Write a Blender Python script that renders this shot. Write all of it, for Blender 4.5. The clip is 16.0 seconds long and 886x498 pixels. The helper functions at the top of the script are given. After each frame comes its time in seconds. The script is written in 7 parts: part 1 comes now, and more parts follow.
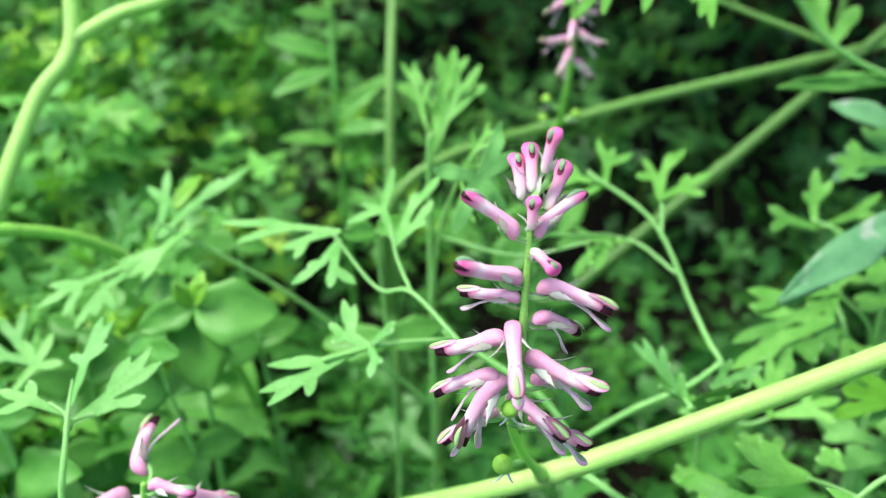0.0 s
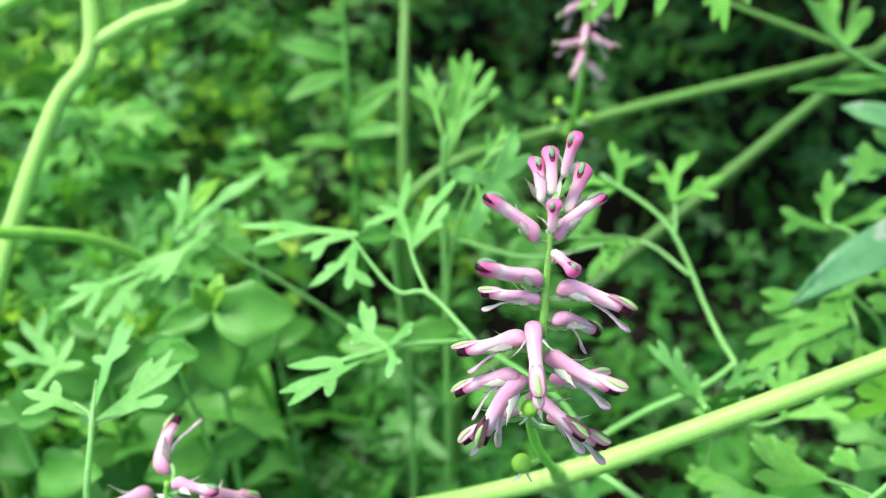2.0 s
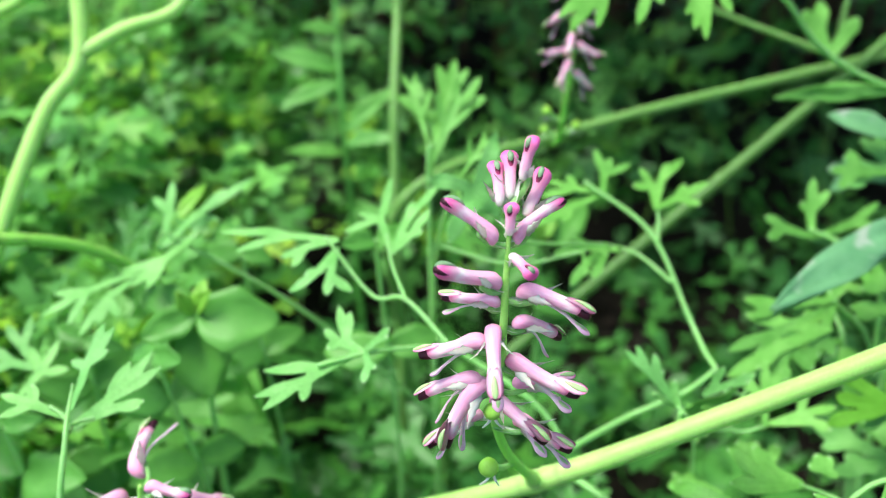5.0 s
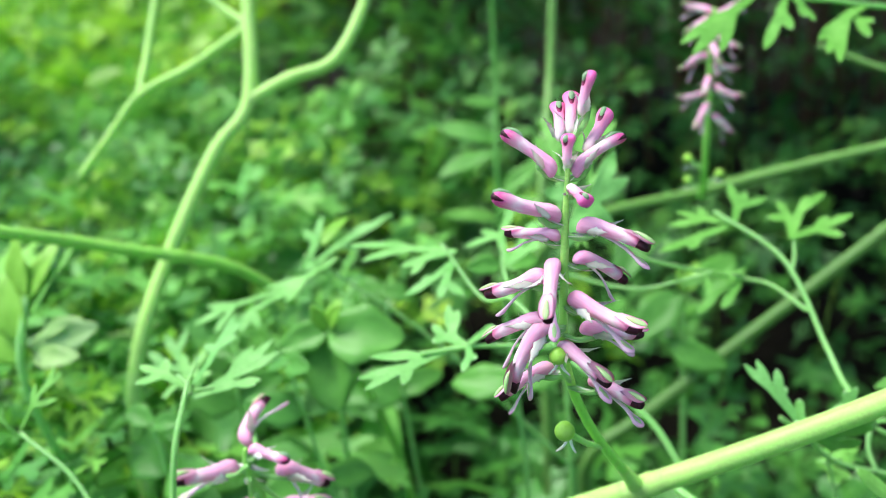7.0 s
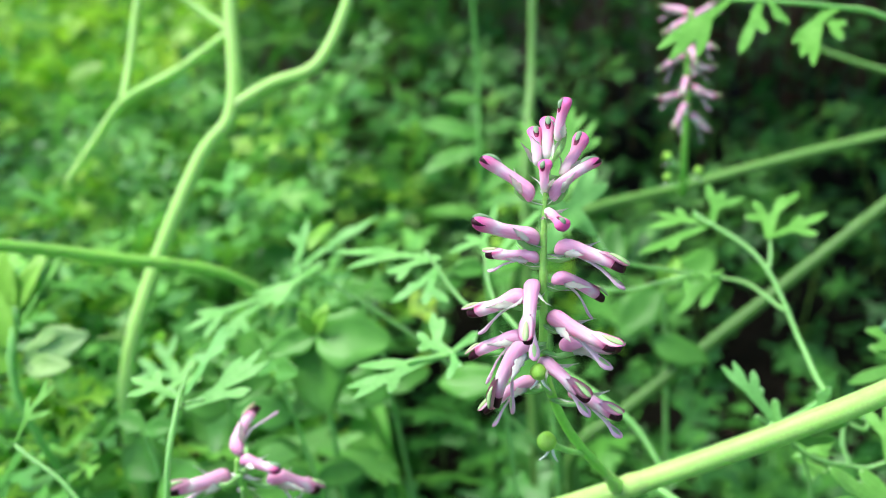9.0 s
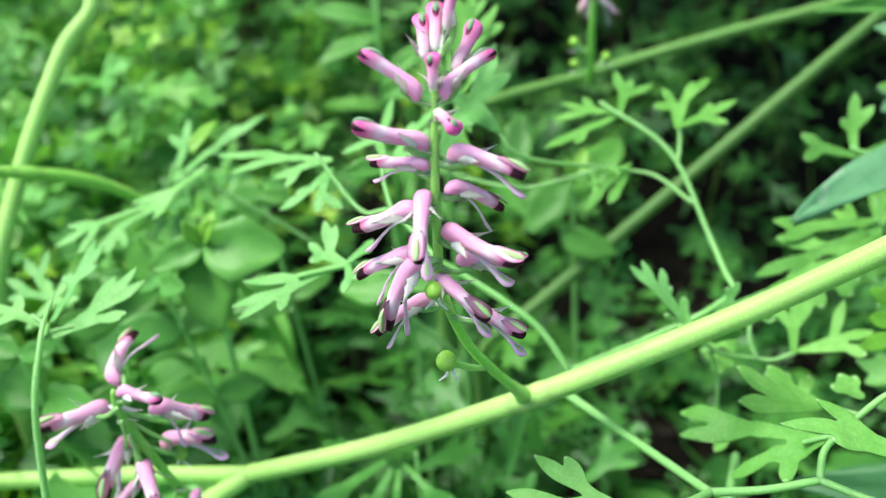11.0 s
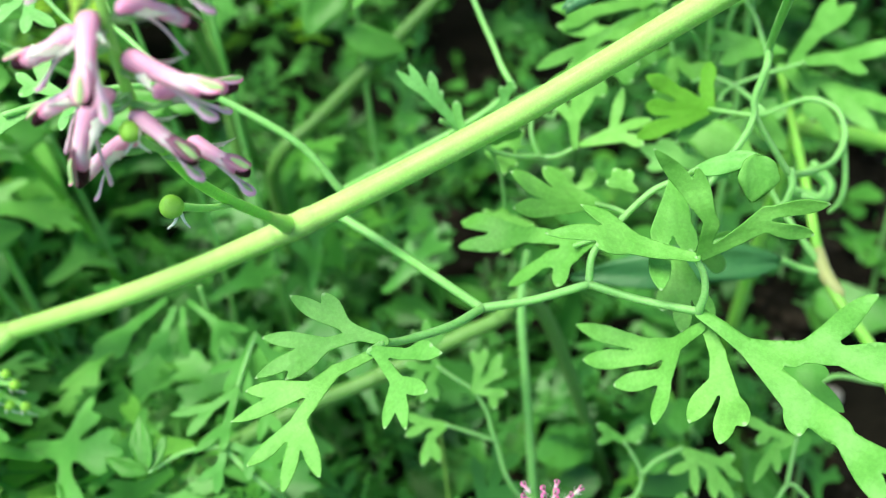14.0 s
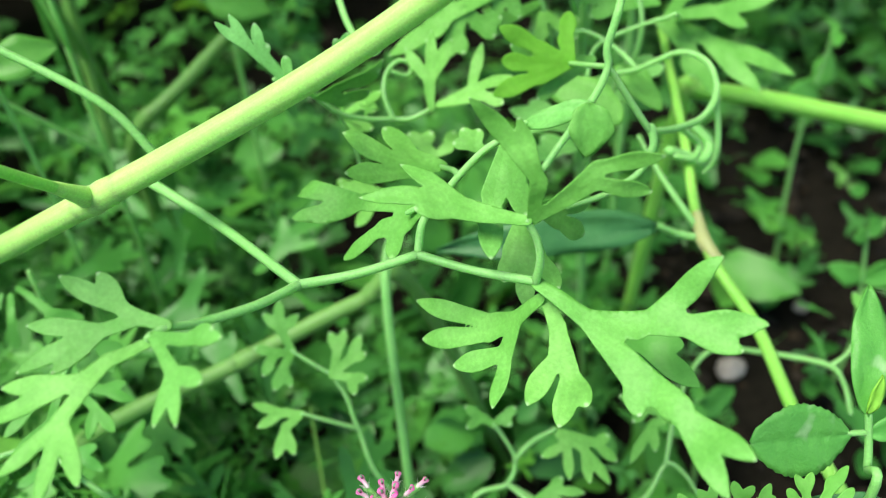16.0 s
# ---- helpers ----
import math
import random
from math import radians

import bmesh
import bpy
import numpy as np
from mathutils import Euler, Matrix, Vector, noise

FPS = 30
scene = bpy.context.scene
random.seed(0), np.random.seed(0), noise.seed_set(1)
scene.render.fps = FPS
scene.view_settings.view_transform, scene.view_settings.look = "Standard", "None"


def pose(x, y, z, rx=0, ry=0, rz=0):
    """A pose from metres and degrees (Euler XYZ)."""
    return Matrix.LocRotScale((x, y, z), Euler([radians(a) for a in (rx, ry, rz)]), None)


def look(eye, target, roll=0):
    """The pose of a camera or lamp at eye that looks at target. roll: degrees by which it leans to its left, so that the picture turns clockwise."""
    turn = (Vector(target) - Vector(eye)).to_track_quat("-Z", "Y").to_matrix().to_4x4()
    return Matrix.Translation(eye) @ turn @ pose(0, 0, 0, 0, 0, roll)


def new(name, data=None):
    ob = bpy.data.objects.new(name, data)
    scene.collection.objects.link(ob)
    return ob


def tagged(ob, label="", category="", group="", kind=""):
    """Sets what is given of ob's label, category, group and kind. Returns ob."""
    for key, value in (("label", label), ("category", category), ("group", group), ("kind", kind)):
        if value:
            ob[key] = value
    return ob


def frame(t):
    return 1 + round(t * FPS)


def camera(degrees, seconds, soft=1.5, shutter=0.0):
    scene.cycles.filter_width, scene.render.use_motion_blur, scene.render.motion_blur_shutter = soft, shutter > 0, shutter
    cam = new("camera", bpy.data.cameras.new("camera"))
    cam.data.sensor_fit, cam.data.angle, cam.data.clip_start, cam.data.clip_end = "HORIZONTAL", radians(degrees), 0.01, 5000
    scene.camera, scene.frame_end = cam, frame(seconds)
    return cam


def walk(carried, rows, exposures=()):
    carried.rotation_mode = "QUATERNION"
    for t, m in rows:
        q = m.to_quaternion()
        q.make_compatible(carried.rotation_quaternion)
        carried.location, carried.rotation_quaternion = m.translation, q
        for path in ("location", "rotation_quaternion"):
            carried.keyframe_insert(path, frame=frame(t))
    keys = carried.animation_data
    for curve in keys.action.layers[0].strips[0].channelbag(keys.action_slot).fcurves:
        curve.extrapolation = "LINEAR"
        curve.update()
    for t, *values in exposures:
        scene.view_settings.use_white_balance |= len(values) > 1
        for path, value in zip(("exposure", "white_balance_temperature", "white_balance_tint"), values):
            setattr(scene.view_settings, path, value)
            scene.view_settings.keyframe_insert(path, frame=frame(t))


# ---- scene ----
cam = camera(53.0, 16.0, soft=1.0)
# t, x, y, z, rx, ry, rz
PATH = [
    (0, 0.01173, -0.00150, 0.26427, 60.60, 0.89, 4.77),
    (0.5, 0.01023, -0.00226, 0.26307, 61.10, 1.13, 4.99),
    (1, 0.01134, -0.00324, 0.26478, 60.83, 1.12, 5.08),
    (1.5, 0.00968, -0.00286, 0.26360, 60.95, 1.40, 5.21),
    (2, 0.01015, -0.00337, 0.26523, 60.76, 1.22, 5.14),
    (2.5, 0.00955, -0.00353, 0.26554, 60.77, 1.15, 5.07),
    (3, 0.00697, -0.00270, 0.26512, 60.69, 1.26, 4.96),
    (3.5, 0.00636, -0.00129, 0.26500, 60.68, 1.14, 4.72),
    (3.7, 0.00700, -0.00142, 0.26486, 60.58, 0.96, 4.53),
    (5.8, 0.02699, -0.01161, 0.26456, 64.41, 2.92, 9.73),
    (6, 0.03013, -0.01658, 0.25904, 66.22, 3.43, 12.13),
    (6.5, 0.03375, -0.01821, 0.24435, 70.83, 5.05, 17.36),
    (7, 0.03467, -0.01528, 0.24262, 70.77, 5.21, 17.96),
    (7.5, 0.03744, -0.01637, 0.24600, 70.22, 5.37, 17.62),
    (8, 0.03624, -0.01692, 0.24878, 69.78, 5.64, 17.21),
    (10.3, 0.03677, -0.01125, 0.24888, 68.32, 5.71, 15.07),
    (10.5, 0.03696, -0.00830, 0.24795, 66.21, 5.41, 13.78),
    (11, 0.03611, -0.00290, 0.24601, 61.70, 5.26, 10.98),
    (11.5, 0.03477, 0.00300, 0.24589, 58.34, 5.98, 8.49),
    (12, 0.03152, 0.00661, 0.24282, 57.03, 5.94, 7.37),
    (12.5, 0.03457, 0.00867, 0.24331, 55.03, 5.23, 5.70),
    (13, 0.03661, 0.01060, 0.24376, 52.78, 4.38, 3.50),
    (13.5, 0.04026, 0.01013, 0.23804, 50.66, 3.57, 0.67),
    (14, 0.04719, 0.01220, 0.24096, 47.48, 3.50, -0.42),
    (14.5, 0.06408, 0.01852, 0.24195, 45.60, 4.20, -2.13),
    (15, 0.06843, 0.02063, 0.23488, 45.55, 3.64, -3.58),
    (15.5, 0.06547, 0.02078, 0.22910, 45.52, 3.13, -4.24),
    (16, 0.06404, 0.02092, 0.22914, 46.10, 2.15, -3.98),
]
walk(cam, [(t, pose(x, y, z, rx, ry, rz)) for t, x, y, z, rx, ry, rz in PATH], [(0.0, 1.26, 6620, 9), (1.5, 1.25, 6700, 6), (3.6, 1.26, 6740, 5), (6.5, 1.3, 6460, 13), (11.0, 1.26, 6500, 13), (12.0, 1.18, 6640, 10), (12.6, 1.14, 6780, 8), (13.3, 1.17, 6900, 3), (14.0, 1.34, 6930, 0), (14.6, 1.2, 6950, 4), (15.2, 1.25, 6950, 4), (16.0, 1.26, 6950, 4)])
# a phone lens with a small aperture, focused a hand's width away
cam.data.dof.use_dof = True
cam.data.dof.focus_distance = 0.118
cam.data.dof.aperture_fstop = 18.0

# ---- light ----
world = bpy.data.worlds.new("world")
scene.world = world
world.use_nodes = True
wn = world.node_tree
sky = wn.nodes.new("ShaderNodeTexSky")
sky.sky_type = "NISHITA"
sky.sun_disc = False
sky.sun_elevation = radians(66)
sky.sun_rotation = radians(-100)
wn.nodes["Background"].inputs["Strength"].default_value = 0.09
wn.links.new(sky.outputs["Color"], wn.nodes["Background"].inputs["Color"])
sun = new("sun", bpy.data.lights.new("sun", "SUN"))
sun.data.energy, sun.data.angle, sun.data.color = 2.3, radians(30), (1.0, 0.97, 0.9)
sun.matrix_basis = look((-0.55, -0.1, 1.3), (0, 0.1, 0))


# ---- materials ----
def ramp(nt, stops, fac):
    r = nt.nodes.new("ShaderNodeValToRGB")
    els = r.color_ramp.elements
    els[0].position, els[0].color = stops[0][0], (*stops[0][1], 1)
    els[1].position, els[1].color = stops[-1][0], (*stops[-1][1], 1)
    for p, c in stops[1:-1]:
        els.new(p).color = (*c, 1)
    nt.links.new(fac, r.inputs["Fac"])
    return r.outputs["Color"]


def noise_tex(nt, scale, coord, detail=4.0, rough=0.6, dist=0.0):
    n = nt.nodes.new("ShaderNodeTexNoise")
    n.inputs["Scale"].default_value, n.inputs["Detail"].default_value = scale, detail
    n.inputs["Roughness"].default_value, n.inputs["Distortion"].default_value = rough, dist
    nt.links.new(coord, n.inputs["Vector"])
    return n.outputs["Fac"]


def mixed(nt, fac, a, b, mode="MIX"):
    m = nt.nodes.new("ShaderNodeMix")
    m.data_type, m.blend_type = "RGBA", mode
    for slot, v in ((0, fac), (6, a), (7, b)):
        if hasattr(v, "is_linked"):
            nt.links.new(v, m.inputs[slot])
        else:
            m.inputs[slot].default_value = v if slot == 0 else (*v, 1)
    return m.outputs[2]


def plant_material(name, dark, light, grain, gloss=0.45, through_light=0.35, bump=0.3, island=False, spots=None, coord="Object", tint=(1.0, 1.0, 0.6), low=0.3, high=0.7, sheen=0.35, veins=False):
    """Living tissue: two tones in blotches and fine grain, with light that comes through from behind."""
    m = bpy.data.materials.new(name)
    m.use_nodes = True
    nt = m.node_tree
    bsdf = nt.nodes["Principled BSDF"]
    co = nt.nodes.new("ShaderNodeTexCoord").outputs[coord]
    big = noise_tex(nt, grain, co)
    fine = noise_tex(nt, grain * 9, co, 3.0, 0.7)
    colour = ramp(nt, [(low, dark), (high, light)], big)
    grainy = ramp(nt, [(0.3, (0.92, 0.92, 0.92)), (0.7, (1.05, 1.05, 1.05))], fine)
    colour = mixed(nt, 1.0, colour, grainy, "MULTIPLY")
    rnd = nt.nodes.new("ShaderNodeNewGeometry").outputs["Random Per Island"] if island else nt.nodes.new("ShaderNodeObjectInfo").outputs["Random"]
    vary = ramp(nt, [(0.0, (0.5, 0.58, 0.65)), (0.5, (1.0, 1.0, 1.0)), (0.85, (1.2, 1.15, 1.05)), (1.0, (1.45, 1.22, 0.85))] if island else [(0.0, (0.9, 0.94, 0.95)), (1.0, (1.12, 1.07, 1.0))], rnd)
    colour = mixed(nt, 1.0, colour, vary, "MULTIPLY")
    if veins:
        speck = noise_tex(nt, 1900, co, 2.0, 0.6)
        colour = mixed(nt, 1.0, colour, ramp(nt, [(0.36, (0.94, 0.95, 0.93)), (0.5, (1.0, 1.0, 1.0)), (0.66, (1.09, 1.06, 1.12))], speck), "MULTIPLY")
    if spots:
        sp = ramp(nt, [(0.6, (0, 0, 0)), (0.72, (1, 1, 1))], noise_tex(nt, grain * 0.8, co, 2.0))
        colour = mixed(nt, sp, colour, spots)
    if veins:
        at = nt.nodes.new("ShaderNodeAttribute")
        at.attribute_name = "vein"
        end = nt.nodes.new("ShaderNodeAttribute")
        end.attribute_name = "tip"
        colour = mixed(nt, ramp(nt, [(0.3, (0, 0, 0)), (1.0, (0.6, 0.6, 0.6))], end.outputs["Fac"]), colour, (0.62, 0.82, 0.52))
        colour = mixed(nt, 1.0, colour, ramp(nt, [(0.35, (0.99, 0.99, 0.99)), (1.0, (1.07, 1.05, 1.06))], at.outputs["Fac"]), "MULTIPLY")
    nt.links.new(colour, bsdf.inputs["Base Color"])
    bsdf.inputs["Roughness"].default_value = gloss
    bsdf.inputs["Specular IOR Level"].default_value = sheen
    bp = nt.nodes.new("ShaderNodeBump")
    bp.inputs["Strength"].default_value, bp.inputs["Distance"].default_value = bump, 0.0004
    nt.links.new(fine, bp.inputs["Height"])
    nt.links.new(bp.outputs["Normal"], bsdf.inputs["Normal"])
    if through_light:
        tr = nt.nodes.new("ShaderNodeBsdfTranslucent")
        nt.links.new(mixed(nt, 1.0, colour, tint, "MULTIPLY"), tr.inputs["Color"])
        ms = nt.nodes.new("ShaderNodeMixShader")
        ms.inputs["Fac"].default_value = through_light
        nt.links.new(bsdf.outputs[0], ms.inputs[1])
        nt.links.new(tr.outputs[0], ms.inputs[2])
        nt.links.new(ms.outputs[0], nt.nodes["Material Output"].inputs["Surface"])
    return m


LEAF = plant_material("fumitory_leaf", (0.14, 0.46, 0.07), (0.235, 0.61, 0.13), 130, 0.5, 0.3, 0.28, sheen=0.34, veins=True)
MINT = plant_material("grey_green_leaf", (0.16, 0.52, 0.11), (0.28, 0.67, 0.20), 130, 0.5, 0.3, 0.28, sheen=0.34, veins=True)
# Darker copy of the leaf green; shade on low and hidden leaves is in it.
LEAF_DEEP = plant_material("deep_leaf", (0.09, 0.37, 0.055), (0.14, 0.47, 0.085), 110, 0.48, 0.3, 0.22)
LEAF_BLUE = plant_material("bluish_leaf", (0.14, 0.40, 0.17), (0.21, 0.50, 0.24), 120, 0.4, 0.25, 0.4, spots=(0.42, 0.55, 0.42))
CRINKLED = plant_material("crinkled_leaf", (0.16, 0.52, 0.075), (0.25, 0.64, 0.14), 160, 0.5, 0.3, 0.4)
LEAF_TEAL = plant_material("teal_leaf", (0.045, 0.20, 0.06), (0.08, 0.27, 0.085), 120, 0.4, 0.2, 0.4)
OVAL = plant_material("oval_leaf", (0.11, 0.40, 0.065), (0.17, 0.51, 0.10), 90, 0.4, 0.35, 0.25)
FLECKED = plant_material("flecked_leaf", (0.10, 0.40, 0.07), (0.15, 0.50, 0.10), 240, 0.36, 0.3, 0.4, spots=(0.30, 0.58, 0.24), sheen=0.45)
PALE_LEAF = plant_material("pale_young_leaf", (0.36, 0.66, 0.20), (0.50, 0.76, 0.34), 90, 0.42, 0.35, 0.25)
YOUNG = plant_material("yellow_green_leaf", (0.15, 0.48, 0.04), (0.22, 0.60, 0.07), 120, 0.5, 0.4, 0.25)
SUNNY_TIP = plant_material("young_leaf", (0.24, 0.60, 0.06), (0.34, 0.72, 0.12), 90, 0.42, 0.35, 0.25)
# Shaded, sunny and lit copies of the thicket green; light sits in the colour.
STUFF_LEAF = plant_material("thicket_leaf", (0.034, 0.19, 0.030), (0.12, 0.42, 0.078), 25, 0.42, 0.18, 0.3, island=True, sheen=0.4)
SUN_TONED_LEAF = plant_material("sun_toned_leaf", (0.23, 0.57, 0.045), (0.40, 0.77, 0.11), 25, 0.45, 0.4, 0.3, island=True, sheen=0.4)
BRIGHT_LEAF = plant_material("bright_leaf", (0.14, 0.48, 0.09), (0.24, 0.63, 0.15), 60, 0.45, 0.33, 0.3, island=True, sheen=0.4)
STUFF_STEM = plant_material("thicket_stem", (0.13, 0.34, 0.05), (0.22, 0.44, 0.09), 40, 0.5, 0.0, 0.3, island=True)
LITTER = plant_material("dead_leaf", (0.10, 0.055, 0.03), (0.22, 0.13, 0.07), 60, 0.8, 0.1, 0.6, island=True)


def stem_material(name, a, b, streak):
    """Stem skin: lengthwise pale streaks over green, fine pores."""
    m = bpy.data.materials.new(name)
    m.use_nodes = True
    nt = m.node_tree
    bsdf = nt.nodes["Principled BSDF"]
    uv = nt.nodes.new("ShaderNodeTexCoord").outputs["UV"]
    mp = nt.nodes.new("ShaderNodeMapping")
    mp.inputs["Scale"].default_value = (9.0, 34.0 * streak, 1.0)
    nt.links.new(uv, mp.inputs["Vector"])
    long_streak = noise_tex(nt, 1.0, mp.outputs["Vector"], 3.0)
    obj = nt.nodes.new("ShaderNodeTexCoord").outputs["Object"]
    fine = noise_tex(nt, 2500, obj, 2.0, 0.7)
    blotch = noise_tex(nt, 60, obj, 3.0)
    colour = mixed(nt, 1.0, ramp(nt, [(0.1, a), (0.9, b)], long_streak), ramp(nt, [(0.3, (0.86, 0.9, 0.85)), (0.7, (1.08, 1.05, 1.05))], blotch), "MULTIPLY")
    colour = mixed(nt, 1.0, colour, ramp(nt, [(0.3, (0.88, 0.88, 0.88)), (0.7, (1.08, 1.08, 1.08))], fine), "MULTIPLY")
    nt.links.new(colour, bsdf.inputs["Base Color"])
    bsdf.inputs["Roughness"].default_value = 0.42
    bsdf.inputs["Specular IOR Level"].default_value = 0.26
    bsdf.inputs["Subsurface Weight"].default_value = 0.7
    bsdf.inputs["Subsurface Radius"].default_value = (1.0, 1.0, 0.8)
    bsdf.inputs["Subsurface Scale"].default_value = 0.003
    bp = nt.nodes.new("ShaderNodeBump")
    bp.inputs["Strength"].default_value, bp.inputs["Distance"].default_value = 0.14, 0.0003
    nt.links.new(long_streak, bp.inputs["Height"])
    nt.links.new(bp.outputs["Normal"], bsdf.inputs["Normal"])
    return m


STEM = stem_material("pale_stem", (0.36, 0.70, 0.15), (0.48, 0.80, 0.26), 1.0)
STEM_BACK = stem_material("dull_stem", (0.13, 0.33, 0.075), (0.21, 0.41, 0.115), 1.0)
STEM_GREEN = stem_material("green_stem", (0.22, 0.60, 0.08), (0.34, 0.70, 0.15), 1.0)
# Darker copy of the stem skin; the slanting stem's shade is in its colour.
STEM_SHADED = stem_material("shaded_stem", (0.08, 0.22, 0.045), (0.13, 0.29, 0.07), 1.0)
PEDUNCLE = stem_material("flower_stalk", (0.24, 0.66, 0.10), (0.35, 0.76, 0.18), 1.0)
STALK = stem_material("green_stalk", (0.19, 0.52, 0.13), (0.29, 0.62, 0.21), 1.0)
NODE = stem_material("tan_joint", (0.36, 0.45, 0.17), (0.50, 0.47, 0.24), 1.0)


def petal_material(name, stops, gloss=0.5):
    """Petal skin whose colour runs along the floret, x in its own frame, with fine lengthwise veins."""
    m = bpy.data.materials.new(name)
    m.use_nodes = True
    nt = m.node_tree
    bsdf = nt.nodes["Principled BSDF"]
    obj = nt.nodes.new("ShaderNodeTexCoord").outputs["Object"]
    sep = nt.nodes.new("ShaderNodeSeparateXYZ")
    nt.links.new(obj, sep.inputs[0])
    rng = nt.nodes.new("ShaderNodeMapRange")
    rng.inputs["From Min"].default_value, rng.inputs["From Max"].default_value = -0.003, 0.009
    nt.links.new(sep.outputs["X"], rng.inputs["Value"])
    mp = nt.nodes.new("ShaderNodeMapping")
    mp.inputs["Scale"].default_value = (150, 1600, 1600)
    nt.links.new(obj, mp.inputs["Vector"])
    vein = noise_tex(nt, 1.0, mp.outputs["Vector"], 3.0)
    wob = nt.nodes.new("ShaderNodeMath")
    wob.operation = "MULTIPLY_ADD"
    wob.inputs[1].default_value, wob.inputs[2].default_value = 0.26, -0.13
    nt.links.new(vein, wob.inputs[0])
    add = nt.nodes.new("ShaderNodeMath")
    nt.links.new(rng.outputs[0], add.inputs[0])
    nt.links.new(wob.outputs[0], add.inputs[1])
    colour = ramp(nt, stops, add.outputs[0])
    colour = mixed(nt, 1.0, colour, ramp(nt, [(0.32, (0.95, 0.86, 0.90)), (0.5, (1.0, 0.99, 1.0)), (0.68, (1.03, 1.12, 1.06))], vein), "MULTIPLY")
    rnd = nt.nodes.new("ShaderNodeObjectInfo").outputs["Random"]
    colour = mixed(nt, 1.0, colour, ramp(nt, [(0.0, (0.97, 0.92, 0.97)), (1.0, (1.02, 1.04, 1.02))], rnd), "MULTIPLY")
    nt.links.new(colour, bsdf.inputs["Base Color"])
    bsdf.inputs["Roughness"].default_value = gloss
    bsdf.inputs["Specular IOR Level"].default_value = 0.32
    bsdf.inputs["Subsurface Weight"].default_value = 0.65
    bsdf.inputs["Subsurface Radius"].default_value = (1.0, 0.7, 0.9)
    bsdf.inputs["Subsurface Scale"].default_value = 0.0018
    bp = nt.nodes.new("ShaderNodeBump")
    bp.inputs["Strength"].default_value, bp.inputs["Distance"].default_value = 0.35, 0.0002
    nt.links.new(vein, bp.inputs["Height"])
    nt.links.new(bp.outputs["Normal"], bsdf.inputs["Normal"])
    return m


PINK, PALE, ROSE = (0.96, 0.40, 0.60), (0.98, 0.48, 0.67), (0.86, 0.13, 0.40)
COROLLA = petal_material("pink_corolla", [(0.0, PINK), (0.3, PALE), (0.55, (0.98, 0.51, 0.68)), (0.67, (0.98, 0.74, 0.79)), (0.75, (0.92, 0.46, 0.62)), (0.9, ROSE)])
BUDSKIN = petal_material("bud_corolla", [(0.06, (0.78, 0.88, 0.62)), (0.18, (0.95, 0.76, 0.76)), (0.36, (0.95, 0.52, 0.66)), (0.7, (0.92, 0.30, 0.52)), (0.92, (0.86, 0.14, 0.42))])
MAROON = petal_material("maroon_tip", [(0.66, (0.45, 0.04, 0.16)), (0.73, (0.12, 0.009, 0.035)), (0.9, (0.035, 0.004, 0.012))])
WING = petal_material("rose_wing", [(0.6, (0.96, 0.60, 0.77)), (0.9, (0.94, 0.50, 0.69)), (1.0, (0.88, 0.22, 0.48))])
KEEL = petal_material("green_keel", [(0.64, (0.80, 0.84, 0.62)), (0.74, (0.46, 0.74, 0.30)), (1.0, (0.36, 0.64, 0.24))])
KEEL_BUD = petal_material("grey_green_keel", [(0.4, (0.56, 0.66, 0.42)), (0.75, (0.26, 0.46, 0.24)), (1.0, (0.16, 0.32, 0.16))])
WHISKER = petal_material("lower_petal", [(0.2, (0.90, 0.84, 0.88)), (0.6, (0.92, 0.62, 0.80)), (0.85, (0.88, 0.50, 0.72)), (1.0, (0.85, 0.30, 0.55))])
SEPAL = petal_material("whitish_sepal", [(0.0, (0.80, 0.86, 0.74)), (1.0, (0.92, 0.90, 0.88))])
BERRY = plant_material("green_fruit", (0.30, 0.68, 0.07), (0.38, 0.76, 0.11), 300, 0.35, 0.0, 0.2)


def soil_material():
    m = bpy.data.materials.new("dark_soil")
    m.use_nodes = True
    nt = m.node_tree
    bsdf = nt.nodes["Principled BSDF"]
    obj = nt.nodes.new("ShaderNodeTexCoord").outputs["Object"]
    n1, n2 = noise_tex(nt, 45, obj, 6.0, 0.7), noise_tex(nt, 700, obj, 4.0, 0.7)
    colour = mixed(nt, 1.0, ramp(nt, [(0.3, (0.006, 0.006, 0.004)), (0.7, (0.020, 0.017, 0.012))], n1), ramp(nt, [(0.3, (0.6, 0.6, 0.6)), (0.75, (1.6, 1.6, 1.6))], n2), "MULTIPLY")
    nt.links.new(colour, bsdf.inputs["Base Color"])
    bsdf.inputs["Roughness"].default_value = 1.0
    bsdf.inputs["Specular IOR Level"].default_value = 0.1
    bp = nt.nodes.new("ShaderNodeBump")
    bp.inputs["Strength"].default_value, bp.inputs["Distance"].default_value = 0.8, 0.002
    nt.links.new(n2, bp.inputs["Height"])
    nt.links.new(bp.outputs["Normal"], bsdf.inputs["Normal"])
    return m


SOIL = soil_material()
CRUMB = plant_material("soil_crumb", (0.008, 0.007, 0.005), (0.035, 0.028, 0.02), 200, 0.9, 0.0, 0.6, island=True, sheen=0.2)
PEBBLE = plant_material("pale_pebble", (0.32, 0.28, 0.25), (0.5, 0.46, 0.42), 120, 0.8, 0.0, 0.6)

# ---- builders; all places in millimetres ----
MM = 0.001


def V(p):
    return Vector(p) * MM


def thing(name, at, label, category, group=""):
    ob = new(name)
    ob.empty_display_size = 0.01
    ob.location = V(at)
    return tagged(ob, label, category, group)


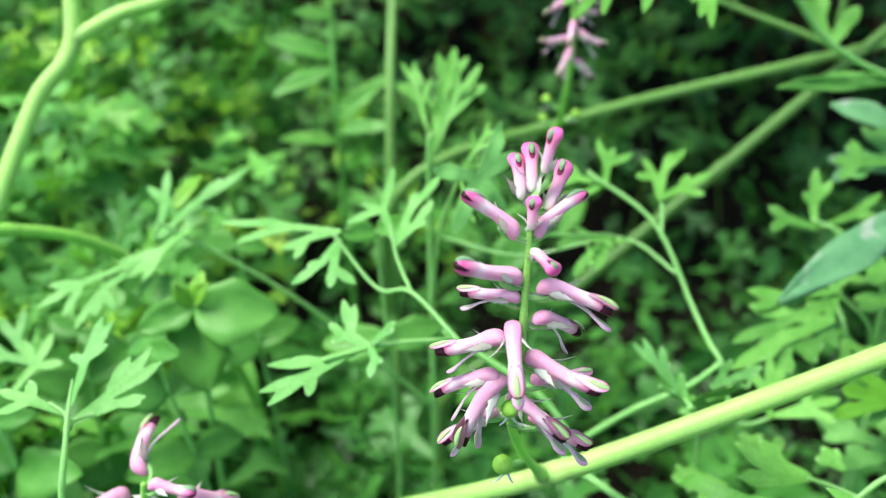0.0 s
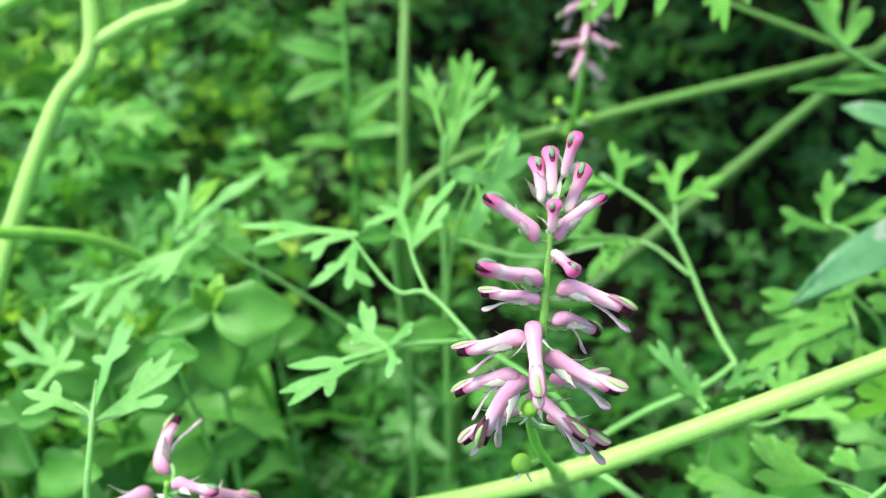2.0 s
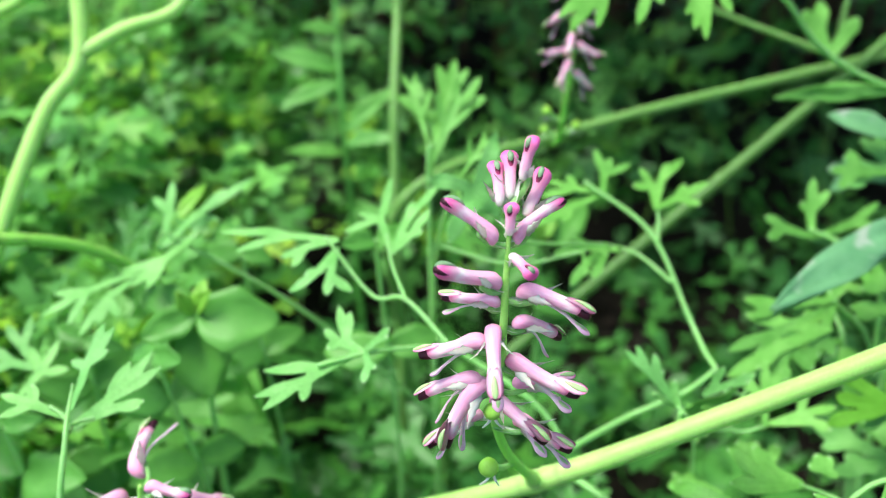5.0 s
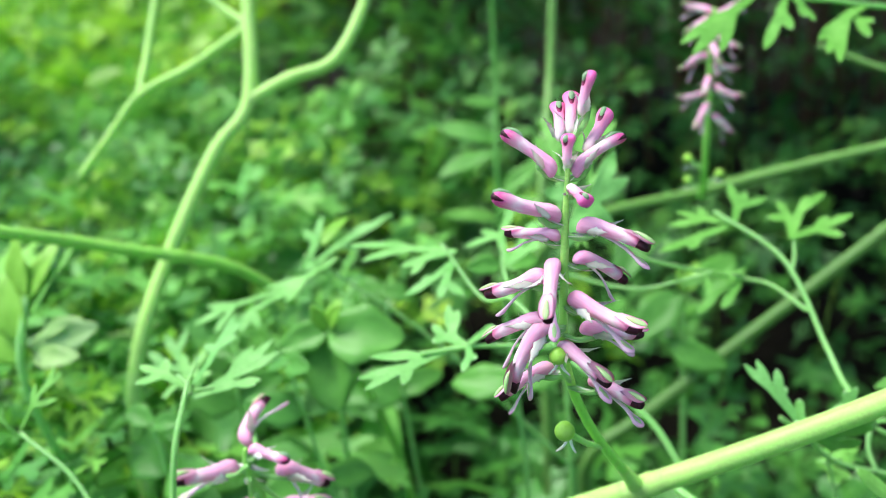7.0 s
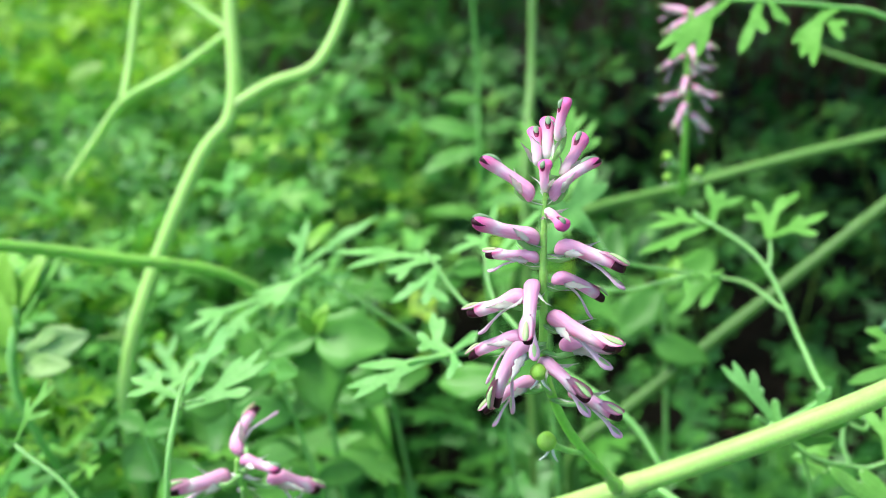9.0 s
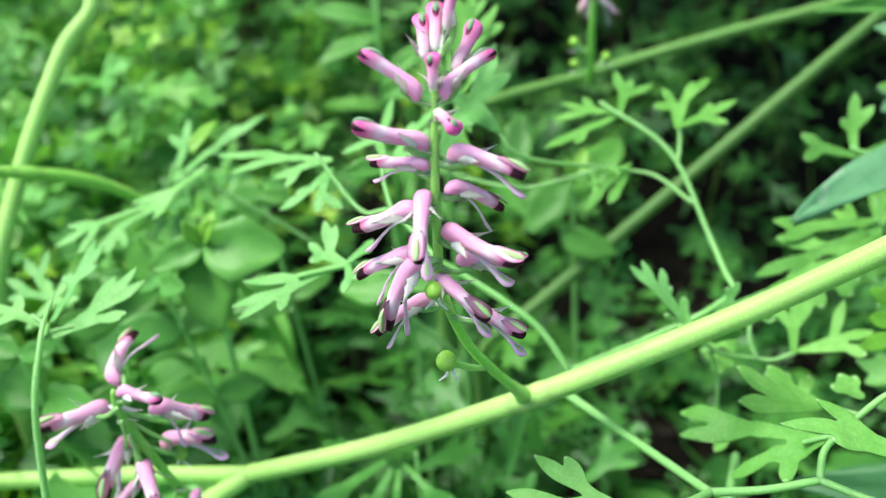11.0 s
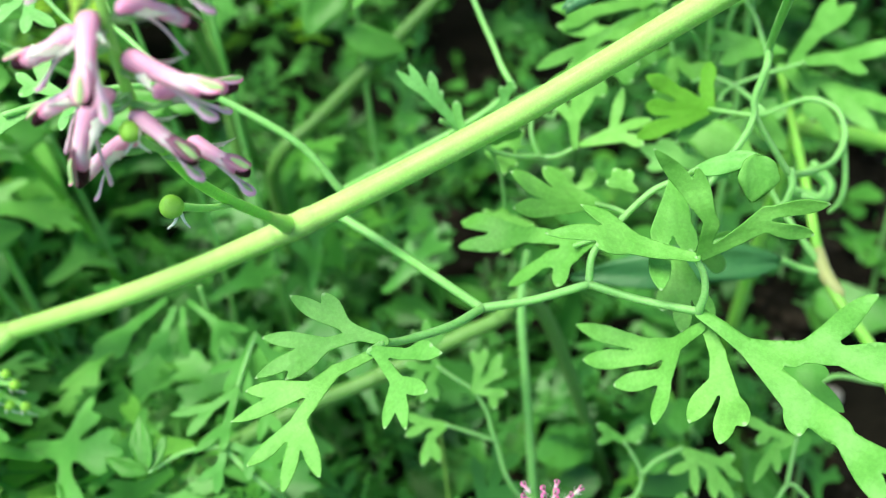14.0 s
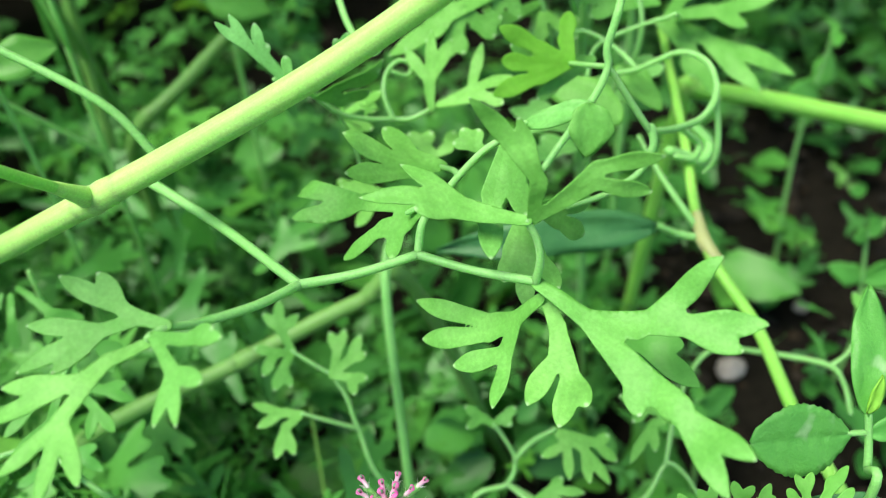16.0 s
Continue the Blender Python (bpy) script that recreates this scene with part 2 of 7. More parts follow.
def part(name, bm, material, parent, label="", frame_of=None, solid=0.0):
    """Links a bmesh (or a ready mesh) as one mesh object under parent. frame_of: its pose in the world."""
    if isinstance(bm, bpy.types.Mesh):
        me = bm
    else:
        me = bpy.data.meshes.new(name)
        bm.to_mesh(me)
        bm.free()
        me.materials.append(material)
        for p in me.polygons:
            p.use_smooth = True
    ob = new(name, me)
    at = frame_of or Matrix()
    if parent is not None:
        ob.parent = parent
        base = WORLD_OF.get(parent) or Matrix.Translation(parent.location)
        ob.matrix_basis = base.inverted() @ at
    else:
        ob.matrix_basis = at
    WORLD_OF[ob] = at
    if solid:
        mod = ob.modifiers.new("thickness", "SOLIDIFY")
        mod.thickness, mod.offset = solid * MM, 0.0
    return tagged(ob, label) if label else ob


WORLD_OF = {}


def spline(pts, n=8):
    """A smooth line through the points, in metres."""
    c = [V(p) for p in pts]
    if len(c) == 2:
        return [c[0].lerp(c[1], i / n) for i in range(n + 1)]
    q = [2 * c[0] - c[1], *c, 2 * c[-1] - c[-2]]
    out = []
    for i in range(1, len(q) - 2):
        a, b, d, e = q[i - 1:i + 3]
        for k in range(n):
            s = k / n
            out.append(0.5 * (2 * b + (d - a) * s + (2 * a - 5 * b + 4 * d - e) * s * s + (3 * b - a - 3 * d + e) * s ** 3))
    return out + [c[-1]]


def tube(bm, line, radii, sides=10, ridge=0.0, origin=None):
    """A stem along a line. radii in mm at even steps; ridge: depth of the ribs along it."""
    o = origin or Vector()
    uvl = bm.loops.layers.uv.verify()
    t0 = (line[1] - line[0]).normalized()
    nrm = t0.orthogonal().normalized()
    rings, length = [], [0.0]
    for i, p in enumerate(line):
        t = (line[min(i + 1, len(line) - 1)] - line[max(i - 1, 0)]).normalized()
        nrm = (nrm - t * nrm.dot(t)).normalized()
        b = t.cross(nrm)
        u = i / (len(line) - 1) * (len(radii) - 1)
        k = min(int(u), len(radii) - 2)
        r = (radii[k] * (1 - u + k) + radii[k + 1] * (u - k)) * MM
        ring = []
        for s in range(sides):
            a = 2 * math.pi * s / sides
            rr = r * (1 + ridge * (1 if s % 2 else -1))
            ring.append(bm.verts.new(p - o + nrm * math.cos(a) * rr + b * math.sin(a) * rr))
        rings.append(ring)
        if i:
            length.append(length[-1] + (p - line[i - 1]).length)
    for i in range(len(rings) - 1):
        for s in range(sides):
            f = bm.faces.new((rings[i][s], rings[i][(s + 1) % sides], rings[i + 1][(s + 1) % sides], rings[i + 1][s]))
            for lp, (du, dv) in zip(f.loops, ((0, 0), (0, 1), (1, 1), (1, 0))):
                lp[uvl].uv = (length[i + du] * 10, (s + dv) / sides)
    for ring, p, q in ((rings[0][::-1], line[0], line[1]), (rings[-1], line[-1], line[-2])):
        r = (ring[0].co + o - p).length
        out = (p - q).normalized() * r
        for wide, far in ((0.75, 0.6), (0.35, 0.92)):
            cap = [bm.verts.new(p - o + (v.co + o - p).normalized() * r * wide + out * far) for v in (ring if wide == 0.75 else first)]
            for s in range(sides):
                bm.faces.new((ring[s], ring[(s + 1) % sides], cap[(s + 1) % sides], cap[s]))
            ring, first = cap, ring
        bm.faces.new(ring)
    return bm


def stem(name, parent, pts, radii, material, sides=10, ridge=0.0, label="", n=8):
    return part(name, tube(bmesh.new(), spline(pts, n), radii, sides, ridge), material, parent, label)


def lobed(seed, style=0):
    """A cut fumitory leaflet, 1 long along x: a narrow foot, then lobes that fork again, each with a small point."""
    rng = random.Random(seed)
    verts, faces = [], []

    def vert(x, y):
        verts.append([x, y, 0.0])
        return len(verts) - 1

    def lobe(row, at, ang, length, wide, children):
        d = (math.cos(ang), math.sin(ang))
        s = (-d[1], d[0])
        if children:
            prof = [(0.45, 0.6), (1.0, 0.85)]
        else:
            prof = [(0.3, 0.8), (0.58, 1.0), (0.8, 0.88), (0.93, 0.5), (0.985, 0.16)]
        bend = rng.uniform(-0.12, 0.12)
        for u, w in prof:
            cx = at[0] + d[0] * length * u + s[0] * bend * length * u * u
            cy = at[1] + d[1] * length * u + s[1] * bend * length * u * u
            nr = [vert(cx + s[0] * wide * w, cy + s[1] * wide * w), vert(cx, cy), vert(cx - s[0] * wide * w, cy - s[1] * wide * w)]
            faces.append((row[0], row[1], nr[1], nr[0]))
            faces.append((row[1], row[2], nr[2], nr[1]))
            row, end = nr, (cx, cy)
        if not children:
            tip = vert(end[0] + d[0] * length * 0.03, end[1] + d[1] * length * 0.03)
            faces.append((row[0], row[1], tip))
            faces.append((row[1], row[2], tip))
            return
        n = len(children)
        edge = [row[0]]
        for i in range(n - 1):
            a = ang + (children[i][0] + children[i + 1][0]) / 2
            reach = wide * 0.95
            edge.append(vert(end[0] + math.cos(a) * reach, end[1] + math.sin(a) * reach))
        edge.append(row[2])
        for i, (da, ln, wd, sub) in enumerate(children):
            lobe([edge[i], row[1], edge[i + 1]], end, ang + da, ln, wd, sub)

    j = lambda v, k=0.12: v * rng.uniform(1 - k, 1 + k)  # noqa: E731
    tip2 = lambda ln, wd: [(j(0.42), j(ln), wd, None), (-j(0.38), j(ln * 1.05), wd, None)]  # noqa: E731
    tip3 = lambda ln, wd: [(j(0.7), j(ln * 0.85), wd, None), (j(0.03, 2), j(ln), wd, None), (-j(0.7), j(ln * 0.85), wd, None)]  # noqa: E731
    w = 0.066
    if style == 0:  # three lobes, one or two of them notched
        kids = [(j(0.85), j(0.42), w, None), (j(0.05, 3), j(0.30), w * 1.1, tip2(0.28, w * 0.9)), (-j(0.85), j(0.44), w, None)]
        body, foot = 0.38, 0.05
    elif style == 1:  # broad and twice cut
        kids = [(j(0.85), j(0.26), w * 0.8, tip2(0.26, w * 0.72)), (j(0.05, 3), j(0.28), w * 0.9, tip3(0.30, w * 0.72)), (-j(0.85), j(0.26), w * 0.8, tip2(0.26, w * 0.72))]
        body, foot = 0.36, 0.05
    elif style == 2:  # long with forward lobes
        kids = [(j(0.55), j(0.46), w, None), (-j(0.02, 3), j(0.34), w * 1.1, tip2(0.26, w * 0.85)), (-j(0.62), j(0.40), w, None)]
        body, foot = 0.42, 0.06
    elif style == 4:  # one plain strap
        kids = [(j(0.02, 3), j(0.60, 0.03), w * 0.98, None)]
        body, foot = 0.4, 0.075
    else:  # a single blunt lobe with one notch
        kids = [(j(0.2), j(0.5), w * 1.1, None), (-j(0.42), j(0.36), w * 1.0, None)]
        body, foot = 0.5, 0.07
    row = [vert(0, 0.02), vert(0, 0), vert(0, -0.02)]
    d0 = [vert(0.12, 0.028), vert(0.12, 0), vert(0.12, -0.028)]
    faces.append((row[0], row[1], d0[1], d0[0]))
    faces.append((row[1], row[2], d0[2], d0[1]))
    lobe(d0, (0.12, 0), rng.uniform(-0.08, 0.08), body - 0.12, foot * 1.3, kids)
    a = np.array(verts)
    droop, cup, ph = rng.uniform(-0.15, 0.25), rng.uniform(0.1, 0.5), rng.uniform(0, 6)
    a[:, 2] = -droop * a[:, 0] ** 2 + cup * a[:, 1] ** 2 + 0.02 * np.sin(a[:, 0] * 9 + ph) + 0.02 * np.sin(a[:, 1] * 13 + ph * 2) * a[:, 0]
    return a, faces


def oval(seed, wide=0.62, notch=0.0, steps=9):
    """A smooth oval leaf, 1 long along x, folded along its midrib, with a pointed tip."""
    rng = random.Random(seed)
    verts, faces = [], []
    cols = (-1, -0.55, 0, 0.55, 1)
    fold, droop, lean = rng.uniform(0.15, 0.5), rng.uniform(0.0, 0.35), rng.uniform(-0.12, 0.12)
    for i in range(steps + 1):
        u = i / steps
        h = wide / 2 * (math.sin(math.pi * u ** 0.85)) ** 0.68 if 0 < i < steps else 0.012
        for c in cols:
            y = c * h * (1 + 0.06 * math.sin(u * 13 + c * 3 + seed) + lean * c) + lean * u * (1 - u)
            verts.append((u - 0.08 * notch * abs(c) * (1 - u), y, fold * abs(y) - droop * u * u + 0.022 * math.sin(u * 10 + c * 4 + seed)))
    for i in range(steps):
        for c in range(4):
            k = i * 5 + c
            faces.append((k, k + 5, k + 6, k + 1))
    return np.array(verts), faces


def leaf_frame(base, tip, roll=0.0, up=(0.0, -0.75, 0.66)):
    """The pose of a leaf from its foot to its tip, its face turned towards up."""
    b, t = V(base), V(tip)
    x = (t - b).normalized()
    y = Vector(up).cross(x)
    y = y.normalized() if y.length > 1e-4 else x.orthogonal().normalized()
    z = x.cross(y)
    m = Matrix((x, y, z)).transposed().to_4x4()
    return Matrix.Translation(b) @ m @ Matrix.Rotation(radians(roll), 4, "X"), (t - b).length


def leaf_mesh(shape, size, wide, material):
    verts, faces = shape
    me = bpy.data.meshes.new("leaflet")
    me.from_pydata([(x * size, y * size * wide, z * size) for x, y, z in verts], [], faces)
    me.materials.append(material)
    me.polygons.foreach_set("use_smooth", [True] * len(me.polygons))
    me.update()
    return me


LEAF_SEED = [10]


def blade(discs, step, blend):
    """A leaf blade as the smooth union of round spots (x, y, r) set along its veins, cut out of a fine grid."""
    d = np.array(discs)
    lo, hi = (d[:, :2] - d[:, 2:]).min(0) - 2 * step, (d[:, :2] + d[:, 2:]).max(0) + 2 * step
    xs, ys = np.arange(lo[0], hi[0], step), np.arange(lo[1], hi[1], step)
    gx, gy = np.meshgrid(xs, ys, indexing="ij")
    dist = np.sqrt((gx[..., None] - d[:, 0]) ** 2 + (gy[..., None] - d[:, 1]) ** 2)
    away = dist - d[:, 2]
    near = away.min(-1)
    f = near - blend * np.log(np.exp(-(away - near[..., None]) / blend).sum(-1)) + blend * 1.1
    inside = f < 0
    vein = np.exp(-(dist.min(-1) / (2.2 * step)) ** 2)
    index, verts, faces = {}, [], []

    def point(key, x, y, v):
        if key not in index:
            index[key] = len(verts)
            verts.append((x, y, v))
        return index[key]

    for a, c in zip(*np.nonzero(inside[:-1, :-1] | inside[1:, :-1] | inside[:-1, 1:] | inside[1:, 1:])):
        ring = ((a, c), (a + 1, c), (a + 1, c + 1), (a, c + 1))
        loop = []
        for k in range(4):
            p, q = ring[k], ring[(k + 1) % 4]
            if inside[p]:
                loop.append(point(p, xs[p[0]], ys[p[1]], vein[p]))
            if inside[p] != inside[q]:
                s = f[p] / (f[p] - f[q])
                loop.append(point((min(p, q), max(p, q)), xs[p[0]] + s * (xs[q[0]] - xs[p[0]]), ys[p[1]] + s * (ys[q[1]] - ys[p[1]]), 0.0))
        if len(loop) > 2:
            faces.append(tuple(loop))
    return np.array(verts), faces


def spots(a, b, r0, r1, tip=False, n=9, bow=0.0):
    """Spots from a to b; a tip swells and then closes to a blunt point."""
    out = []
    n = max(n, int(math.hypot(b[0] - a[0], b[1] - a[1]) / (0.45 * max(min(r0, r1), 1e-3))) + 2)
    side = (-(b[1] - a[1]), b[0] - a[0])
    for i in range(n):
        u = i / (n - 1)
        r = r0 + (r1 - r0) * u
        if tip:
            r = (r0 + (r1 - r0) * min(1.0, u / 0.55)) * (1.0 if u < 0.58 else 1.0 - 0.86 * ((u - 0.58) / 0.42) ** 1.7)
        w = bow * u * (1 - u)
        out.append((a[0] + (b[0] - a[0]) * u + side[0] * w, a[1] + (b[1] - a[1]) * u + side[1] * w, r))
    return out


def leaf_spots(seed, style):
    """The veins of a cut leaflet 1 long along x: a foot, a fork, and lobes that may fork again."""
    rng = random.Random(seed)
    j = lambda v, k=0.13: v * rng.uniform(1 - k, 1 + k)  # noqa: E731
    out = []

    def limb(at, ang, ln, r0, r1, kids):
        end = (at[0] + math.cos(ang) * ln, at[1] + math.sin(ang) * ln)
        out.extend(spots(at, end, r0, r1, not kids, 8, rng.uniform(-0.2, 0.2)))
        for da, l2, r2, more in kids:
            limb(end, ang + da, l2, r1 * 0.9, r2, more)

    w = 0.048
    two = lambda ln: ((j(0.36), j(ln), w, ()), (-j(0.36), j(ln), w, ()))  # noqa: E731
    three = lambda ln: ((j(0.62), j(ln * 0.85), w, ()), (rng.uniform(-0.1, 0.1), j(ln), w, ()), (-j(0.62), j(ln * 0.85), w, ()))  # noqa: E731
    if style == 0:
        kids = ((j(0.8), j(0.38), w, ()), (rng.uniform(-0.1, 0.1), j(0.26), 0.055, two(0.34)), (-j(0.8), j(0.38), w, ()))
        limb((0, 0), 0, 0.38, 0.018, 0.05, kids)
    elif style == 1:
        kids = ((j(0.9), j(0.22), 0.05, two(0.26)), (rng.uniform(-0.1, 0.1), j(0.27), 0.055, three(0.33)), (-j(0.9), j(0.22), 0.05, two(0.26)))
        limb((0, 0), 0, 0.36, 0.018, 0.05, kids)
    elif style == 2:
        kids = ((j(0.5), j(0.44), w, ()), (-0.05, j(0.3), 0.06, two(0.30)), (-j(0.58), j(0.38), w, ()))
        limb((0, 0), 0, 0.40, 0.02, 0.055, kids)
    elif style == 3:
        limb((0, 0), 0, 0.45, 0.03, 0.075, ((j(0.16), j(0.52), 0.085, ()), (-j(0.5), j(0.36), 0.075, ())))
    else:
        limb((0, 0), 0, 0.97, 0.03, 0.1, ())
    return out


def shaped(verts, size, seed, wide=1.0):
    """Gives a flat blade its droop, cupping, ripple and sunken veins; a third column holds the veins."""
    rng = random.Random(seed)
    droop, cup, ph = rng.uniform(-0.1, 0.28), rng.uniform(-0.2, 0.55), rng.uniform(0, 6)
    x, y, v = verts.T
    z = -droop * x ** 2 + cup * y ** 2 + 0.018 * np.sin(x * 9 + ph) + 0.025 * np.sin(y * 12 + ph * 2) * x - 0.008 * v
    return np.stack((x, y * wide, z), 1) * size


def blade_mesh(verts, faces, material, vein):
    me = bpy.data.meshes.new("leaflet")
    me.from_pydata(verts.tolist(), [], faces)
    me.attributes.new("vein", "FLOAT", "POINT").data.foreach_set("value", vein.astype(np.float32))
    me.materials.append(material)
    me.polygons.foreach_set("use_smooth", [True] * len(me.polygons))
    me.update()
    return me


def leaflet(parent, base, tip, style, roll, wide=1.0, material=None, name="leaflet"):
    LEAF_SEED[0] += 1
    m, size = leaf_frame(base, tip, roll)
    verts, faces = blade(leaf_spots(LEAF_SEED[0], style), 0.02, 0.006)
    return part(name, blade_mesh(shaped(verts, size, LEAF_SEED[0], wide), faces, material or LEAF, verts[:, 2]), None, parent, frame_of=m, solid=0.2)


def cut_leaf(parent, base, forks, wide=1.3, material=None, name="leaflet", body=0.95, via=None):
    """A leaflet whose lobes run from its foot, by way of via, through each fork to the tips, all in mm."""
    LEAF_SEED[0] += 1
    rng = random.Random(LEAF_SEED[0])
    o = np.array(base, float)
    pts = np.array([p for node, tips in forks for p in (node, *tips)], float) - o
    n = np.linalg.svd(pts)[2][2]
    n = n * (1 if n @ np.array((0.0, -0.75, 0.66)) > 0 else -1)
    x = pts.mean(0) - n * (pts.mean(0) @ n)
    x = x / np.linalg.norm(x)
    y = np.cross(n, x)
    flat = lambda p: ((np.array(p) - o) @ x, (np.array(p) - o) @ y)  # noqa: E731
    discs, size = [], np.abs(pts @ x).max()
    for node, tips in forks:
        a = flat(node)
        neck = max(0.5 * wide, 0.62)
        if via:
            m = flat(via)
            discs += spots((0, 0), m, neck, wide * 0.75, False, 12) + spots(m, a, wide * 0.75, wide * body, False, 10)
        else:
            discs += spots((0, 0), a, neck, wide * body, False, 12)
        for t in tips:
            discs += spots(a, flat(t), wide * 0.68, wide * rng.uniform(0.95, 1.15), True, 10, rng.uniform(-0.07, 0.07))
    verts, faces = blade(discs, max(0.26, size / 60), 0.11)
    known = np.concatenate((np.zeros((1, 3)), pts))
    kx, kh = np.stack((known @ x, known @ y), 1), known @ n
    g = 1.0 / (((verts[:, None, :2] - kx[None]) ** 2).sum(-1) + 4.0) ** 1.5
    ph = rng.uniform(0, 6)
    z = (g * kh).sum(1) / g.sum(1) + 0.26 * np.sin(verts[:, 0] * 0.35 + ph) + 0.2 * np.sin(verts[:, 1] * 0.5 + ph) + 0.04 * np.sin(verts[:, 0] * 1.3 + verts[:, 1] * 1.1 + ph) - 0.06 * verts[:, 2]
    me = blade_mesh(np.stack((verts[:, 0], verts[:, 1], z), 1) * MM, faces, material or LEAF, verts[:, 2])
    ends = np.array([flat(t) for node, tips in forks for t in tips])
    away = np.sqrt(((verts[:, None, :2] - ends[None]) ** 2).sum(-1)).min(1)
    me.attributes.new("tip", "FLOAT", "POINT").data.foreach_set("value", np.exp(-(away / 0.45) ** 2).astype(np.float32))
    m = Matrix((x, y, n)).transposed().to_4x4()
    return part(name, me, None, parent, frame_of=Matrix.Translation(V(base)) @ m, solid=0.12)


def serrate_leaf(parent, base, tip, material, wide, name="leaf"):
    """A flat rounded leaf with small forward teeth on its edge and a short point."""
    LEAF_SEED[0] += 1
    m, size = leaf_frame(base, tip)
    rows, cols = 40, (-1, -0.75, -0.4, -0.12, 0, 0.12, 0.4, 0.75, 1)
    verts, faces = [], []
    for i in range(rows + 1):
        u = i / rows
        h = wide / 2 * math.sin(math.pi * u ** 1.2) ** 0.6 if 0 < i < rows else 0.01
        for c in cols:
            tooth = 0.025 * (i % 3) / 2 if abs(c) == 1 and 3 < i < rows else 0.0
            y = c * (h + tooth * wide)
            z = 0.10 * abs(y) - 0.14 * u * u + 0.012 * math.sin(u * 14 + c * 3) + (-0.012 if c == 0 else 0.0) + 0.006 * math.sin(u * 40 - abs(c) * 9)
            verts.append((u, y, z))
    n = len(cols)
    for i in range(rows):
        for k in range(n - 1):
            a = i * n + k
            faces.append((a, a + n, a + n + 1, a + 1))
    return part(name, leaf_mesh((verts, faces), size, 1.0, material), None, parent, frame_of=m, solid=0.2)


def oval_leaf(parent, base, tip, material=None, wide=0.62, roll=0.0, name="leaf", notch=0.0):
    LEAF_SEED[0] += 1
    m, size = leaf_frame(base, tip, roll)
    return part(name, leaf_mesh(oval(LEAF_SEED[0], wide, notch, 22), size, 1.0, material or OVAL), None, parent, frame_of=m, solid=0.25)


# ---- ground ----
def ground():
    bm = bmesh.new()
    near = bmesh.ops.create_grid(bm, x_segments=90, y_segments=90, size=0.6)["verts"]
    for v in near:
        v.co.y += 0.4
        f = max(abs(v.co.x), abs(v.co.y - 0.4)) / 0.6
        v.co.z = (noise.noise(v.co * 25) * 0.006 + noise.noise(v.co * 90) * 0.003) * (1 - f ** 6)
        if f > 0.999:
            v.co.x *= 300
            v.co.y = 0.4 + (v.co.y - 0.4) * 300
            v.co.z = 0
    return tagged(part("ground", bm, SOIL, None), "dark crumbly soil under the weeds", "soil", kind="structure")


ground()

# ---- thicket: leaves and stems that nobody could count ----
def thicket(name, label, count, region, height, sizes, shapes, seed, material, tilt=0.55, depth=0.05, gap=-0.15, loose=False):
    """Leaves strewn through a layer whose top is height(x, y), in metres. region: x0, x1, y0, y1 in metres."""
    rng = random.Random(seed)
    all_v, all_f, base = [], [], 0
    x0, x1, y0, y1 = region
    done = 0
    while done < count:
        x, y = rng.uniform(x0, x1), rng.uniform(y0, y1)
        if noise.noise(Vector((x * 18, y * 18, seed))) + 0.6 * noise.noise(Vector((x * 44, y * 44, seed))) < gap:
            done += 0.3
            continue
        top = height(x, y)
        if top < 0.01 or (not loose and rng.random() > crowd(x, y)):
            done += 0.3
            continue
        done += 1
        z = top - depth * rng.random() ** 1.5
        verts, faces = shapes[rng.randrange(len(shapes))]
        s = rng.uniform(*sizes)
        m = Euler((rng.gauss(0.35, tilt), rng.gauss(0, tilt * 0.8), rng.uniform(0, 6.283))).to_matrix()
        a = (verts * s) @ np.array(m).T + np.array((x, y, max(z, 0.004)))
        all_v.append(a)
        all_f.extend(tuple(i + base for i in f) for f in faces)
        base += len(a)
    me = bpy.data.meshes.new(name)
    me.from_pydata(np.concatenate(all_v).tolist(), [], all_f)
    me.materials.append(material)
    me.polygons.foreach_set("use_smooth", [True] * len(me.polygons))
    me.update()
    return tagged(new(name, me), label, "foliage", kind="stuff")


def canopy(x, y):
    """Height of the weeds: high on the left and far behind, open soil on the near right."""
    h = 0.085 - 0.25 * min(max(x, -0.2), 0.25) + 0.10 * max(0.0, y - 0.22)
    h += 0.02 * noise.noise(Vector((x * 9, y * 9, 3))) + (0.022 + 0.016 * min(1.0, max(0.0, (y - 0.28) * 8))) * noise.noise(Vector((x * 26, y * 26, 8)))
    h -= 0.06 * math.exp(-((x + 0.03) ** 2 + (y - 0.16) ** 2) / 0.0020) + 0.075 * math.exp(-((x - 0.03) ** 2 + (y - 0.21) ** 2) / 0.0045)
    h -= 0.015 * math.exp(-((x + 0.10) ** 2 + (y - 0.40) ** 2) / 0.006)
    h -= 0.02 * math.exp(-((x + 0.04) ** 2 + (y - 0.28) ** 2) / 0.004)
    h -= 0.06 * math.exp(-(x - 0.08) ** 2 / 0.003 - (y - 0.31) ** 2 / 0.008)
    if x > 0.06:
        h -= 0.5 * (x - 0.06) * max(0.0, 1 - max(0.0, y - 0.2) * 6)
    return min(h, 0.21)


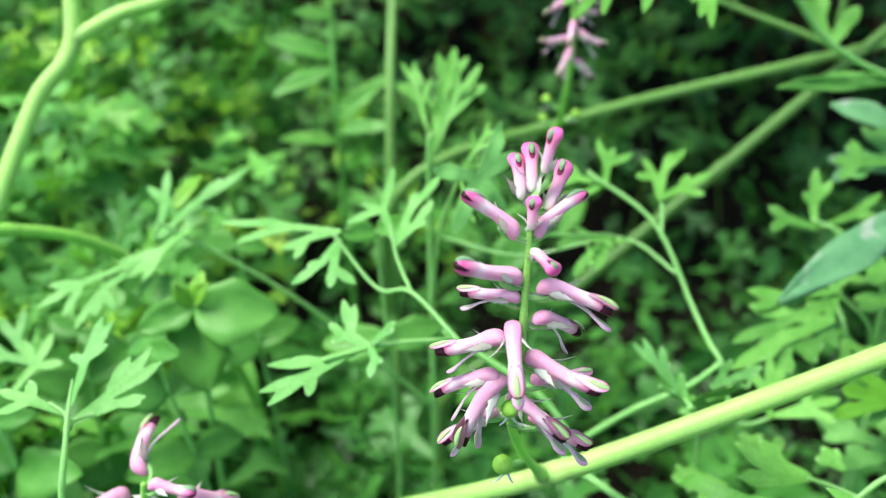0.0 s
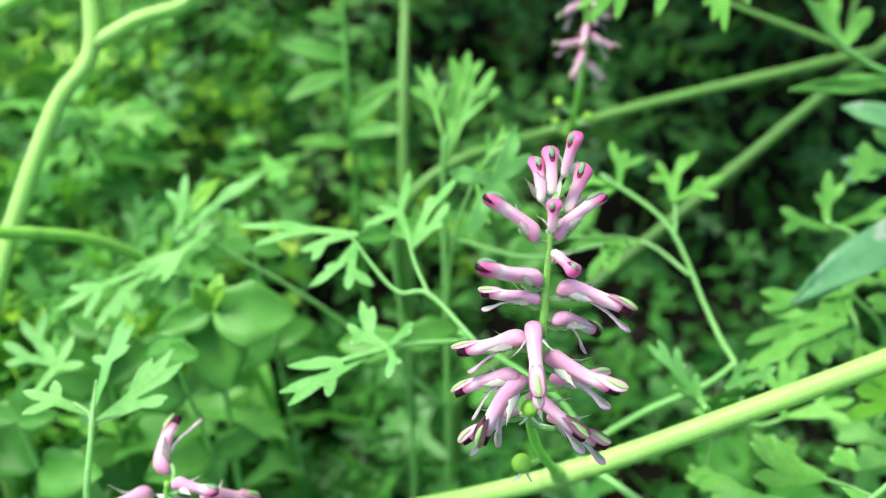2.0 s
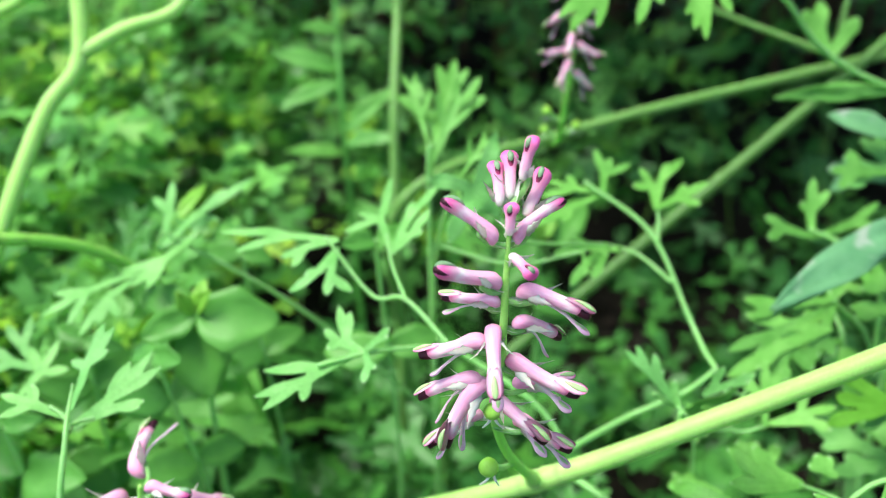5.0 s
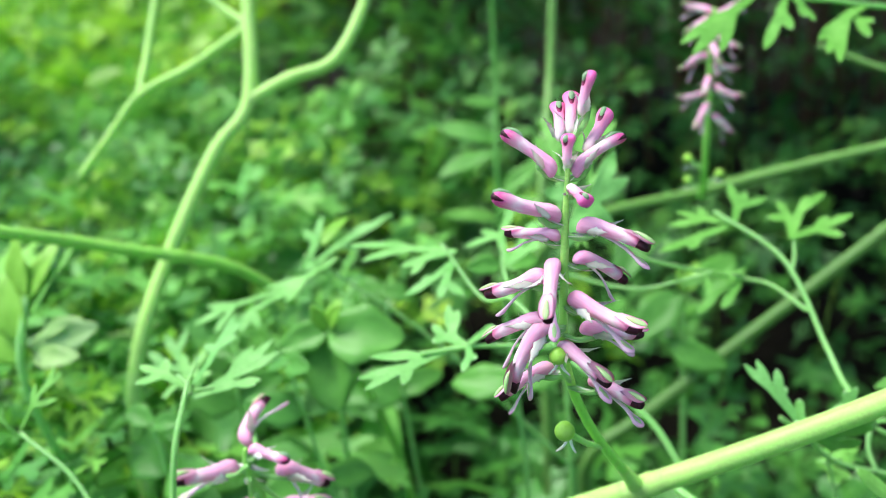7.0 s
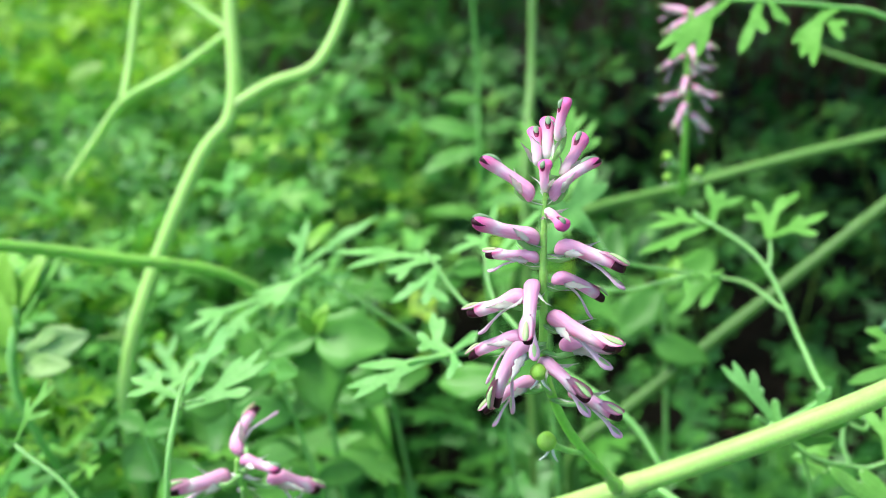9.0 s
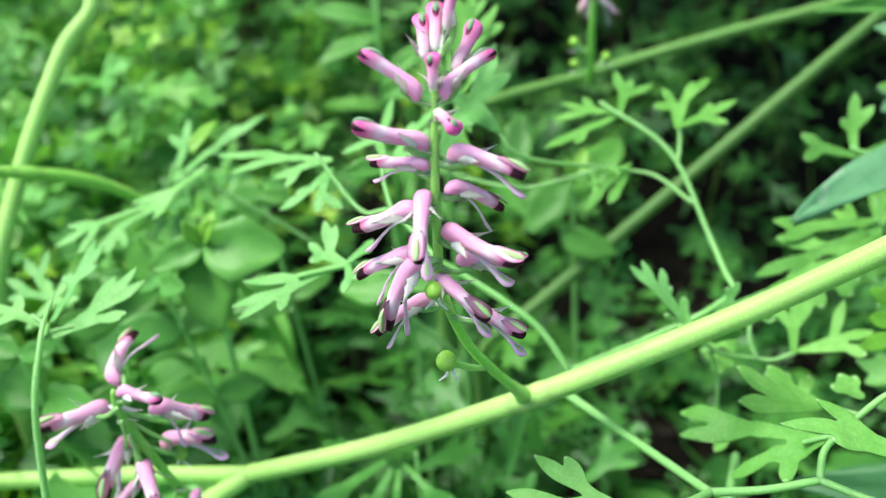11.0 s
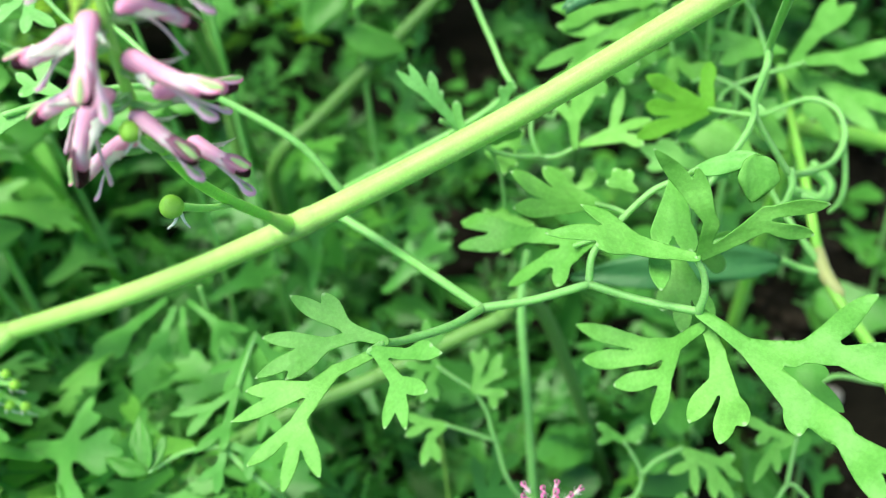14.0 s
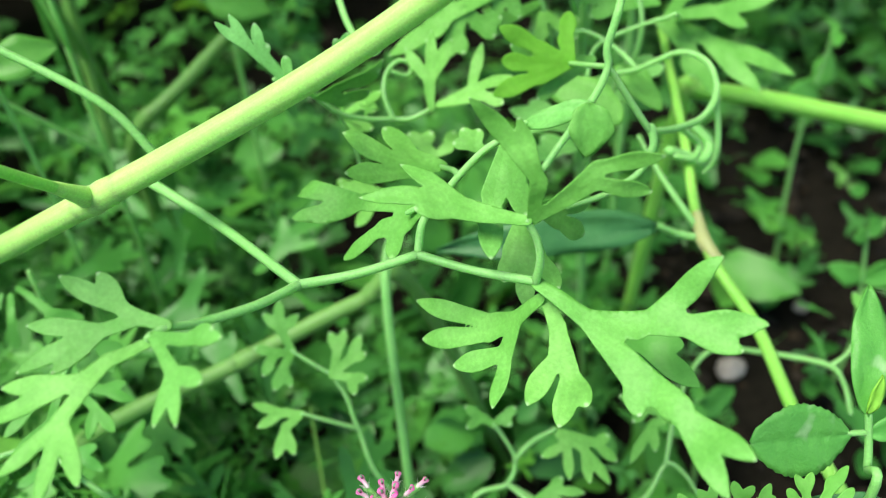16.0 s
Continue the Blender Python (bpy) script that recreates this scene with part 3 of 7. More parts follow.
def crowd(x, y):
    """How thickly leaves stand: dense on the left, thinning out in the shade on the right."""
    edge = x + (0.05 + 0.3 * (y - 0.3) if y > 0.3 else 0.5 * max(0.0, y - 0.2))
    s = min(1.0, max(0.0, ((0.03 - x) * 0.1 + (y - 0.22) * 0.12) / 0.0244))
    hollow = 1.0 - 0.9 * math.exp(-((x - 0.03 + 0.1 * s) ** 2 + (y - 0.22 - 0.12 * s) ** 2) / 0.0042)
    hollow *= 1.0 - 0.88 * math.exp(-((x + 0.04) ** 2 + (y - 0.185) ** 2) / 0.003)
    hollow *= 1.0 - 0.94 * math.exp(-(x - 0.07) ** 2 / 0.005 - (y - 0.35) ** 2 / 0.018)
    hollow *= 1.0 - 0.75 * math.exp(-(x - 0.01) ** 2 / 0.0035 - (y - 0.25) ** 2 / 0.006)
    if x > 0.07 and y < 0.34:
        hollow *= max(0.5, 1.0 - 14.0 * (x - 0.07))
    return hollow * min(1.0, max(0.27 + 0.4 * min(1.0, max(0.0, (y - 0.24) * 12)), 1.0 - edge * 9.0))


# Shade there comes from leaving out the brighter leaf colours.
def bright_height(x, y, h):
    """Height h, or none: bright tones skip the shady pocket under the main stem."""
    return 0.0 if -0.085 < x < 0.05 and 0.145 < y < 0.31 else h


CUT = [lobed(s, s % 3) for s in range(400, 412)]
ROUND = [oval(s, 0.6) for s in range(500, 506)]
FAR_CUT = [lobed(s, 0) for s in range(420, 428)]


def frond(seed):
    """A whole feathery leaf 1 long along x: cut leaflets in pairs along a thin midrib."""
    rng = random.Random(seed)
    vs, fs, n = [], [], 0
    rows = [(0.98, 0.0, 0.4)] + [(u, s * rng.uniform(0.75, 1.15), rng.uniform(0.3, 0.42)) for u in (0.42, 0.66, 0.86) for s in (-1, 1)]
    for u, ang, size in rows:
        verts, faces = lobed(rng.randrange(900), rng.randrange(3))
        ca, sa = math.cos(ang), math.sin(ang)
        turn = np.array(((ca, -sa, 0), (sa, ca, 0), (rng.uniform(-0.3, 0.2), rng.uniform(-0.25, 0.25), 1)))
        vs.append((verts * np.array((1.0, 0.8, 1.0)) * size) @ turn.T + np.array((u - 0.3, 0, -0.12 * u * u)))
        fs += [tuple(i + n for i in f) for f in faces]
        n += len(verts)
    rib = [(u, s * 0.008, -0.12 * (u + 0.3) ** 2) for u in (-0.3, 0.1, 0.4, 0.7) for s in (-1, 1)]
    vs.append(np.array(rib))
    fs += [(n + 2 * k, n + 2 * k + 2, n + 2 * k + 3, n + 2 * k + 1) for k in range(3)]
    return np.concatenate(vs), fs


FRONDS = [frond(s) for s in range(600, 608)]
thicket("feathery_leaves_near", "feathery blue-green leaves spread among the weeds", 320, (-0.30, 0.05, 0.12, 0.44), lambda x, y: bright_height(x, y, canopy(x, y) + 0.012), (0.030, 0.050), FRONDS, 21, BRIGHT_LEAF, depth=0.04, gap=-0.1)
thicket("feathery_leaves_far", "feathery leaves farther back, toned as if lit", 620, (-0.9, 0.1, 0.40, 1.3), lambda x, y: canopy(x, y) + 0.02, (0.04, 0.075), FRONDS, 22, BRIGHT_LEAF, depth=0.06, gap=0.12)
thicket("cut_leaves_near", "dense layer of finely cut green weed leaves", 6000, (-0.36, 0.36, 0.06, 0.46), canopy, (0.013, 0.027), CUT, 1, STUFF_LEAF, depth=0.09, gap=-0.08)
thicket("round_leaves_near", "small oval green leaves among the cut leaves", 1600, (-0.36, 0.36, 0.06, 0.46), lambda x, y: canopy(x, y) - 0.006, (0.010, 0.02), ROUND, 2, STUFF_LEAF, depth=0.09)
thicket("cut_leaves_far", "cut weed leaves receding behind the flowers", 7000, (-0.9, 0.9, 0.42, 1.5), canopy, (0.018, 0.036), FAR_CUT, 3, STUFF_LEAF, depth=0.12, gap=0.1)
thicket("round_leaves_far", "oval weed leaves receding behind the flowers", 1800, (-0.9, 0.9, 0.42, 1.5), canopy, (0.018, 0.034), ROUND, 4, STUFF_LEAF, depth=0.12, gap=0.1)
# Stands in for a sunlit patch: the brightness is leaf colour.
thicket("pale_leaves_far", "far yellow-green leaves with sunlight put into their colour", 6000, (-1.3, -0.10, 0.40, 1.5), lambda x, y: canopy(x, y) + 0.012 if x < 0.05 - 0.75 * y else 0.0, (0.016, 0.034), FAR_CUT + ROUND, 9, SUN_TONED_LEAF, depth=0.07, gap=0.16)
thicket("pale_leaves_near", "light yellow-green leaf tips among the weeds", 700, (-0.30, 0.0, 0.10, 0.42), lambda x, y: bright_height(x, y, canopy(x, y) + 0.006), (0.012, 0.024), CUT, 12, SUN_TONED_LEAF, depth=0.03)
BROAD = []
for s in range(440, 448):
    verts, faces = blade(leaf_spots(s, s % 3), 0.036, 0.02)
    BROAD.append((shaped(verts, 1.0, s), faces))
thicket("broad_cut_leaves", "larger bright cut leaves spread over the weeds", 380, (-0.24, -0.02, 0.07, 0.32), lambda x, y: bright_height(x, y, canopy(x, y) + 0.014), (0.022, 0.036), BROAD, 14, BRIGHT_LEAF, depth=0.03, tilt=0.4)
thicket("distant_leaves", "distant mass of green weed leaves", 5000, (-2.6, 2.6, 1.4, 4.5), lambda x, y: canopy(x, y) + 0.12 * (y - 1.4), (0.05, 0.10), FAR_CUT, 5, STUFF_LEAF, depth=0.25)


def meadow(x, y):
    """Height of the low weeds that go on all round, behind the camera too."""
    if -0.36 < x < 0.36 and -0.12 < y < 0.46 or -0.9 < x < 0.9 and 0.42 < y < 1.5 or y > 1.5 and abs(x) < 2.6:
        return 0.0
    far = math.hypot(x, y)
    return 0.0 if far > 4.5 or noise.noise(Vector((x * 3, y * 3, 11))) < 0.22 * far - 0.75 else 0.09 + 0.03 * noise.noise(Vector((x * 5, y * 5, 2)))


thicket("meadow_leaves", "low green weeds spreading all round", 9000, (-4.5, 4.5, -4.5, 4.5), meadow, (0.05, 0.1), FAR_CUT + ROUND, 41, STUFF_LEAF, depth=0.08, gap=-0.4, loose=True)


def shade_crown(x, y):
    """Top of foliage added above the view to shade the weeds behind on the right."""
    return 0.62 + 0.2 * x if x > -0.08 - 0.85 * (y - 0.32) + max(0.0, 0.34 - y) * 0.9 else 0.0


# Never seen; it only keeps sun and sky off the weeds behind.
thicket("overhanging_foliage", "added foliage above the view that shades the weeds behind", 6200, (-0.8, 0.95, 0.21, 1.3), shade_crown, (0.04, 0.07), ROUND, 6, STUFF_LEAF, depth=0.28, gap=-0.25, loose=True)


def shrub_stems(count, seed):
    """Thin woody stems, added out of sight to carry the shading foliage."""
    rng = random.Random(seed)
    bm = bmesh.new()
    for _ in range(count):
        x, y = rng.uniform(-450, 950), rng.uniform(800, 1300)
        tip = (x + rng.gauss(0, 80), y - rng.uniform(150, 520), rng.uniform(480, 640))
        tube(bm, spline([(x, y, -2), (x + rng.gauss(0, 15), y - 20, 300), tip], 6), [rng.uniform(2.5, 4.0), 2.0, 0.8], 6)
    return tagged(part("shrub_stems", bm, LITTER, None), "added thin woody stems holding the shading foliage", "stems", kind="stuff")


# Made-up supports, set far back, for the foliage added as shade.
shrub_stems(320, 17)
thicket("shaded_cut_leaves", "cut leaves low in the shade over the soil", 900, (-0.07, 0.13, 0.04, 0.34), lambda x, y: 0.036, (0.012, 0.026), BROAD + FRONDS + ROUND, 31, STUFF_LEAF, depth=0.034, gap=-0.2, loose=True)
thicket("low_seedlings", "tiny seedlings and sprouts on the dark soil", 760, (0.06, 0.34, 0.08, 0.42), lambda x, y: 0.05, (0.008, 0.016), CUT + ROUND, 8, STUFF_LEAF, depth=0.045, gap=-0.05, loose=True)


thicket("pocket_leaves", "deep green cut leaves in the shade under the flowers", 320, (-0.11, 0.03, 0.12, 0.28), lambda x, y: 0.072 + 0.02 * noise.noise(Vector((x * 30, y * 30, 5))), (0.018, 0.032), BROAD + FRONDS, 61, STUFF_LEAF, depth=0.06, gap=-0.5, loose=True)


# Light on the near left corner, put into brighter leaf colour.
thicket("sunny_broad_leaves", "pale green cut and oval leaves low in front, toned as if lit", 230, (-0.24, -0.07, 0.11, 0.22), lambda x, y: 0.118 + 0.02 * noise.noise(Vector((x * 30, y * 30, 9))) - 0.12 * (x + 0.15), (0.016, 0.030), BROAD + ROUND, 71, BRIGHT_LEAF, depth=0.035, gap=-0.2, loose=True)


# Open light on the far left, put into paler leaves.
thicket("sunlit_leaves_beyond", "yellow-green leaves beyond the forked stem, sunlight put into their colour", 3000, (-1.25, -0.34, 0.45, 1.25), lambda x, y: canopy(x, y) + 0.03, (0.018, 0.034), FAR_CUT + ROUND, 81, SUN_TONED_LEAF, depth=0.05, gap=0.05)
thicket("low_bright_leaves", "light green cut leaves low beside the stem's fork", 38, (-0.07, 0.01, 0.10, 0.165), lambda x, y: 0.082 + 0.015 * noise.noise(Vector((x * 30, y * 30, 13))), (0.018, 0.030), BROAD, 91, BRIGHT_LEAF, depth=0.03, gap=-0.5, loose=True)


thicket("ground_leaves", "dim green leaves spread low over the dark soil", 80, (0.115, 0.30, 0.10, 0.34), lambda x, y: 0.022 + 0.03 * max(0.0, noise.noise(Vector((x * 22, y * 22, 4)))), (0.014, 0.026), BROAD + ROUND, 51, STUFF_LEAF, depth=0.025, gap=-0.2, loose=True)


def thicket_stems(count, region, seed):
    rng = random.Random(seed)
    bm = bmesh.new()
    for _ in range(count):
        x, y = rng.uniform(*region[:2]) * 1000, rng.uniform(*region[2:]) * 1000
        h = canopy(x * MM, y * MM) * 1000
        if h < 45 or rng.random() > crowd(x * MM, y * MM):
            continue
        lean = (rng.gauss(0, 25), rng.gauss(0, 25))
        pts = [(x, y, -2), (x + lean[0] * 0.3, y + lean[1] * 0.3, h * 0.5), (x + lean[0], y + lean[1], h * rng.uniform(0.85, 1.05))]
        tube(bm, spline(pts, 5), [rng.uniform(0.3, 0.55), 0.3], 6)
    return tagged(part("thin_stems", bm, STUFF_STEM, None), "tangle of thin green weed stems", "stems", kind="stuff")


thicket_stems(230, (-0.3, 0.3, 0.1, 0.6), 7)

# ---- the fumitory plant with its pale main stem ----
MAIN = [(-48.4, 136.5, 110.4), (-14.8, 130.1, 126.8), (17.9, 120.2, 148.4), (53.0, 121.2, 166.4), (79.9, 116.2, 186.8)]
FORK, JOINT, SIDE = MAIN[0], MAIN[2], (24.7, 133.0, 145.3)
plant = thing("fumitory_plant", (-110, 90, 0), "fumitory plant with a pale ribbed yellow-green stem and cut leaves", "plant")
far_end = tuple(2 * b - a for a, b in zip(MAIN[-2], MAIN[-1]))
stem("main_stem", plant, MAIN + [far_end], [2.05, 2.0, 1.95, 1.9, 1.8, 1.7], STEM, 14, 0.035, "pale yellow-green ribbed stem")
stem("trunk", plant, [FORK, (-62.8, 121.5, 102.9), (-85, 105, 60), (-110, 90, -3)], [2.1, 2.4, 2.5, 2.7], STEM, 14, 0.035, "thick lower stem")
stem("side_branch", plant, [FORK, (-86.7, 128.1, 113.8), (-130, 118, 112), (-200, 95, 90), (-240, 80, 0)], [1.9, 2.0, 2.0, 2.0, 2.0], STEM, 12, 0.035, "pale side branch")
for at, turn in ((JOINT, 2.25), (SIDE, 2.2)):
    k = min(range(60), key=lambda i: (Vector(at) - Vector(spline(MAIN, 15)[i]) / MM).length)
    line = spline(MAIN, 15)
    stem("node_swelling", plant, [tuple(line[min(k + d, 59)] / MM) for d in (-1, 0, 1)], [1.95, turn, 1.95], STEM, 14, 0.0, "slightly swollen stem node", 4)
def leaf(parent, pts, radii, material=None, label=""):
    """The stalk of a compound leaf; its leaflets hang under it."""
    return stem("leaf", parent, pts, radii, material or STALK, 8, 0.0, label, 7)


# leaf that rises behind the spike on the far side of the main stem
rise = leaf(plant, [SIDE, (37.2, 146.9, 142.7), (48.8, 149.7, 147.6), (56.0, 154.5, 150.5)], [0.75, 0.7, 0.65, 0.6], label="grey-green compound leaf")
stem("twig", rise, [(56.0, 154.5, 150.5), (54.0, 160.0, 152.0), (51.5, 168.5, 155.3), (43.3, 181.5, 169.2), (28.5, 190.8, 177.2)], [0.6, 0.6, 0.5], STALK, 7)
stem("twig", rise, [(45.0, 180.0, 166.5), (45.6, 184.5, 169.0), (45.6, 188.6, 172.0)], [0.5, 0.4], STALK, 6)
stem("twig", rise, [(48.0, 174.0, 160.5), (41.0, 183.0, 162.5), (34.8, 188.0, 162.0)], [0.5, 0.35], STALK, 6)
cut_leaf(rise, (45.2, 188.2, 172.2), (((44.8, 194.7, 174.7), ((42.1, 199.1, 177.4), (40.1, 194.0, 175.1),)), ((46.8, 196.4, 175.1), ((52.8, 204.0, 178.0), (49.0, 202.0, 177.6),)),), 1.15)
cut_leaf(rise, (45.2, 188.0, 171.9), (((50.1, 191.8, 172.9), ((58.5, 198.0, 174.4), (56.2, 191.9, 171.8), (52.9, 196.4, 174.7),)),), 1.15)
cut_leaf(rise, (32.6, 190.5, 174.5), (((33.2, 196.4, 176.5), ((31.3, 203.8, 180.6), (35.3, 201.9, 178.9), (40.1, 201.7, 177.9),)),), 1.15)
cut_leaf(rise, (32.6, 190.4, 174.3), (((26.4, 191.8, 175.2), ((19.3, 192.4, 176.8), (18.0, 187.1, 174.5), (24.5, 195.3, 177.3),)), ((25.4, 185.7, 173.4), ((16.6, 178.3, 171.4), (23.3, 181.0, 171.5),)),), 1.15)
cut_leaf(rise, (34.4, 187.9, 162.1), (((29.9, 186.5, 162.2), ((21.4, 182.6, 161.9), (26.2, 188.0, 163.6),)), ((30.0, 182.0, 161.0), ((25.5, 174.4, 158.4),)), ((32.9, 182.8, 160.8), ((30.6, 176.9, 158.6),)),), 1.1)
# leaf that passes behind the spike to the left
back_leaf = leaf(plant, [(24.6, 132.9, 145.2), (17.1, 136.8, 154.0), (-0.7, 142.5, 163.3), (-0.1, 135.8, 167.0), (-10.6, 129.4, 170.1), (-21.0, 122.8, 171.0)], [0.75, 0.7, 0.6, 0.5, 0.5], label="grey-green compound leaf")
stem("twig", back_leaf, [(2.5, 129.2, 171.0), (-7.2, 138.0, 175.9), (-14.2, 140.5, 175.1), (-24.0, 147.6, 183.6)], [0.55, 0.5, 0.4], STALK, 6)
stem("twig", back_leaf, [(-7.2, 138.0, 175.9), (-11.0, 147.0, 178.0), (-13.2, 154.5, 181.0)], [0.45, 0.35], STALK, 6)

cut_leaf(back_leaf, (-23.7, 154.5, 179.1), (((-32.8, 156.0, 179.4), ((-49.3, 155.7, 180.3), (-44.7, 151.1, 177.8), (-41.5, 156.8, 180.3),)), ((-29.8, 153.0, 178.7), ((-34.7, 150.1, 177.6), (-31.9, 148.3, 176.6),)),), 1.06, material=MINT)
cut_leaf(back_leaf, (-23.7, 153.8, 177.8), (((-25.9, 146.9, 176.5), ((-31.2, 141.9, 174.6), (-28.5, 146.0, 176.3),)), ((-23.5, 145.8, 175.9), ((-18.7, 142.9, 174.4), (-23.5, 141.8, 174.1),)),), 1.02, material=MINT)
cut_leaf(back_leaf, (-12.3, 154.5, 177.2), (((-15.9, 163.0, 179.8), ((-14.8, 173.7, 185.4), (-20.6, 164.3, 180.7), (-23.3, 159.8, 178.6),)), ((-10.4, 163.5, 179.7), ((-4.2, 173.0, 184.3), (-9.5, 168.4, 182.2),)), ((-9.1, 159.5, 178.5), ((-5.5, 165.5, 181.4), (-6.8, 160.2, 178.7),)),), 1.06, material=MINT)
cut_leaf(back_leaf, (-15.2, 127.3, 170.3), (((-21.0, 122.8, 170.6), ((-31.0, 121.1, 170.4), (-26.7, 122.9, 170.9),)), ((-22.5, 120.5, 169.7), ((-31.3, 115.9, 168.4), (-29.4, 113.7, 167.5), (-22.8, 116.3, 168.1),)),), 1.06, material=MINT)
cut_leaf(back_leaf, (-14.0, 127.7, 170.8), (((-17.3, 129.6, 171.8), ((-19.8, 136.1, 174.9), (-17.5, 135.3, 174.4),)), ((-18.8, 129.4, 171.8), ((-21.8, 131.5, 172.9), (-20.6, 128.0, 171.3),)),), 0.93, material=MINT)
cut_leaf(back_leaf, (-13.2, 127.9, 171.0), (((-11.4, 130.1, 171.9), ((-9.8, 132.5, 172.9), (-10.0, 130.8, 172.1),)),), 0.83, material=MINT)
cut_leaf(back_leaf, (-13.5, 127.6, 170.5), (((-12.4, 124.5, 170.1), ((-12.8, 121.1, 168.8), (-11.0, 123.9, 169.8),)),), 0.83, material=MINT)
# low leaf on the near side, its stalk forking into three
low = leaf(plant, [(22.5, 131.0, 142.7), (34.8, 119.7, 142.2), (47.8, 102.3, 146.3)], [0.85, 0.75, 0.72], label="bright green compound leaf with broad lobes")
stem("twig", low, [(47.8, 102.4, 146.3), (55.7, 103.0, 147.0), (63.5, 104.2, 148.4)], [0.70, 0.62, 0.62], STALK, 8)
stem("twig", low, [(63.5, 104.2, 148.4), (70.3, 100.9, 148.1), (78.1, 98.0, 148.1)], [0.62, 0.56, 0.62], STALK, 8)
stem("twig", low, [(47.8, 102.4, 146.3), (43.4, 96.1, 149.7), (37.4, 91.6, 152.2), (34.9, 89.1, 154.5), (33.1, 87.4, 155.0)], [0.66, 0.6, 0.55, 0.5], STALK, 8)
stem("twig", low, [(63.5, 104.2, 148.4), (64.4, 108.1, 150.3), (66.4, 110.2, 151.8), (69.7, 111.8, 154.9), (73.3, 113.2, 157.8), (76.5, 113.4, 159.5)], [0.6, 0.52, 0.5, 0.5], STALK, 8)
stem("twig", low, [(78.1, 98.0, 148.1), (78.5, 98.1, 151.6), (78.2, 98.9, 154.4), (77.0, 99.6, 156.9)], [0.62, 0.5, 0.45], STALK, 8)
stem("twig", low, [(66.4, 110.2, 151.8), (64.9, 111.6, 150.3), (62.5, 112.6, 148.4)], [0.5, 0.4], STALK, 7)
stem("twig", low, [(69.7, 111.8, 154.9), (69.4, 121.0, 148.5), (68.0, 128.5, 143.3)], [0.5, 0.4], STALK, 7)

cut_leaf(low, (35.0, 89.2, 154.7), (((29.8, 91.2, 155.9), ((22.3, 95.1, 158.3), (26.7, 95.1, 158.4),)), ((27.5, 89.7, 154.3), ((18.5, 91.2, 154.3), (17.7, 86.3, 152.0), (21.9, 85.4, 152.6),)),), 1.05, body=0.85, via=(32.0, 90.0, 155.4))
cut_leaf(low, (33.3, 87.4, 154.9), (((26.1, 83.3, 153.4), ((16.9, 83.9, 152.5), (15.2, 80.6, 150.5),)), ((24.4, 79.3, 152.2), ((17.8, 74.4, 149.9), (22.7, 70.7, 149.1), (27.4, 71.8, 150.3),)),), 1.08, body=0.95, via=(28.6, 85.3, 154.1))
cut_leaf(low, (33.8, 87.3, 155.2), (((37.5, 85.1, 157.0), ((42.5, 83.0, 159.2), (41.0, 84.6, 159.4),)), ((36.7, 81.6, 156.2), ((40.7, 78.5, 157.4), (38.2, 74.8, 155.0), (35.2, 75.7, 154.5),)),), 1.0, body=0.85)
cut_leaf(low, (64.5, 111.5, 150.2), (((56.2, 120.8, 143.8), ((44.7, 135.0, 135.2), (44.3, 125.0, 137.9),)), ((58.4, 114.2, 144.3), ((52.2, 115.9, 137.3),)), ((61.2, 112.7, 145.7), ((59.9, 109.9, 142.7),)),), 1.5)
cut_leaf(low, (68.0, 128.5, 143.3), (((61.6, 128.1, 145.6), ((53.7, 128.8, 150.5),)), ((63.7, 129.9, 144.6), ((59.9, 133.2, 148.0),)), ((62.0, 126.1, 145.1), ((53.8, 123.2, 147.6),)),), 1.9, body=0.8)
cut_leaf(low, (74.9, 130.5, 144.0), (((73.3, 131.3, 144.9), ((70.3, 131.8, 145.3), (71.8, 133.9, 146.1), (74.4, 133.7, 145.9),)),), 1.2)
cut_leaf(low, (77.0, 99.6, 156.9), (((69.8, 102.7, 157.8), ((62.2, 107.6, 160.5), (57.0, 103.7, 159.3))), ((68.6, 101.4, 157.9), ((63.6, 101.2, 158.9),)),), 1.2, body=0.8)
cut_leaf(low, (77.5, 99.6, 156.9), (((78.3, 100.0, 163.0), ((70.5, 103.9, 172.6), (76.0, 102.8, 170.1),)), ((84.9, 98.9, 164.9), ((91.7, 97.1, 167.5),)), ((84.3, 98.6, 163.2), ((91.3, 98.3, 161.5),)),), 1.15)
cut_leaf(low, (76.5, 113.5, 159.6), (((73.6, 105.9, 156.1), ((72.4, 98.2, 152.5),)), ((76.5, 107.9, 156.8), ((77.6, 104.0, 154.2),)),), 1.75)
cut_leaf(low, (78.1, 112.5, 145.8), (((76.3, 107.9, 143.9), ((74.9, 104.5, 141.9),)), ((78.0, 106.5, 143.9), ((77.3, 100.7, 140.9),)), ((79.6, 106.6, 144.1), ((82.1, 102.7, 141.5),)),), 1.4)
cut_leaf(low, (81.1, 116.4, 144.1), (((84.9, 119.1, 141.3), ((90.9, 123.4, 138.6),)), ((84.9, 118.6, 139.3), ((89.3, 121.3, 133.6),)),), 1.55)
oval_leaf(low, (85.8, 107.3, 167.8), (76.5, 109.9, 164.5), MINT, 0.3, 25, "leaflet")
oval_leaf(low, (84.9, 106.7, 168.6), (84.4, 102.4, 164.2), LEAF, 0.85, 0, "leaflet")
stem("twig", low, [(76.5, 113.4, 159.5), (77.2, 111.4, 161.8), (77.8, 108.8, 164.8)], [0.45, 0.4], STALK, 6)
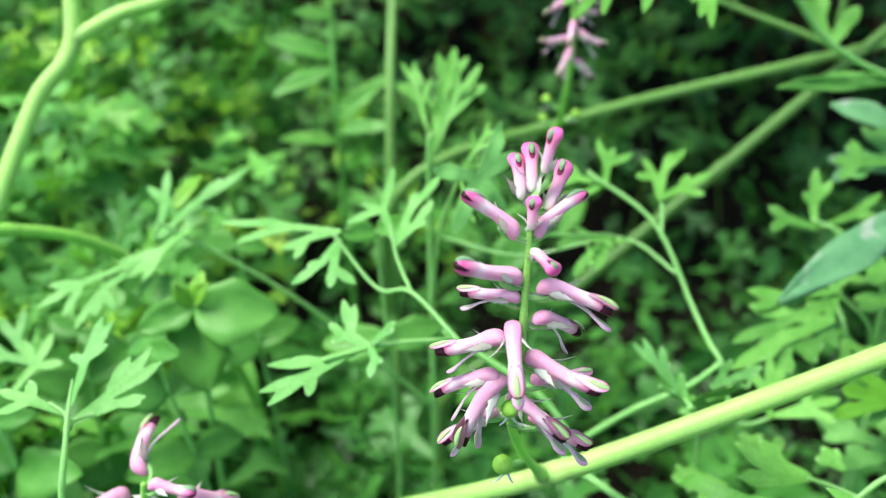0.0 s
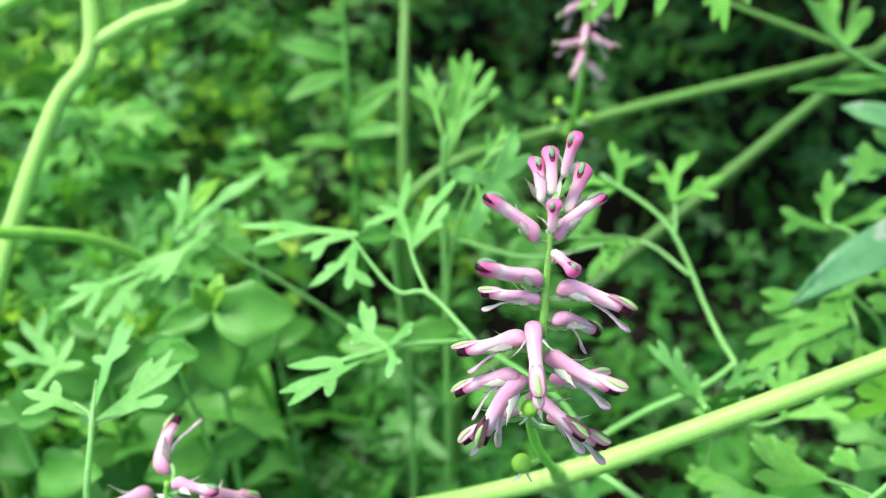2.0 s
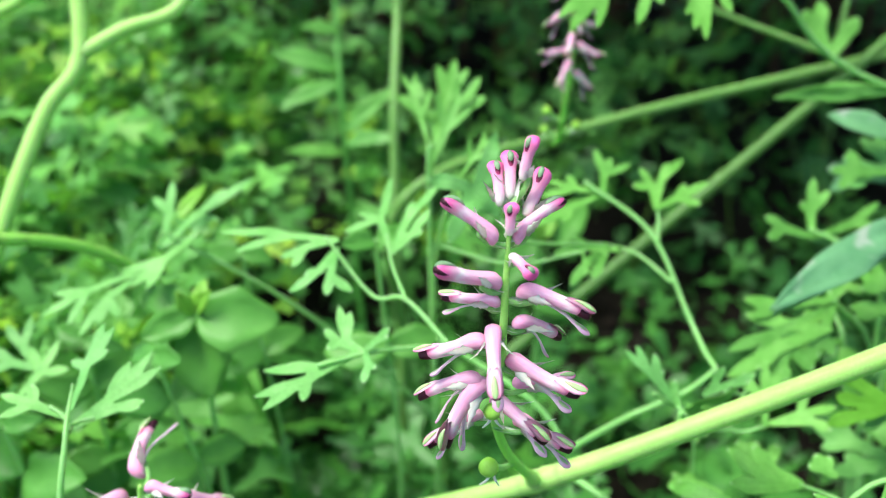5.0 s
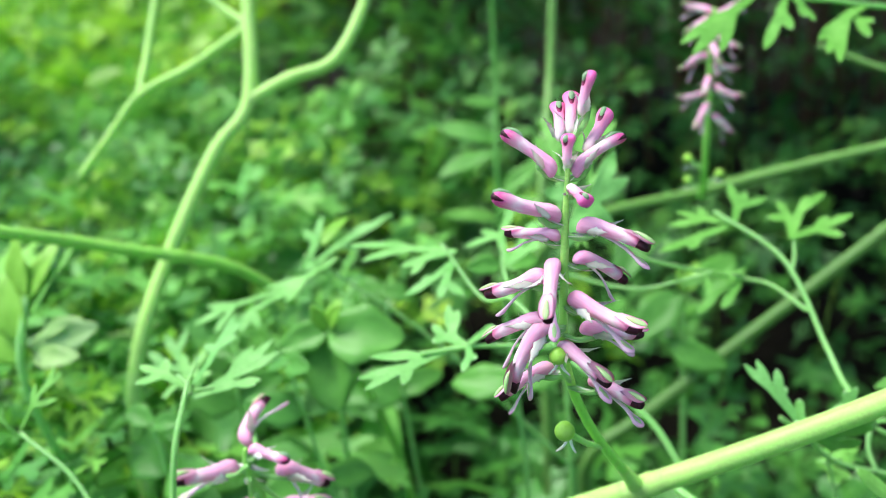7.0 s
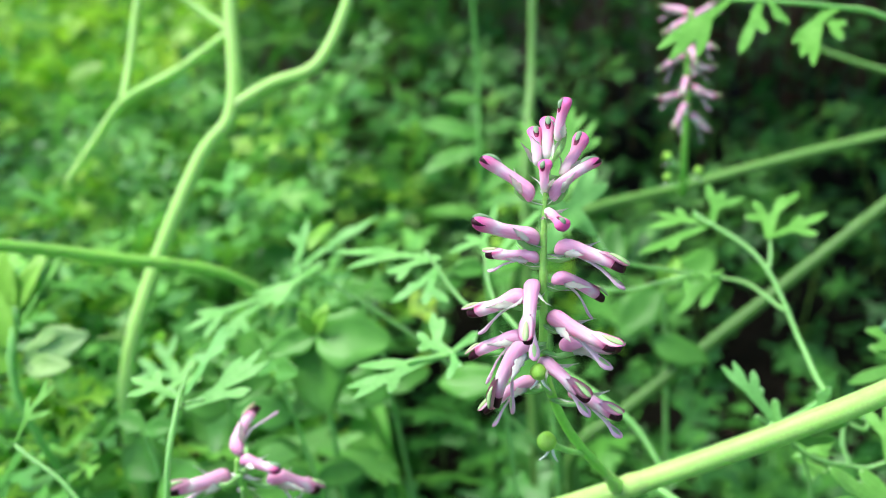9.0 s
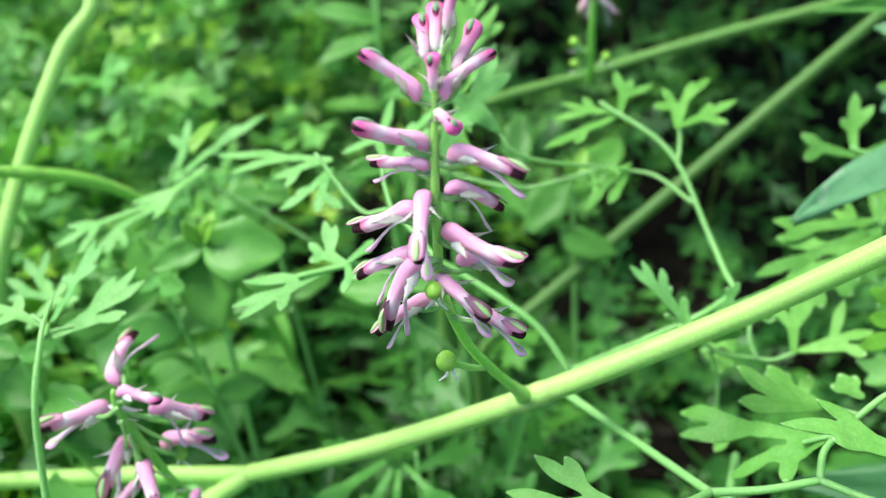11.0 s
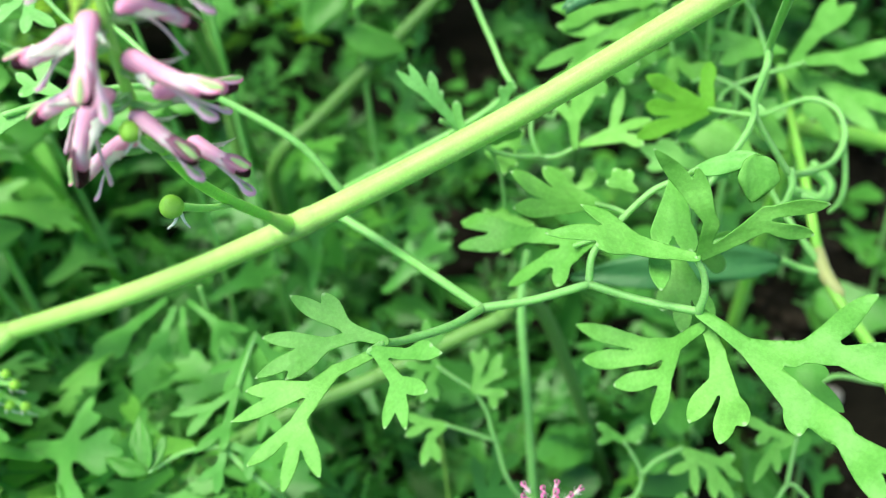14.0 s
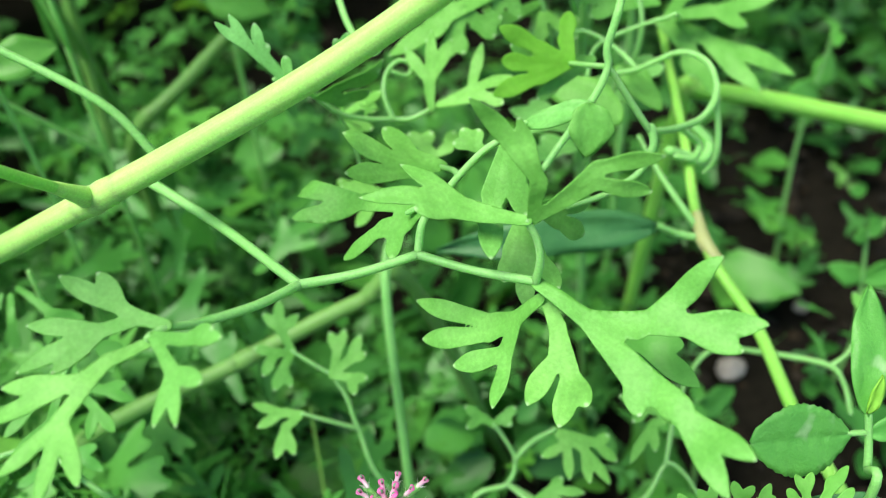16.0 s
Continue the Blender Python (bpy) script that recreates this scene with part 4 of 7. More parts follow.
cut_leaf(low, (79.0, 97.4, 145.4), (((73.0, 100.1, 138.8), ((62.8, 108.9, 134.6),)), ((72.2, 99.0, 137.6), ((63.2, 103.0, 132.9),)), ((73.9, 95.3, 138.1), ((67.4, 97.5, 133.1), (71.5, 89.0, 134.5),)),), 1.4, via=(76.2, 98.1, 141.0))
cut_leaf(low, (79.2, 97.4, 146.1), (((80.1, 90.7, 142.2), ((75.9, 87.3, 137.1),)), ((81.1, 88.5, 141.4), ((79.1, 83.3, 137.5), (83.0, 85.6, 138.4),)),), 1.4, via=(80.4, 93.9, 143.9))
cut_leaf(low, (78.2, 97.9, 148.0), (((89.3, 90.5, 146.5), ((99.1, 92.5, 155.8),)), ((93.6, 89.4, 148.2), ((103.4, 86.0, 150.7), (100.1, 84.0, 148.6),)), ((87.8, 84.9, 145.0), ((87.8, 80.2, 143.0),)), ((91.2, 78.2, 146.8), ((97.1, 69.8, 148.3), (94.1, 67.6, 144.6),)),), 1.45, body=1.3, via=(83.6, 93.0, 146.0))
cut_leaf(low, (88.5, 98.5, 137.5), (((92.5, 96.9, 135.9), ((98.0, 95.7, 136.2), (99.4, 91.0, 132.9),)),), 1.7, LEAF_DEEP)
# tangle of leaf stalks that curl as tendrils above it
tangle = leaf(plant, [(85.0, 104.0, 199.0), (95.8, 137.8, 167.7), (95.2, 136.3, 163.3), (93.7, 134.6, 158.7), (93.8, 133.5, 156.1), (92.4, 132.0, 153.1), (89.2, 129.8, 149.4), (85.9, 127.2, 146.6), (83.4, 125.0, 144.4)], [0.7, 0.65, 0.62, 0.6, 0.6, 0.55], label="compound leaf on a twisting stalk")
stem("twig", tangle, [(93.8, 133.5, 156.1), (97.1, 132.6, 150.9), (101.0, 131.0, 145.1)], [0.5, 0.55], STALK, 8)
stem("twig", tangle, [(101.0, 131.0, 145.1), (108.1, 137.6, 140.6), (114.1, 143.5, 138.2), (118.3, 150.3, 138.0), (118.1, 154.3, 140.7), (116.3, 157.7, 141.3), (113.5, 160.0, 140.7), (110.3, 161.0, 138.7), (107.0, 161.8, 136.6), (103.7, 163.1, 135.1)], [0.62, 0.62, 0.55, 0.5], STALK, 8)
stem("twig", tangle, [(101.1, 131.4, 145.6), (101.2, 129.5, 143.6), (98.8, 127.4, 140.0), (92.5, 123.8, 139.1), (86.3, 120.0, 140.7)], [0.8, 0.6, 0.5, 0.45], STALK, 8)
stem("twig", tangle, [(118.2, 150.3, 138.1), (118.3, 145.5, 131.7), (117.9, 144.2, 127.5), (116.6, 144.4, 124.8)], [0.55, 0.6, 0.4], STALK, 8)
stem("twig", tangle, [(111.6, 147.2, 133.3), (116.3, 148.9, 128.0), (114.4, 145.5, 127.4), (111.2, 145.2, 128.4)], [0.6, 0.75, 0.6], STALK, 8)
stem("twig", tangle, [(42.3, 146.4, 149.6), (47.3, 149.5, 144.3), (51.2, 150.4, 139.6), (55.6, 151.8, 136.8), (60.5, 153.1, 135.4), (63.8, 152.9, 135.3), (67.6, 153.1, 137.0)], [0.5, 0.5, 0.45], STALK, 7)
stem("twig", tangle, [(60.7, 153.1, 135.4), (59.4, 156.1, 138.5), (60.1, 159.8, 140.8), (62.5, 162.1, 141.8), (64.7, 161.4, 141.1), (63.8, 159.3, 140.3), (61.3, 159.0, 141.5)], [0.5, 0.48, 0.4], STALK, 7)
stem("twig", tangle, [(93.8, 134.3, 155.5), (92.9, 142.3, 150.8), (91.5, 149.6, 146.7)], [0.5, 0.45], STALK, 6)
stem("twig", tangle, [(107.0, 161.8, 136.6), (103.6, 168.5, 137.8), (98.8, 172.6, 138.9), (94.3, 172.1, 138.4)], [0.5, 0.5, 0.45], STALK, 7)
stem("twig", tangle, [(98.6, 166.4, 132.7), (100.1, 169.8, 136.1), (103.2, 169.7, 138.9), (108.8, 169.2, 141.4), (114.8, 168.5, 143.6)], [0.5, 0.45, 0.4], STALK, 7)
stem("twig", tangle, [(114.8, 168.5, 143.6), (120.0, 180.2, 135.7), (120.5, 188.5, 130.0)], [0.5, 0.45], STALK, 6)
cut_leaf(tangle, (67.6, 153.1, 137.0), (((67.7, 156.5, 140.4), ((63.8, 161.9, 144.5), (68.8, 163.9, 146.6), (72.3, 162.6, 145.3),)),), 1.15)
cut_leaf(tangle, (68.7, 153.6, 137.5), (((74.9, 154.2, 139.7), ((82.5, 155.4, 141.1), (77.8, 161.6, 144.4),)), ((76.7, 152.5, 139.5), ((80.3, 150.5, 138.8),)),), 1.2)
cut_leaf(tangle, (91.7, 149.5, 146.7), (((86.3, 150.8, 149.3), ((79.8, 151.9, 153.1),)), ((90.8, 151.5, 150.2), ((91.6, 153.8, 153.9),)), ((85.0, 149.8, 146.9), ((80.2, 150.7, 147.6),)), ((86.2, 148.2, 145.2), ((78.2, 147.4, 142.9),)),), 1.5, YOUNG)
oval_leaf(tangle, (103.0, 154.1, 130.2), (89.7, 161.4, 135.9), LEAF, 0.52, 0, "leaflet")
oval_leaf(tangle, (104.2, 167.5, 133.9), (112.2, 159.7, 128.9), LEAF, 0.42, 0, "leaflet")
cut_leaf(tangle, (75.3, 170.6, 146.5), (((73.4, 167.8, 143.5), ((70.8, 164.5, 140.1), (74.6, 165.1, 140.8),)), ((77.8, 169.5, 143.9), ((80.7, 167.8, 142.3), (82.1, 170.1, 144.7),)),), 1.7)
cut_leaf(tangle, (116.8, 184.6, 133.0), (((125.5, 180.9, 130.9), ((143.6, 172.6, 125.6), (135.2, 168.8, 124.4),)), ((122.4, 179.5, 129.4), ((127.4, 169.7, 122.3), (122.1, 173.7, 126.3),)),), 1.9)
cut_leaf(tangle, (49.0, 146.5, 145.6), (((51.8, 149.3, 145.6), ((59.7, 152.2, 148.8), (59.5, 149.3, 147.3),)), ((52.4, 149.2, 142.7), ((57.3, 149.9, 143.5),)),), 1.4)
cut_leaf(tangle, (116.7, 178.6, 137.5), (((126.6, 181.1, 136.7), ((143.0, 185.3, 137.4), (133.7, 178.9, 134.0),)), ((123.3, 186.2, 139.5), ((133.4, 192.5, 142.9), (129.3, 193.6, 144.4),)),), 1.8)
cut_leaf(tangle, (114.3, 178.6, 140.6), (((107.8, 179.9, 142.3), ((99.8, 181.8, 144.9), (97.9, 178.3, 142.6),)), ((106.2, 177.4, 141.2), ((100.4, 175.2, 140.6),)),), 1.5)
cut_leaf(tangle, (84.7, 174.1, 149.1), (((74.4, 174.1, 149.7), ((66.0, 175.4, 151.5), (67.9, 178.2, 153.0),)), ((72.9, 169.8, 146.5), ((60.8, 163.6, 141.9), (68.0, 165.5, 143.6),)),), 1.7)
leaflet(tangle, (51.7, 152.6, 137.5), (51.7, 158.8, 138.2), 0, 0)
leaflet(tangle, (55.6, 151.8, 136.8), (57.3, 158.4, 137.8), 0, 0)
cut_leaf(tangle, (59.1, 147.5, 122.5), (((55.0, 148.5, 123.5), ((50.0, 149.0, 123.9), (50.8, 145.7, 122.0),)), ((55.9, 145.9, 122.2), ((52.5, 142.2, 119.8),)),), 1.1)
cut_leaf(tangle, (68.1, 152.0, 127.3), (((65.7, 153.6, 128.9), ((63.3, 156.0, 129.8), (67.5, 155.8, 129.7),)), ((70.4, 152.9, 128.3), ((71.7, 155.6, 129.6),)),), 1.3)
# small leaf at the stem
small = leaf(plant, [(44.0, 127.0, 160.0), (46.5, 134.0, 154.0), (46.0, 139.5, 152.0)], [0.6, 0.5], label="small upright compound leaf")
cut_leaf(small, (46.4, 139.7, 151.7), (((40.5, 142.1, 157.7), ((35.3, 143.8, 162.2), (37.5, 144.7, 162.8),)), ((41.9, 142.1, 157.2), ((41.1, 144.4, 161.1), (42.8, 142.8, 158.0),)),), 0.8, MINT)
cut_leaf(small, (46.1, 139.8, 152.0), (((45.5, 140.9, 154.1), ((45.3, 142.2, 156.2),)),), 0.8, MINT)
cut_leaf(small, (51.7, 141.9, 153.4), (((53.7, 143.6, 155.5), ((55.1, 145.4, 157.8), (53.0, 144.5, 157.3),)), ((56.8, 143.9, 155.0), ((61.6, 145.7, 156.1), (60.0, 144.6, 154.9),)),), 0.8, MINT)

# ---- neighbouring weeds with stems that can be followed ----
fore = thing("threefold_weed", (-58, 80, 0), "slender weed with a grey-green three-part leaf", "plant")
fore_leaf = leaf(fore, [(-58, 80, -2), (-60, 84, 100), (-58.3, 92.4, 153.7), (-58.2, 101.0, 170.3), (-61.4, 111.6, 173.2)], [0.7, 0.65, 0.55, 0.2], label="grey-green compound leaf")
stem("twig", fore_leaf, [(-58.5, 103.0, 170.2), (-59.5, 106.0, 169.2), (-57.0, 108.0, 169.0)], [0.45, 0.4], STALK, 6)
stem("twig", fore_leaf, [(-58.5, 103.0, 170.2), (-61.0, 106.5, 170.2), (-64.0, 108.0, 171.0)], [0.45, 0.4], STALK, 6)
stem("twig", fore_leaf, [(-60.0, 84.0, 120.0), (-80.0, 96.0, 150.0), (-97.0, 100.5, 160.0)], [0.5, 0.45], STALK, 6)
leaflet(fore_leaf, (-97.2, 100.6, 160.8), (-91.2, 106.7, 171.6), 0, 0, 0.85)
leaflet(fore_leaf, (-97.7, 100.1, 159.9), (-105.1, 100.3, 167.8), 0, 0, 0.85)
cut_leaf(fore_leaf, (-63.1, 109.1, 168.4), (((-68.3, 109.7, 169.9), ((-74.9, 111.1, 170.8), (-73.2, 107.0, 169.0), (-69.9, 113.1, 171.4),)),), 1.02, material=MINT)
cut_leaf(fore_leaf, (-62.3, 110.3, 168.3), (((-64.1, 120.8, 170.0), ((-61.0, 128.5, 173.5), (-63.4, 129.3, 174.0), (-67.1, 121.8, 170.6), (-60.8, 124.0, 171.3),)),), 1.02, material=MINT)
cut_leaf(fore_leaf, (-61.3, 108.4, 166.8), (((-57.3, 113.7, 167.8), ((-52.2, 123.4, 171.9), (-49.8, 121.1, 170.7), (-55.6, 121.5, 171.2),)), ((-55.5, 112.8, 167.4), ((-51.0, 114.7, 167.9), (-51.4, 113.3, 167.4),)),), 1.02, material=MINT)

right = thing("bushy_weed", (112, 190, 0), "bushy weed with broad cut leaves", "plant")
bush = leaf(right, [(112, 190, -2), (104, 188, 90), (100, 187, 150), (92, 193, 160), (83.5, 195.8, 163.5)], [1.1, 1.0, 0.8, 0.6, 0.5], STALK, "light green bushy compound leaf")
stem("twig", bush, [(102, 188, 120), (98, 184, 140), (86.6, 180.6, 152.9)], [0.7, 0.6, 0.5], STALK, 6)
stem("twig", bush, [(103, 188, 130), (106, 188, 150), (102.9, 184.3, 154.2)], [0.6, 0.45], STALK, 6)
leaflet(bush, (102.1, 187.5, 157.2), (102.8, 196.3, 166.0), 0, 0, 0.85)
cut_leaf(bush, (84.3, 194.8, 161.7), (((84.1, 199.7, 166.3), ((84.8, 203.9, 173.7), (88.5, 202.6, 170.7), (81.8, 200.6, 168.4),)),), 1.3)
cut_leaf(bush, (84.0, 195.0, 162.0), (((77.4, 195.3, 163.9), ((72.6, 196.4, 166.6), (73.5, 193.8, 161.8),)),), 1.3)
cut_leaf(bush, (85.2, 195.1, 162.0), (((93.5, 198.2, 164.0), ((100.2, 201.4, 168.5), (99.2, 198.7, 163.8),)),), 1.2)
cut_leaf(bush, (108.8, 215.9, 170.2), (((99.4, 215.2, 170.7), ((92.0, 214.8, 171.3), (94.2, 212.7, 167.1), (96.3, 217.4, 175.3),)),), 1.4)
cut_leaf(bush, (86.6, 180.6, 152.9), (((74.5, 176.7, 153.7), ((65.0, 176.2, 155.1), (66.5, 174.0, 151.7),)),))
cut_leaf(bush, (86.5, 179.9, 151.9), (((72.5, 171.8, 149.0), ((61.1, 167.9, 146.0), (66.5, 166.5, 142.8), (72.9, 168.4, 143.9),)),))
cut_leaf(bush, (87.7, 180.7, 152.7), (((83.6, 174.5, 148.4), ((75.3, 171.6, 146.2), (80.6, 170.5, 143.5), (85.8, 171.4, 143.5),)),))
cut_leaf(bush, (102.9, 184.3, 154.2), (((97.1, 184.6, 156.0), ((93.9, 183.8, 155.7), (96.8, 187.5, 160.2),)),))
cut_leaf(bush, (103.2, 179.8, 151.3), (((97.4, 179.4, 152.1), ((90.1, 178.6, 152.6), (92.8, 177.1, 149.9),)),))
cut_leaf(bush, (86.6, 181.0, 153.3), (((90.8, 187.3, 157.8), ((87.4, 190.3, 163.0), (94.4, 190.4, 161.4),)),))
cut_leaf(bush, (96.4, 153.2, 144.9), (((87.1, 152.3, 145.8), ((81.9, 153.4, 148.7), (82.1, 151.2, 145.4),)), ((90.2, 150.8, 142.9), ((85.9, 148.5, 140.7),)),))

creep = thing("creeping_weed", (76, 118, 0), "small weed with slender forking stalks and cut leaves", "plant")
creep_leaf = leaf(creep, [(76, 118, -2), (69.8, 112.1, 68.0), (77.2, 112.5, 77.1), (78.8, 114.5, 82.1), (76.7, 116.6, 87.0), (75.2, 117.6, 89.5)], [0.65, 0.58, 0.5, 0.45, 0.4], label="small pale green cut leaf")
stem("twig", creep_leaf, [(78.8, 114.5, 82.1), (81.8, 114.9, 86.8), (86.0, 115.1, 90.0)], [0.6, 0.5], STALK, 7)
stem("twig", creep_leaf, [(77.2, 112.5, 77.1), (79.7, 110.2, 76.3), (81.4, 108.5, 76.0)], [0.6, 0.5], STALK, 7)
cut_leaf(creep_leaf, (75.2, 117.6, 89.5), (((73.0, 118.7, 90.6), ((70.0, 120.4, 92.3), (69.9, 117.0, 90.2),)), ((76.9, 118.4, 90.4), ((79.4, 119.6, 91.6), (78.1, 116.8, 90.1),)),), 1.0)
cut_leaf(creep_leaf, (86.0, 115.1, 90.0), (((88.1, 112.7, 89.0), ((83.1, 111.2, 87.4), (88.0, 107.4, 85.0),)), ((91.1, 111.2, 88.9), ((91.4, 106.2, 85.3), (95.1, 105.8, 84.9),)), ((93.3, 111.8, 89.6), ((96.6, 108.7, 87.9), (95.3, 112.1, 91.4),)),), 1.0)
cut_leaf(creep_leaf, (81.4, 108.5, 76.0), (((84.9, 109.4, 78.4), ((87.3, 111.0, 80.1), (91.4, 108.2, 78.8),)), ((85.7, 107.4, 77.9), ((89.8, 106.2, 76.7),)),), 1.0)
stem("twig", creep_leaf, [(77.2, 112.5, 77.1), (87.1, 108.1, 72.9), (95.4, 106.7, 75.9), (101.8, 105.6, 79.2), (106.2, 109.3, 84.5), (109.4, 108.0, 83.2), (111.8, 105.1, 80.3)], [0.5, 0.55, 0.5, 0.45, 0.4], STALK, 7)
stem("twig", creep_leaf, [(106.2, 109.3, 84.5), (107.1, 112.0, 88.7), (107.8, 114.3, 92.5)], [0.5, 0.45], STALK, 6)
cut_leaf(creep_leaf, (107.8, 114.1, 92.3), (((103.4, 116.3, 93.0), ((98.6, 118.8, 94.0), (100.6, 114.7, 91.3),)), ((104.2, 114.1, 90.7), ((104.0, 110.0, 88.0), (99.2, 108.8, 86.6),)),), 1.0)
stem("twig", creep_leaf, [(107.8, 114.3, 92.5), (117.0, 130.5, 85.0), (123.8, 135.7, 84.6), (130.6, 133.4, 85.3), (136.6, 131.0, 85.9), (143.2, 126.7, 87.3), (145.7, 123.9, 84.5), (146.5, 119.9, 80.5)], [0.45, 0.55, 0.6, 0.6, 0.5], STALK, 7)
stem("twig", creep_leaf, [(143.2, 126.7, 87.3), (146.8, 128.2, 88.9), (150.0, 131.1, 91.9)], [0.5, 0.45], STALK, 6)
cut_leaf(creep_leaf, (150.0, 131.1, 91.9), (((150.8, 133.4, 94.3), ((149.5, 137.3, 96.8), (152.4, 137.9, 97.5),)),), 1.0)
stem("twig", creep_leaf, [(76, 118, 40), (54.5, 115.3, 73.9), (49.5, 120.5, 87.6), (47.9, 123.6, 93.6), (45.4, 126.2, 97.6)], [0.55, 0.5, 0.45], STALK, 6)
stem("twig", creep_leaf, [(49.5, 120.5, 87.6), (45.5, 120.4, 90.3), (39.6, 120.8, 93.4)], [0.45, 0.4], STALK, 6)
stem("twig", creep_leaf, [(45.4, 126.2, 97.6), (41.4, 128.1, 99.5), (38.4, 129.7, 101.0)], [0.45, 0.4], STALK, 6)
cut_leaf(creep_leaf, (38.6, 129.6, 101.0), (((36.6, 132.4, 103.8), ((33.3, 135.6, 105.5), (36.4, 137.2, 107.2), (39.9, 135.1, 105.1),)), ((35.3, 128.9, 101.6), ((31.7, 129.9, 102.5), (33.0, 125.5, 99.5),)), ((36.8, 126.3, 100.4), ((34.9, 123.5, 97.5), (38.1, 123.8, 97.9),)),), 1.0)
cut_leaf(creep_leaf, (45.6, 126.0, 97.4), (((46.8, 129.0, 100.5), ((45.5, 132.4, 102.5), (48.4, 132.6, 102.7),)), ((49.0, 127.8, 99.3), ((51.3, 131.6, 101.8), (52.1, 128.5, 100.1),)), ((49.1, 124.9, 97.8), ((52.0, 124.7, 97.6), (49.6, 122.6, 95.5),)),), 1.0)
cut_leaf(creep_leaf, (39.6, 120.8, 93.4), (((35.9, 121.2, 93.7), ((30.5, 122.6, 95.0), (31.3, 118.9, 92.8),)), ((36.4, 118.6, 92.5), ((34.5, 114.1, 89.3), (38.0, 114.4, 89.7),)),), 1.0)

shaded = thing("shaded_weed", (-12, 150, 0), "low weed with shade-darkened cut leaves under the stem", "plant")
shade_leaf = leaf(shaded, [(-12, 150, -2), (-13, 148, 60), (-12.1, 147.5, 109.7)], [0.8, 0.7, 0.5], label="cut leaf darkened for shade")
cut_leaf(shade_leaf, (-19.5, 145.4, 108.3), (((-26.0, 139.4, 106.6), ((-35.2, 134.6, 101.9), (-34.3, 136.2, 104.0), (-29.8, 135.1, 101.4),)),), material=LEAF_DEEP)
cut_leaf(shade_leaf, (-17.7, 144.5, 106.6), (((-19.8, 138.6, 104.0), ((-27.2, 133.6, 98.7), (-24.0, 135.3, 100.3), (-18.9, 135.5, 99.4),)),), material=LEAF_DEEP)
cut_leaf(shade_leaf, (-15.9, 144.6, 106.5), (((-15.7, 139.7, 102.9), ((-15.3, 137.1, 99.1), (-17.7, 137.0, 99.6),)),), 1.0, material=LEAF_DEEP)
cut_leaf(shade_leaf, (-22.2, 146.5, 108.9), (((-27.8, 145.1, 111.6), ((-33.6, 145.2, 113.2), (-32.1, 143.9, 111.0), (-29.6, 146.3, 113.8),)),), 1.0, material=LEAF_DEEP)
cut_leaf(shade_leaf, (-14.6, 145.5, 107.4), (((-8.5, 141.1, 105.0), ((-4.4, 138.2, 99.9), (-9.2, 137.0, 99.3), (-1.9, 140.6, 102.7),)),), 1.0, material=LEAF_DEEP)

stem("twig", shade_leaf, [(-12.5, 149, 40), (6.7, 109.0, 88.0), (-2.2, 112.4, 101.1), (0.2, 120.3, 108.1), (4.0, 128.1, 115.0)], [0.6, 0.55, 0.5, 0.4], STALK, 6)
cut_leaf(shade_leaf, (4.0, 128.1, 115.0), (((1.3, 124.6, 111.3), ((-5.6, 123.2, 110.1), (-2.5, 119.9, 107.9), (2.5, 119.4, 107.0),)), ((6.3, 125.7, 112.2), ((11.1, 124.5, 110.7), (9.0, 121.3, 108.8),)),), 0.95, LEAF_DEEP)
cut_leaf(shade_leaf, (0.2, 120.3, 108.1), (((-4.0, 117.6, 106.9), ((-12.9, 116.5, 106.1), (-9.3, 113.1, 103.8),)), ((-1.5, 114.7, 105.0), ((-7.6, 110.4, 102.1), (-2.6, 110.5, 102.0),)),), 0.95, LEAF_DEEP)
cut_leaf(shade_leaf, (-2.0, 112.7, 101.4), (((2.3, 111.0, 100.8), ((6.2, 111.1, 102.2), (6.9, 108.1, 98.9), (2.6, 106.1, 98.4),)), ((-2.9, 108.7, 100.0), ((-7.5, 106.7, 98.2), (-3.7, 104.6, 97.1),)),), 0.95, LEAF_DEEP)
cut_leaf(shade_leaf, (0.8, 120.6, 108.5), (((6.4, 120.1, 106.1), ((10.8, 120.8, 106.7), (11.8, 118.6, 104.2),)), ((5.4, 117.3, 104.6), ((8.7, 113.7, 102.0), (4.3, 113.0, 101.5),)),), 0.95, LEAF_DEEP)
stem("twig", shade_leaf, [(-2.2, 112.4, 101.1), (-9.2, 110.5, 102.4), (-15.1, 106.3, 102.6)], [0.5, 0.45], STALK, 6)
oval_leaf(shade_leaf, (-15.4, 106.5, 102.8), (-17.9, 113.8, 109.4), OVAL, 0.4, 0, "leaflet")
oval_leaf(shade_leaf, (-15.5, 106.3, 102.5), (-23.3, 107.2, 105.5), OVAL, 0.4, 0, "leaflet")
oval_leaf(shade_leaf, (-15.0, 106.5, 102.8), (-12.7, 112.1, 105.8), OVAL, 0.34, 0, "leaflet")

tall = thing("tall_weed", (-10, 196, 0), "tall weed with feathery cut leaves", "plant")
tall_leaf = leaf(tall, [(-10, 196, -2), (-10, 197, 100), (-10, 199, 174), (-9, 202, 182)], [0.9, 0.8, 0.6, 0.5], label="feathery pale green leaf")
stem("twig", tall_leaf, [(-10, 197, 130), (-6, 180, 165), (0, 170, 186)], [0.5, 0.4], STALK, 6)
stem("twig", tall_leaf, [(-10, 197, 100), (-40, 180, 145), (-69, 172, 171)], [0.6, 0.45], STALK, 6)
stem("twig", tall_leaf, [(-6, 180, 165), (12, 172, 165), (28, 170, 170)], [0.5, 0.4], STALK, 6)
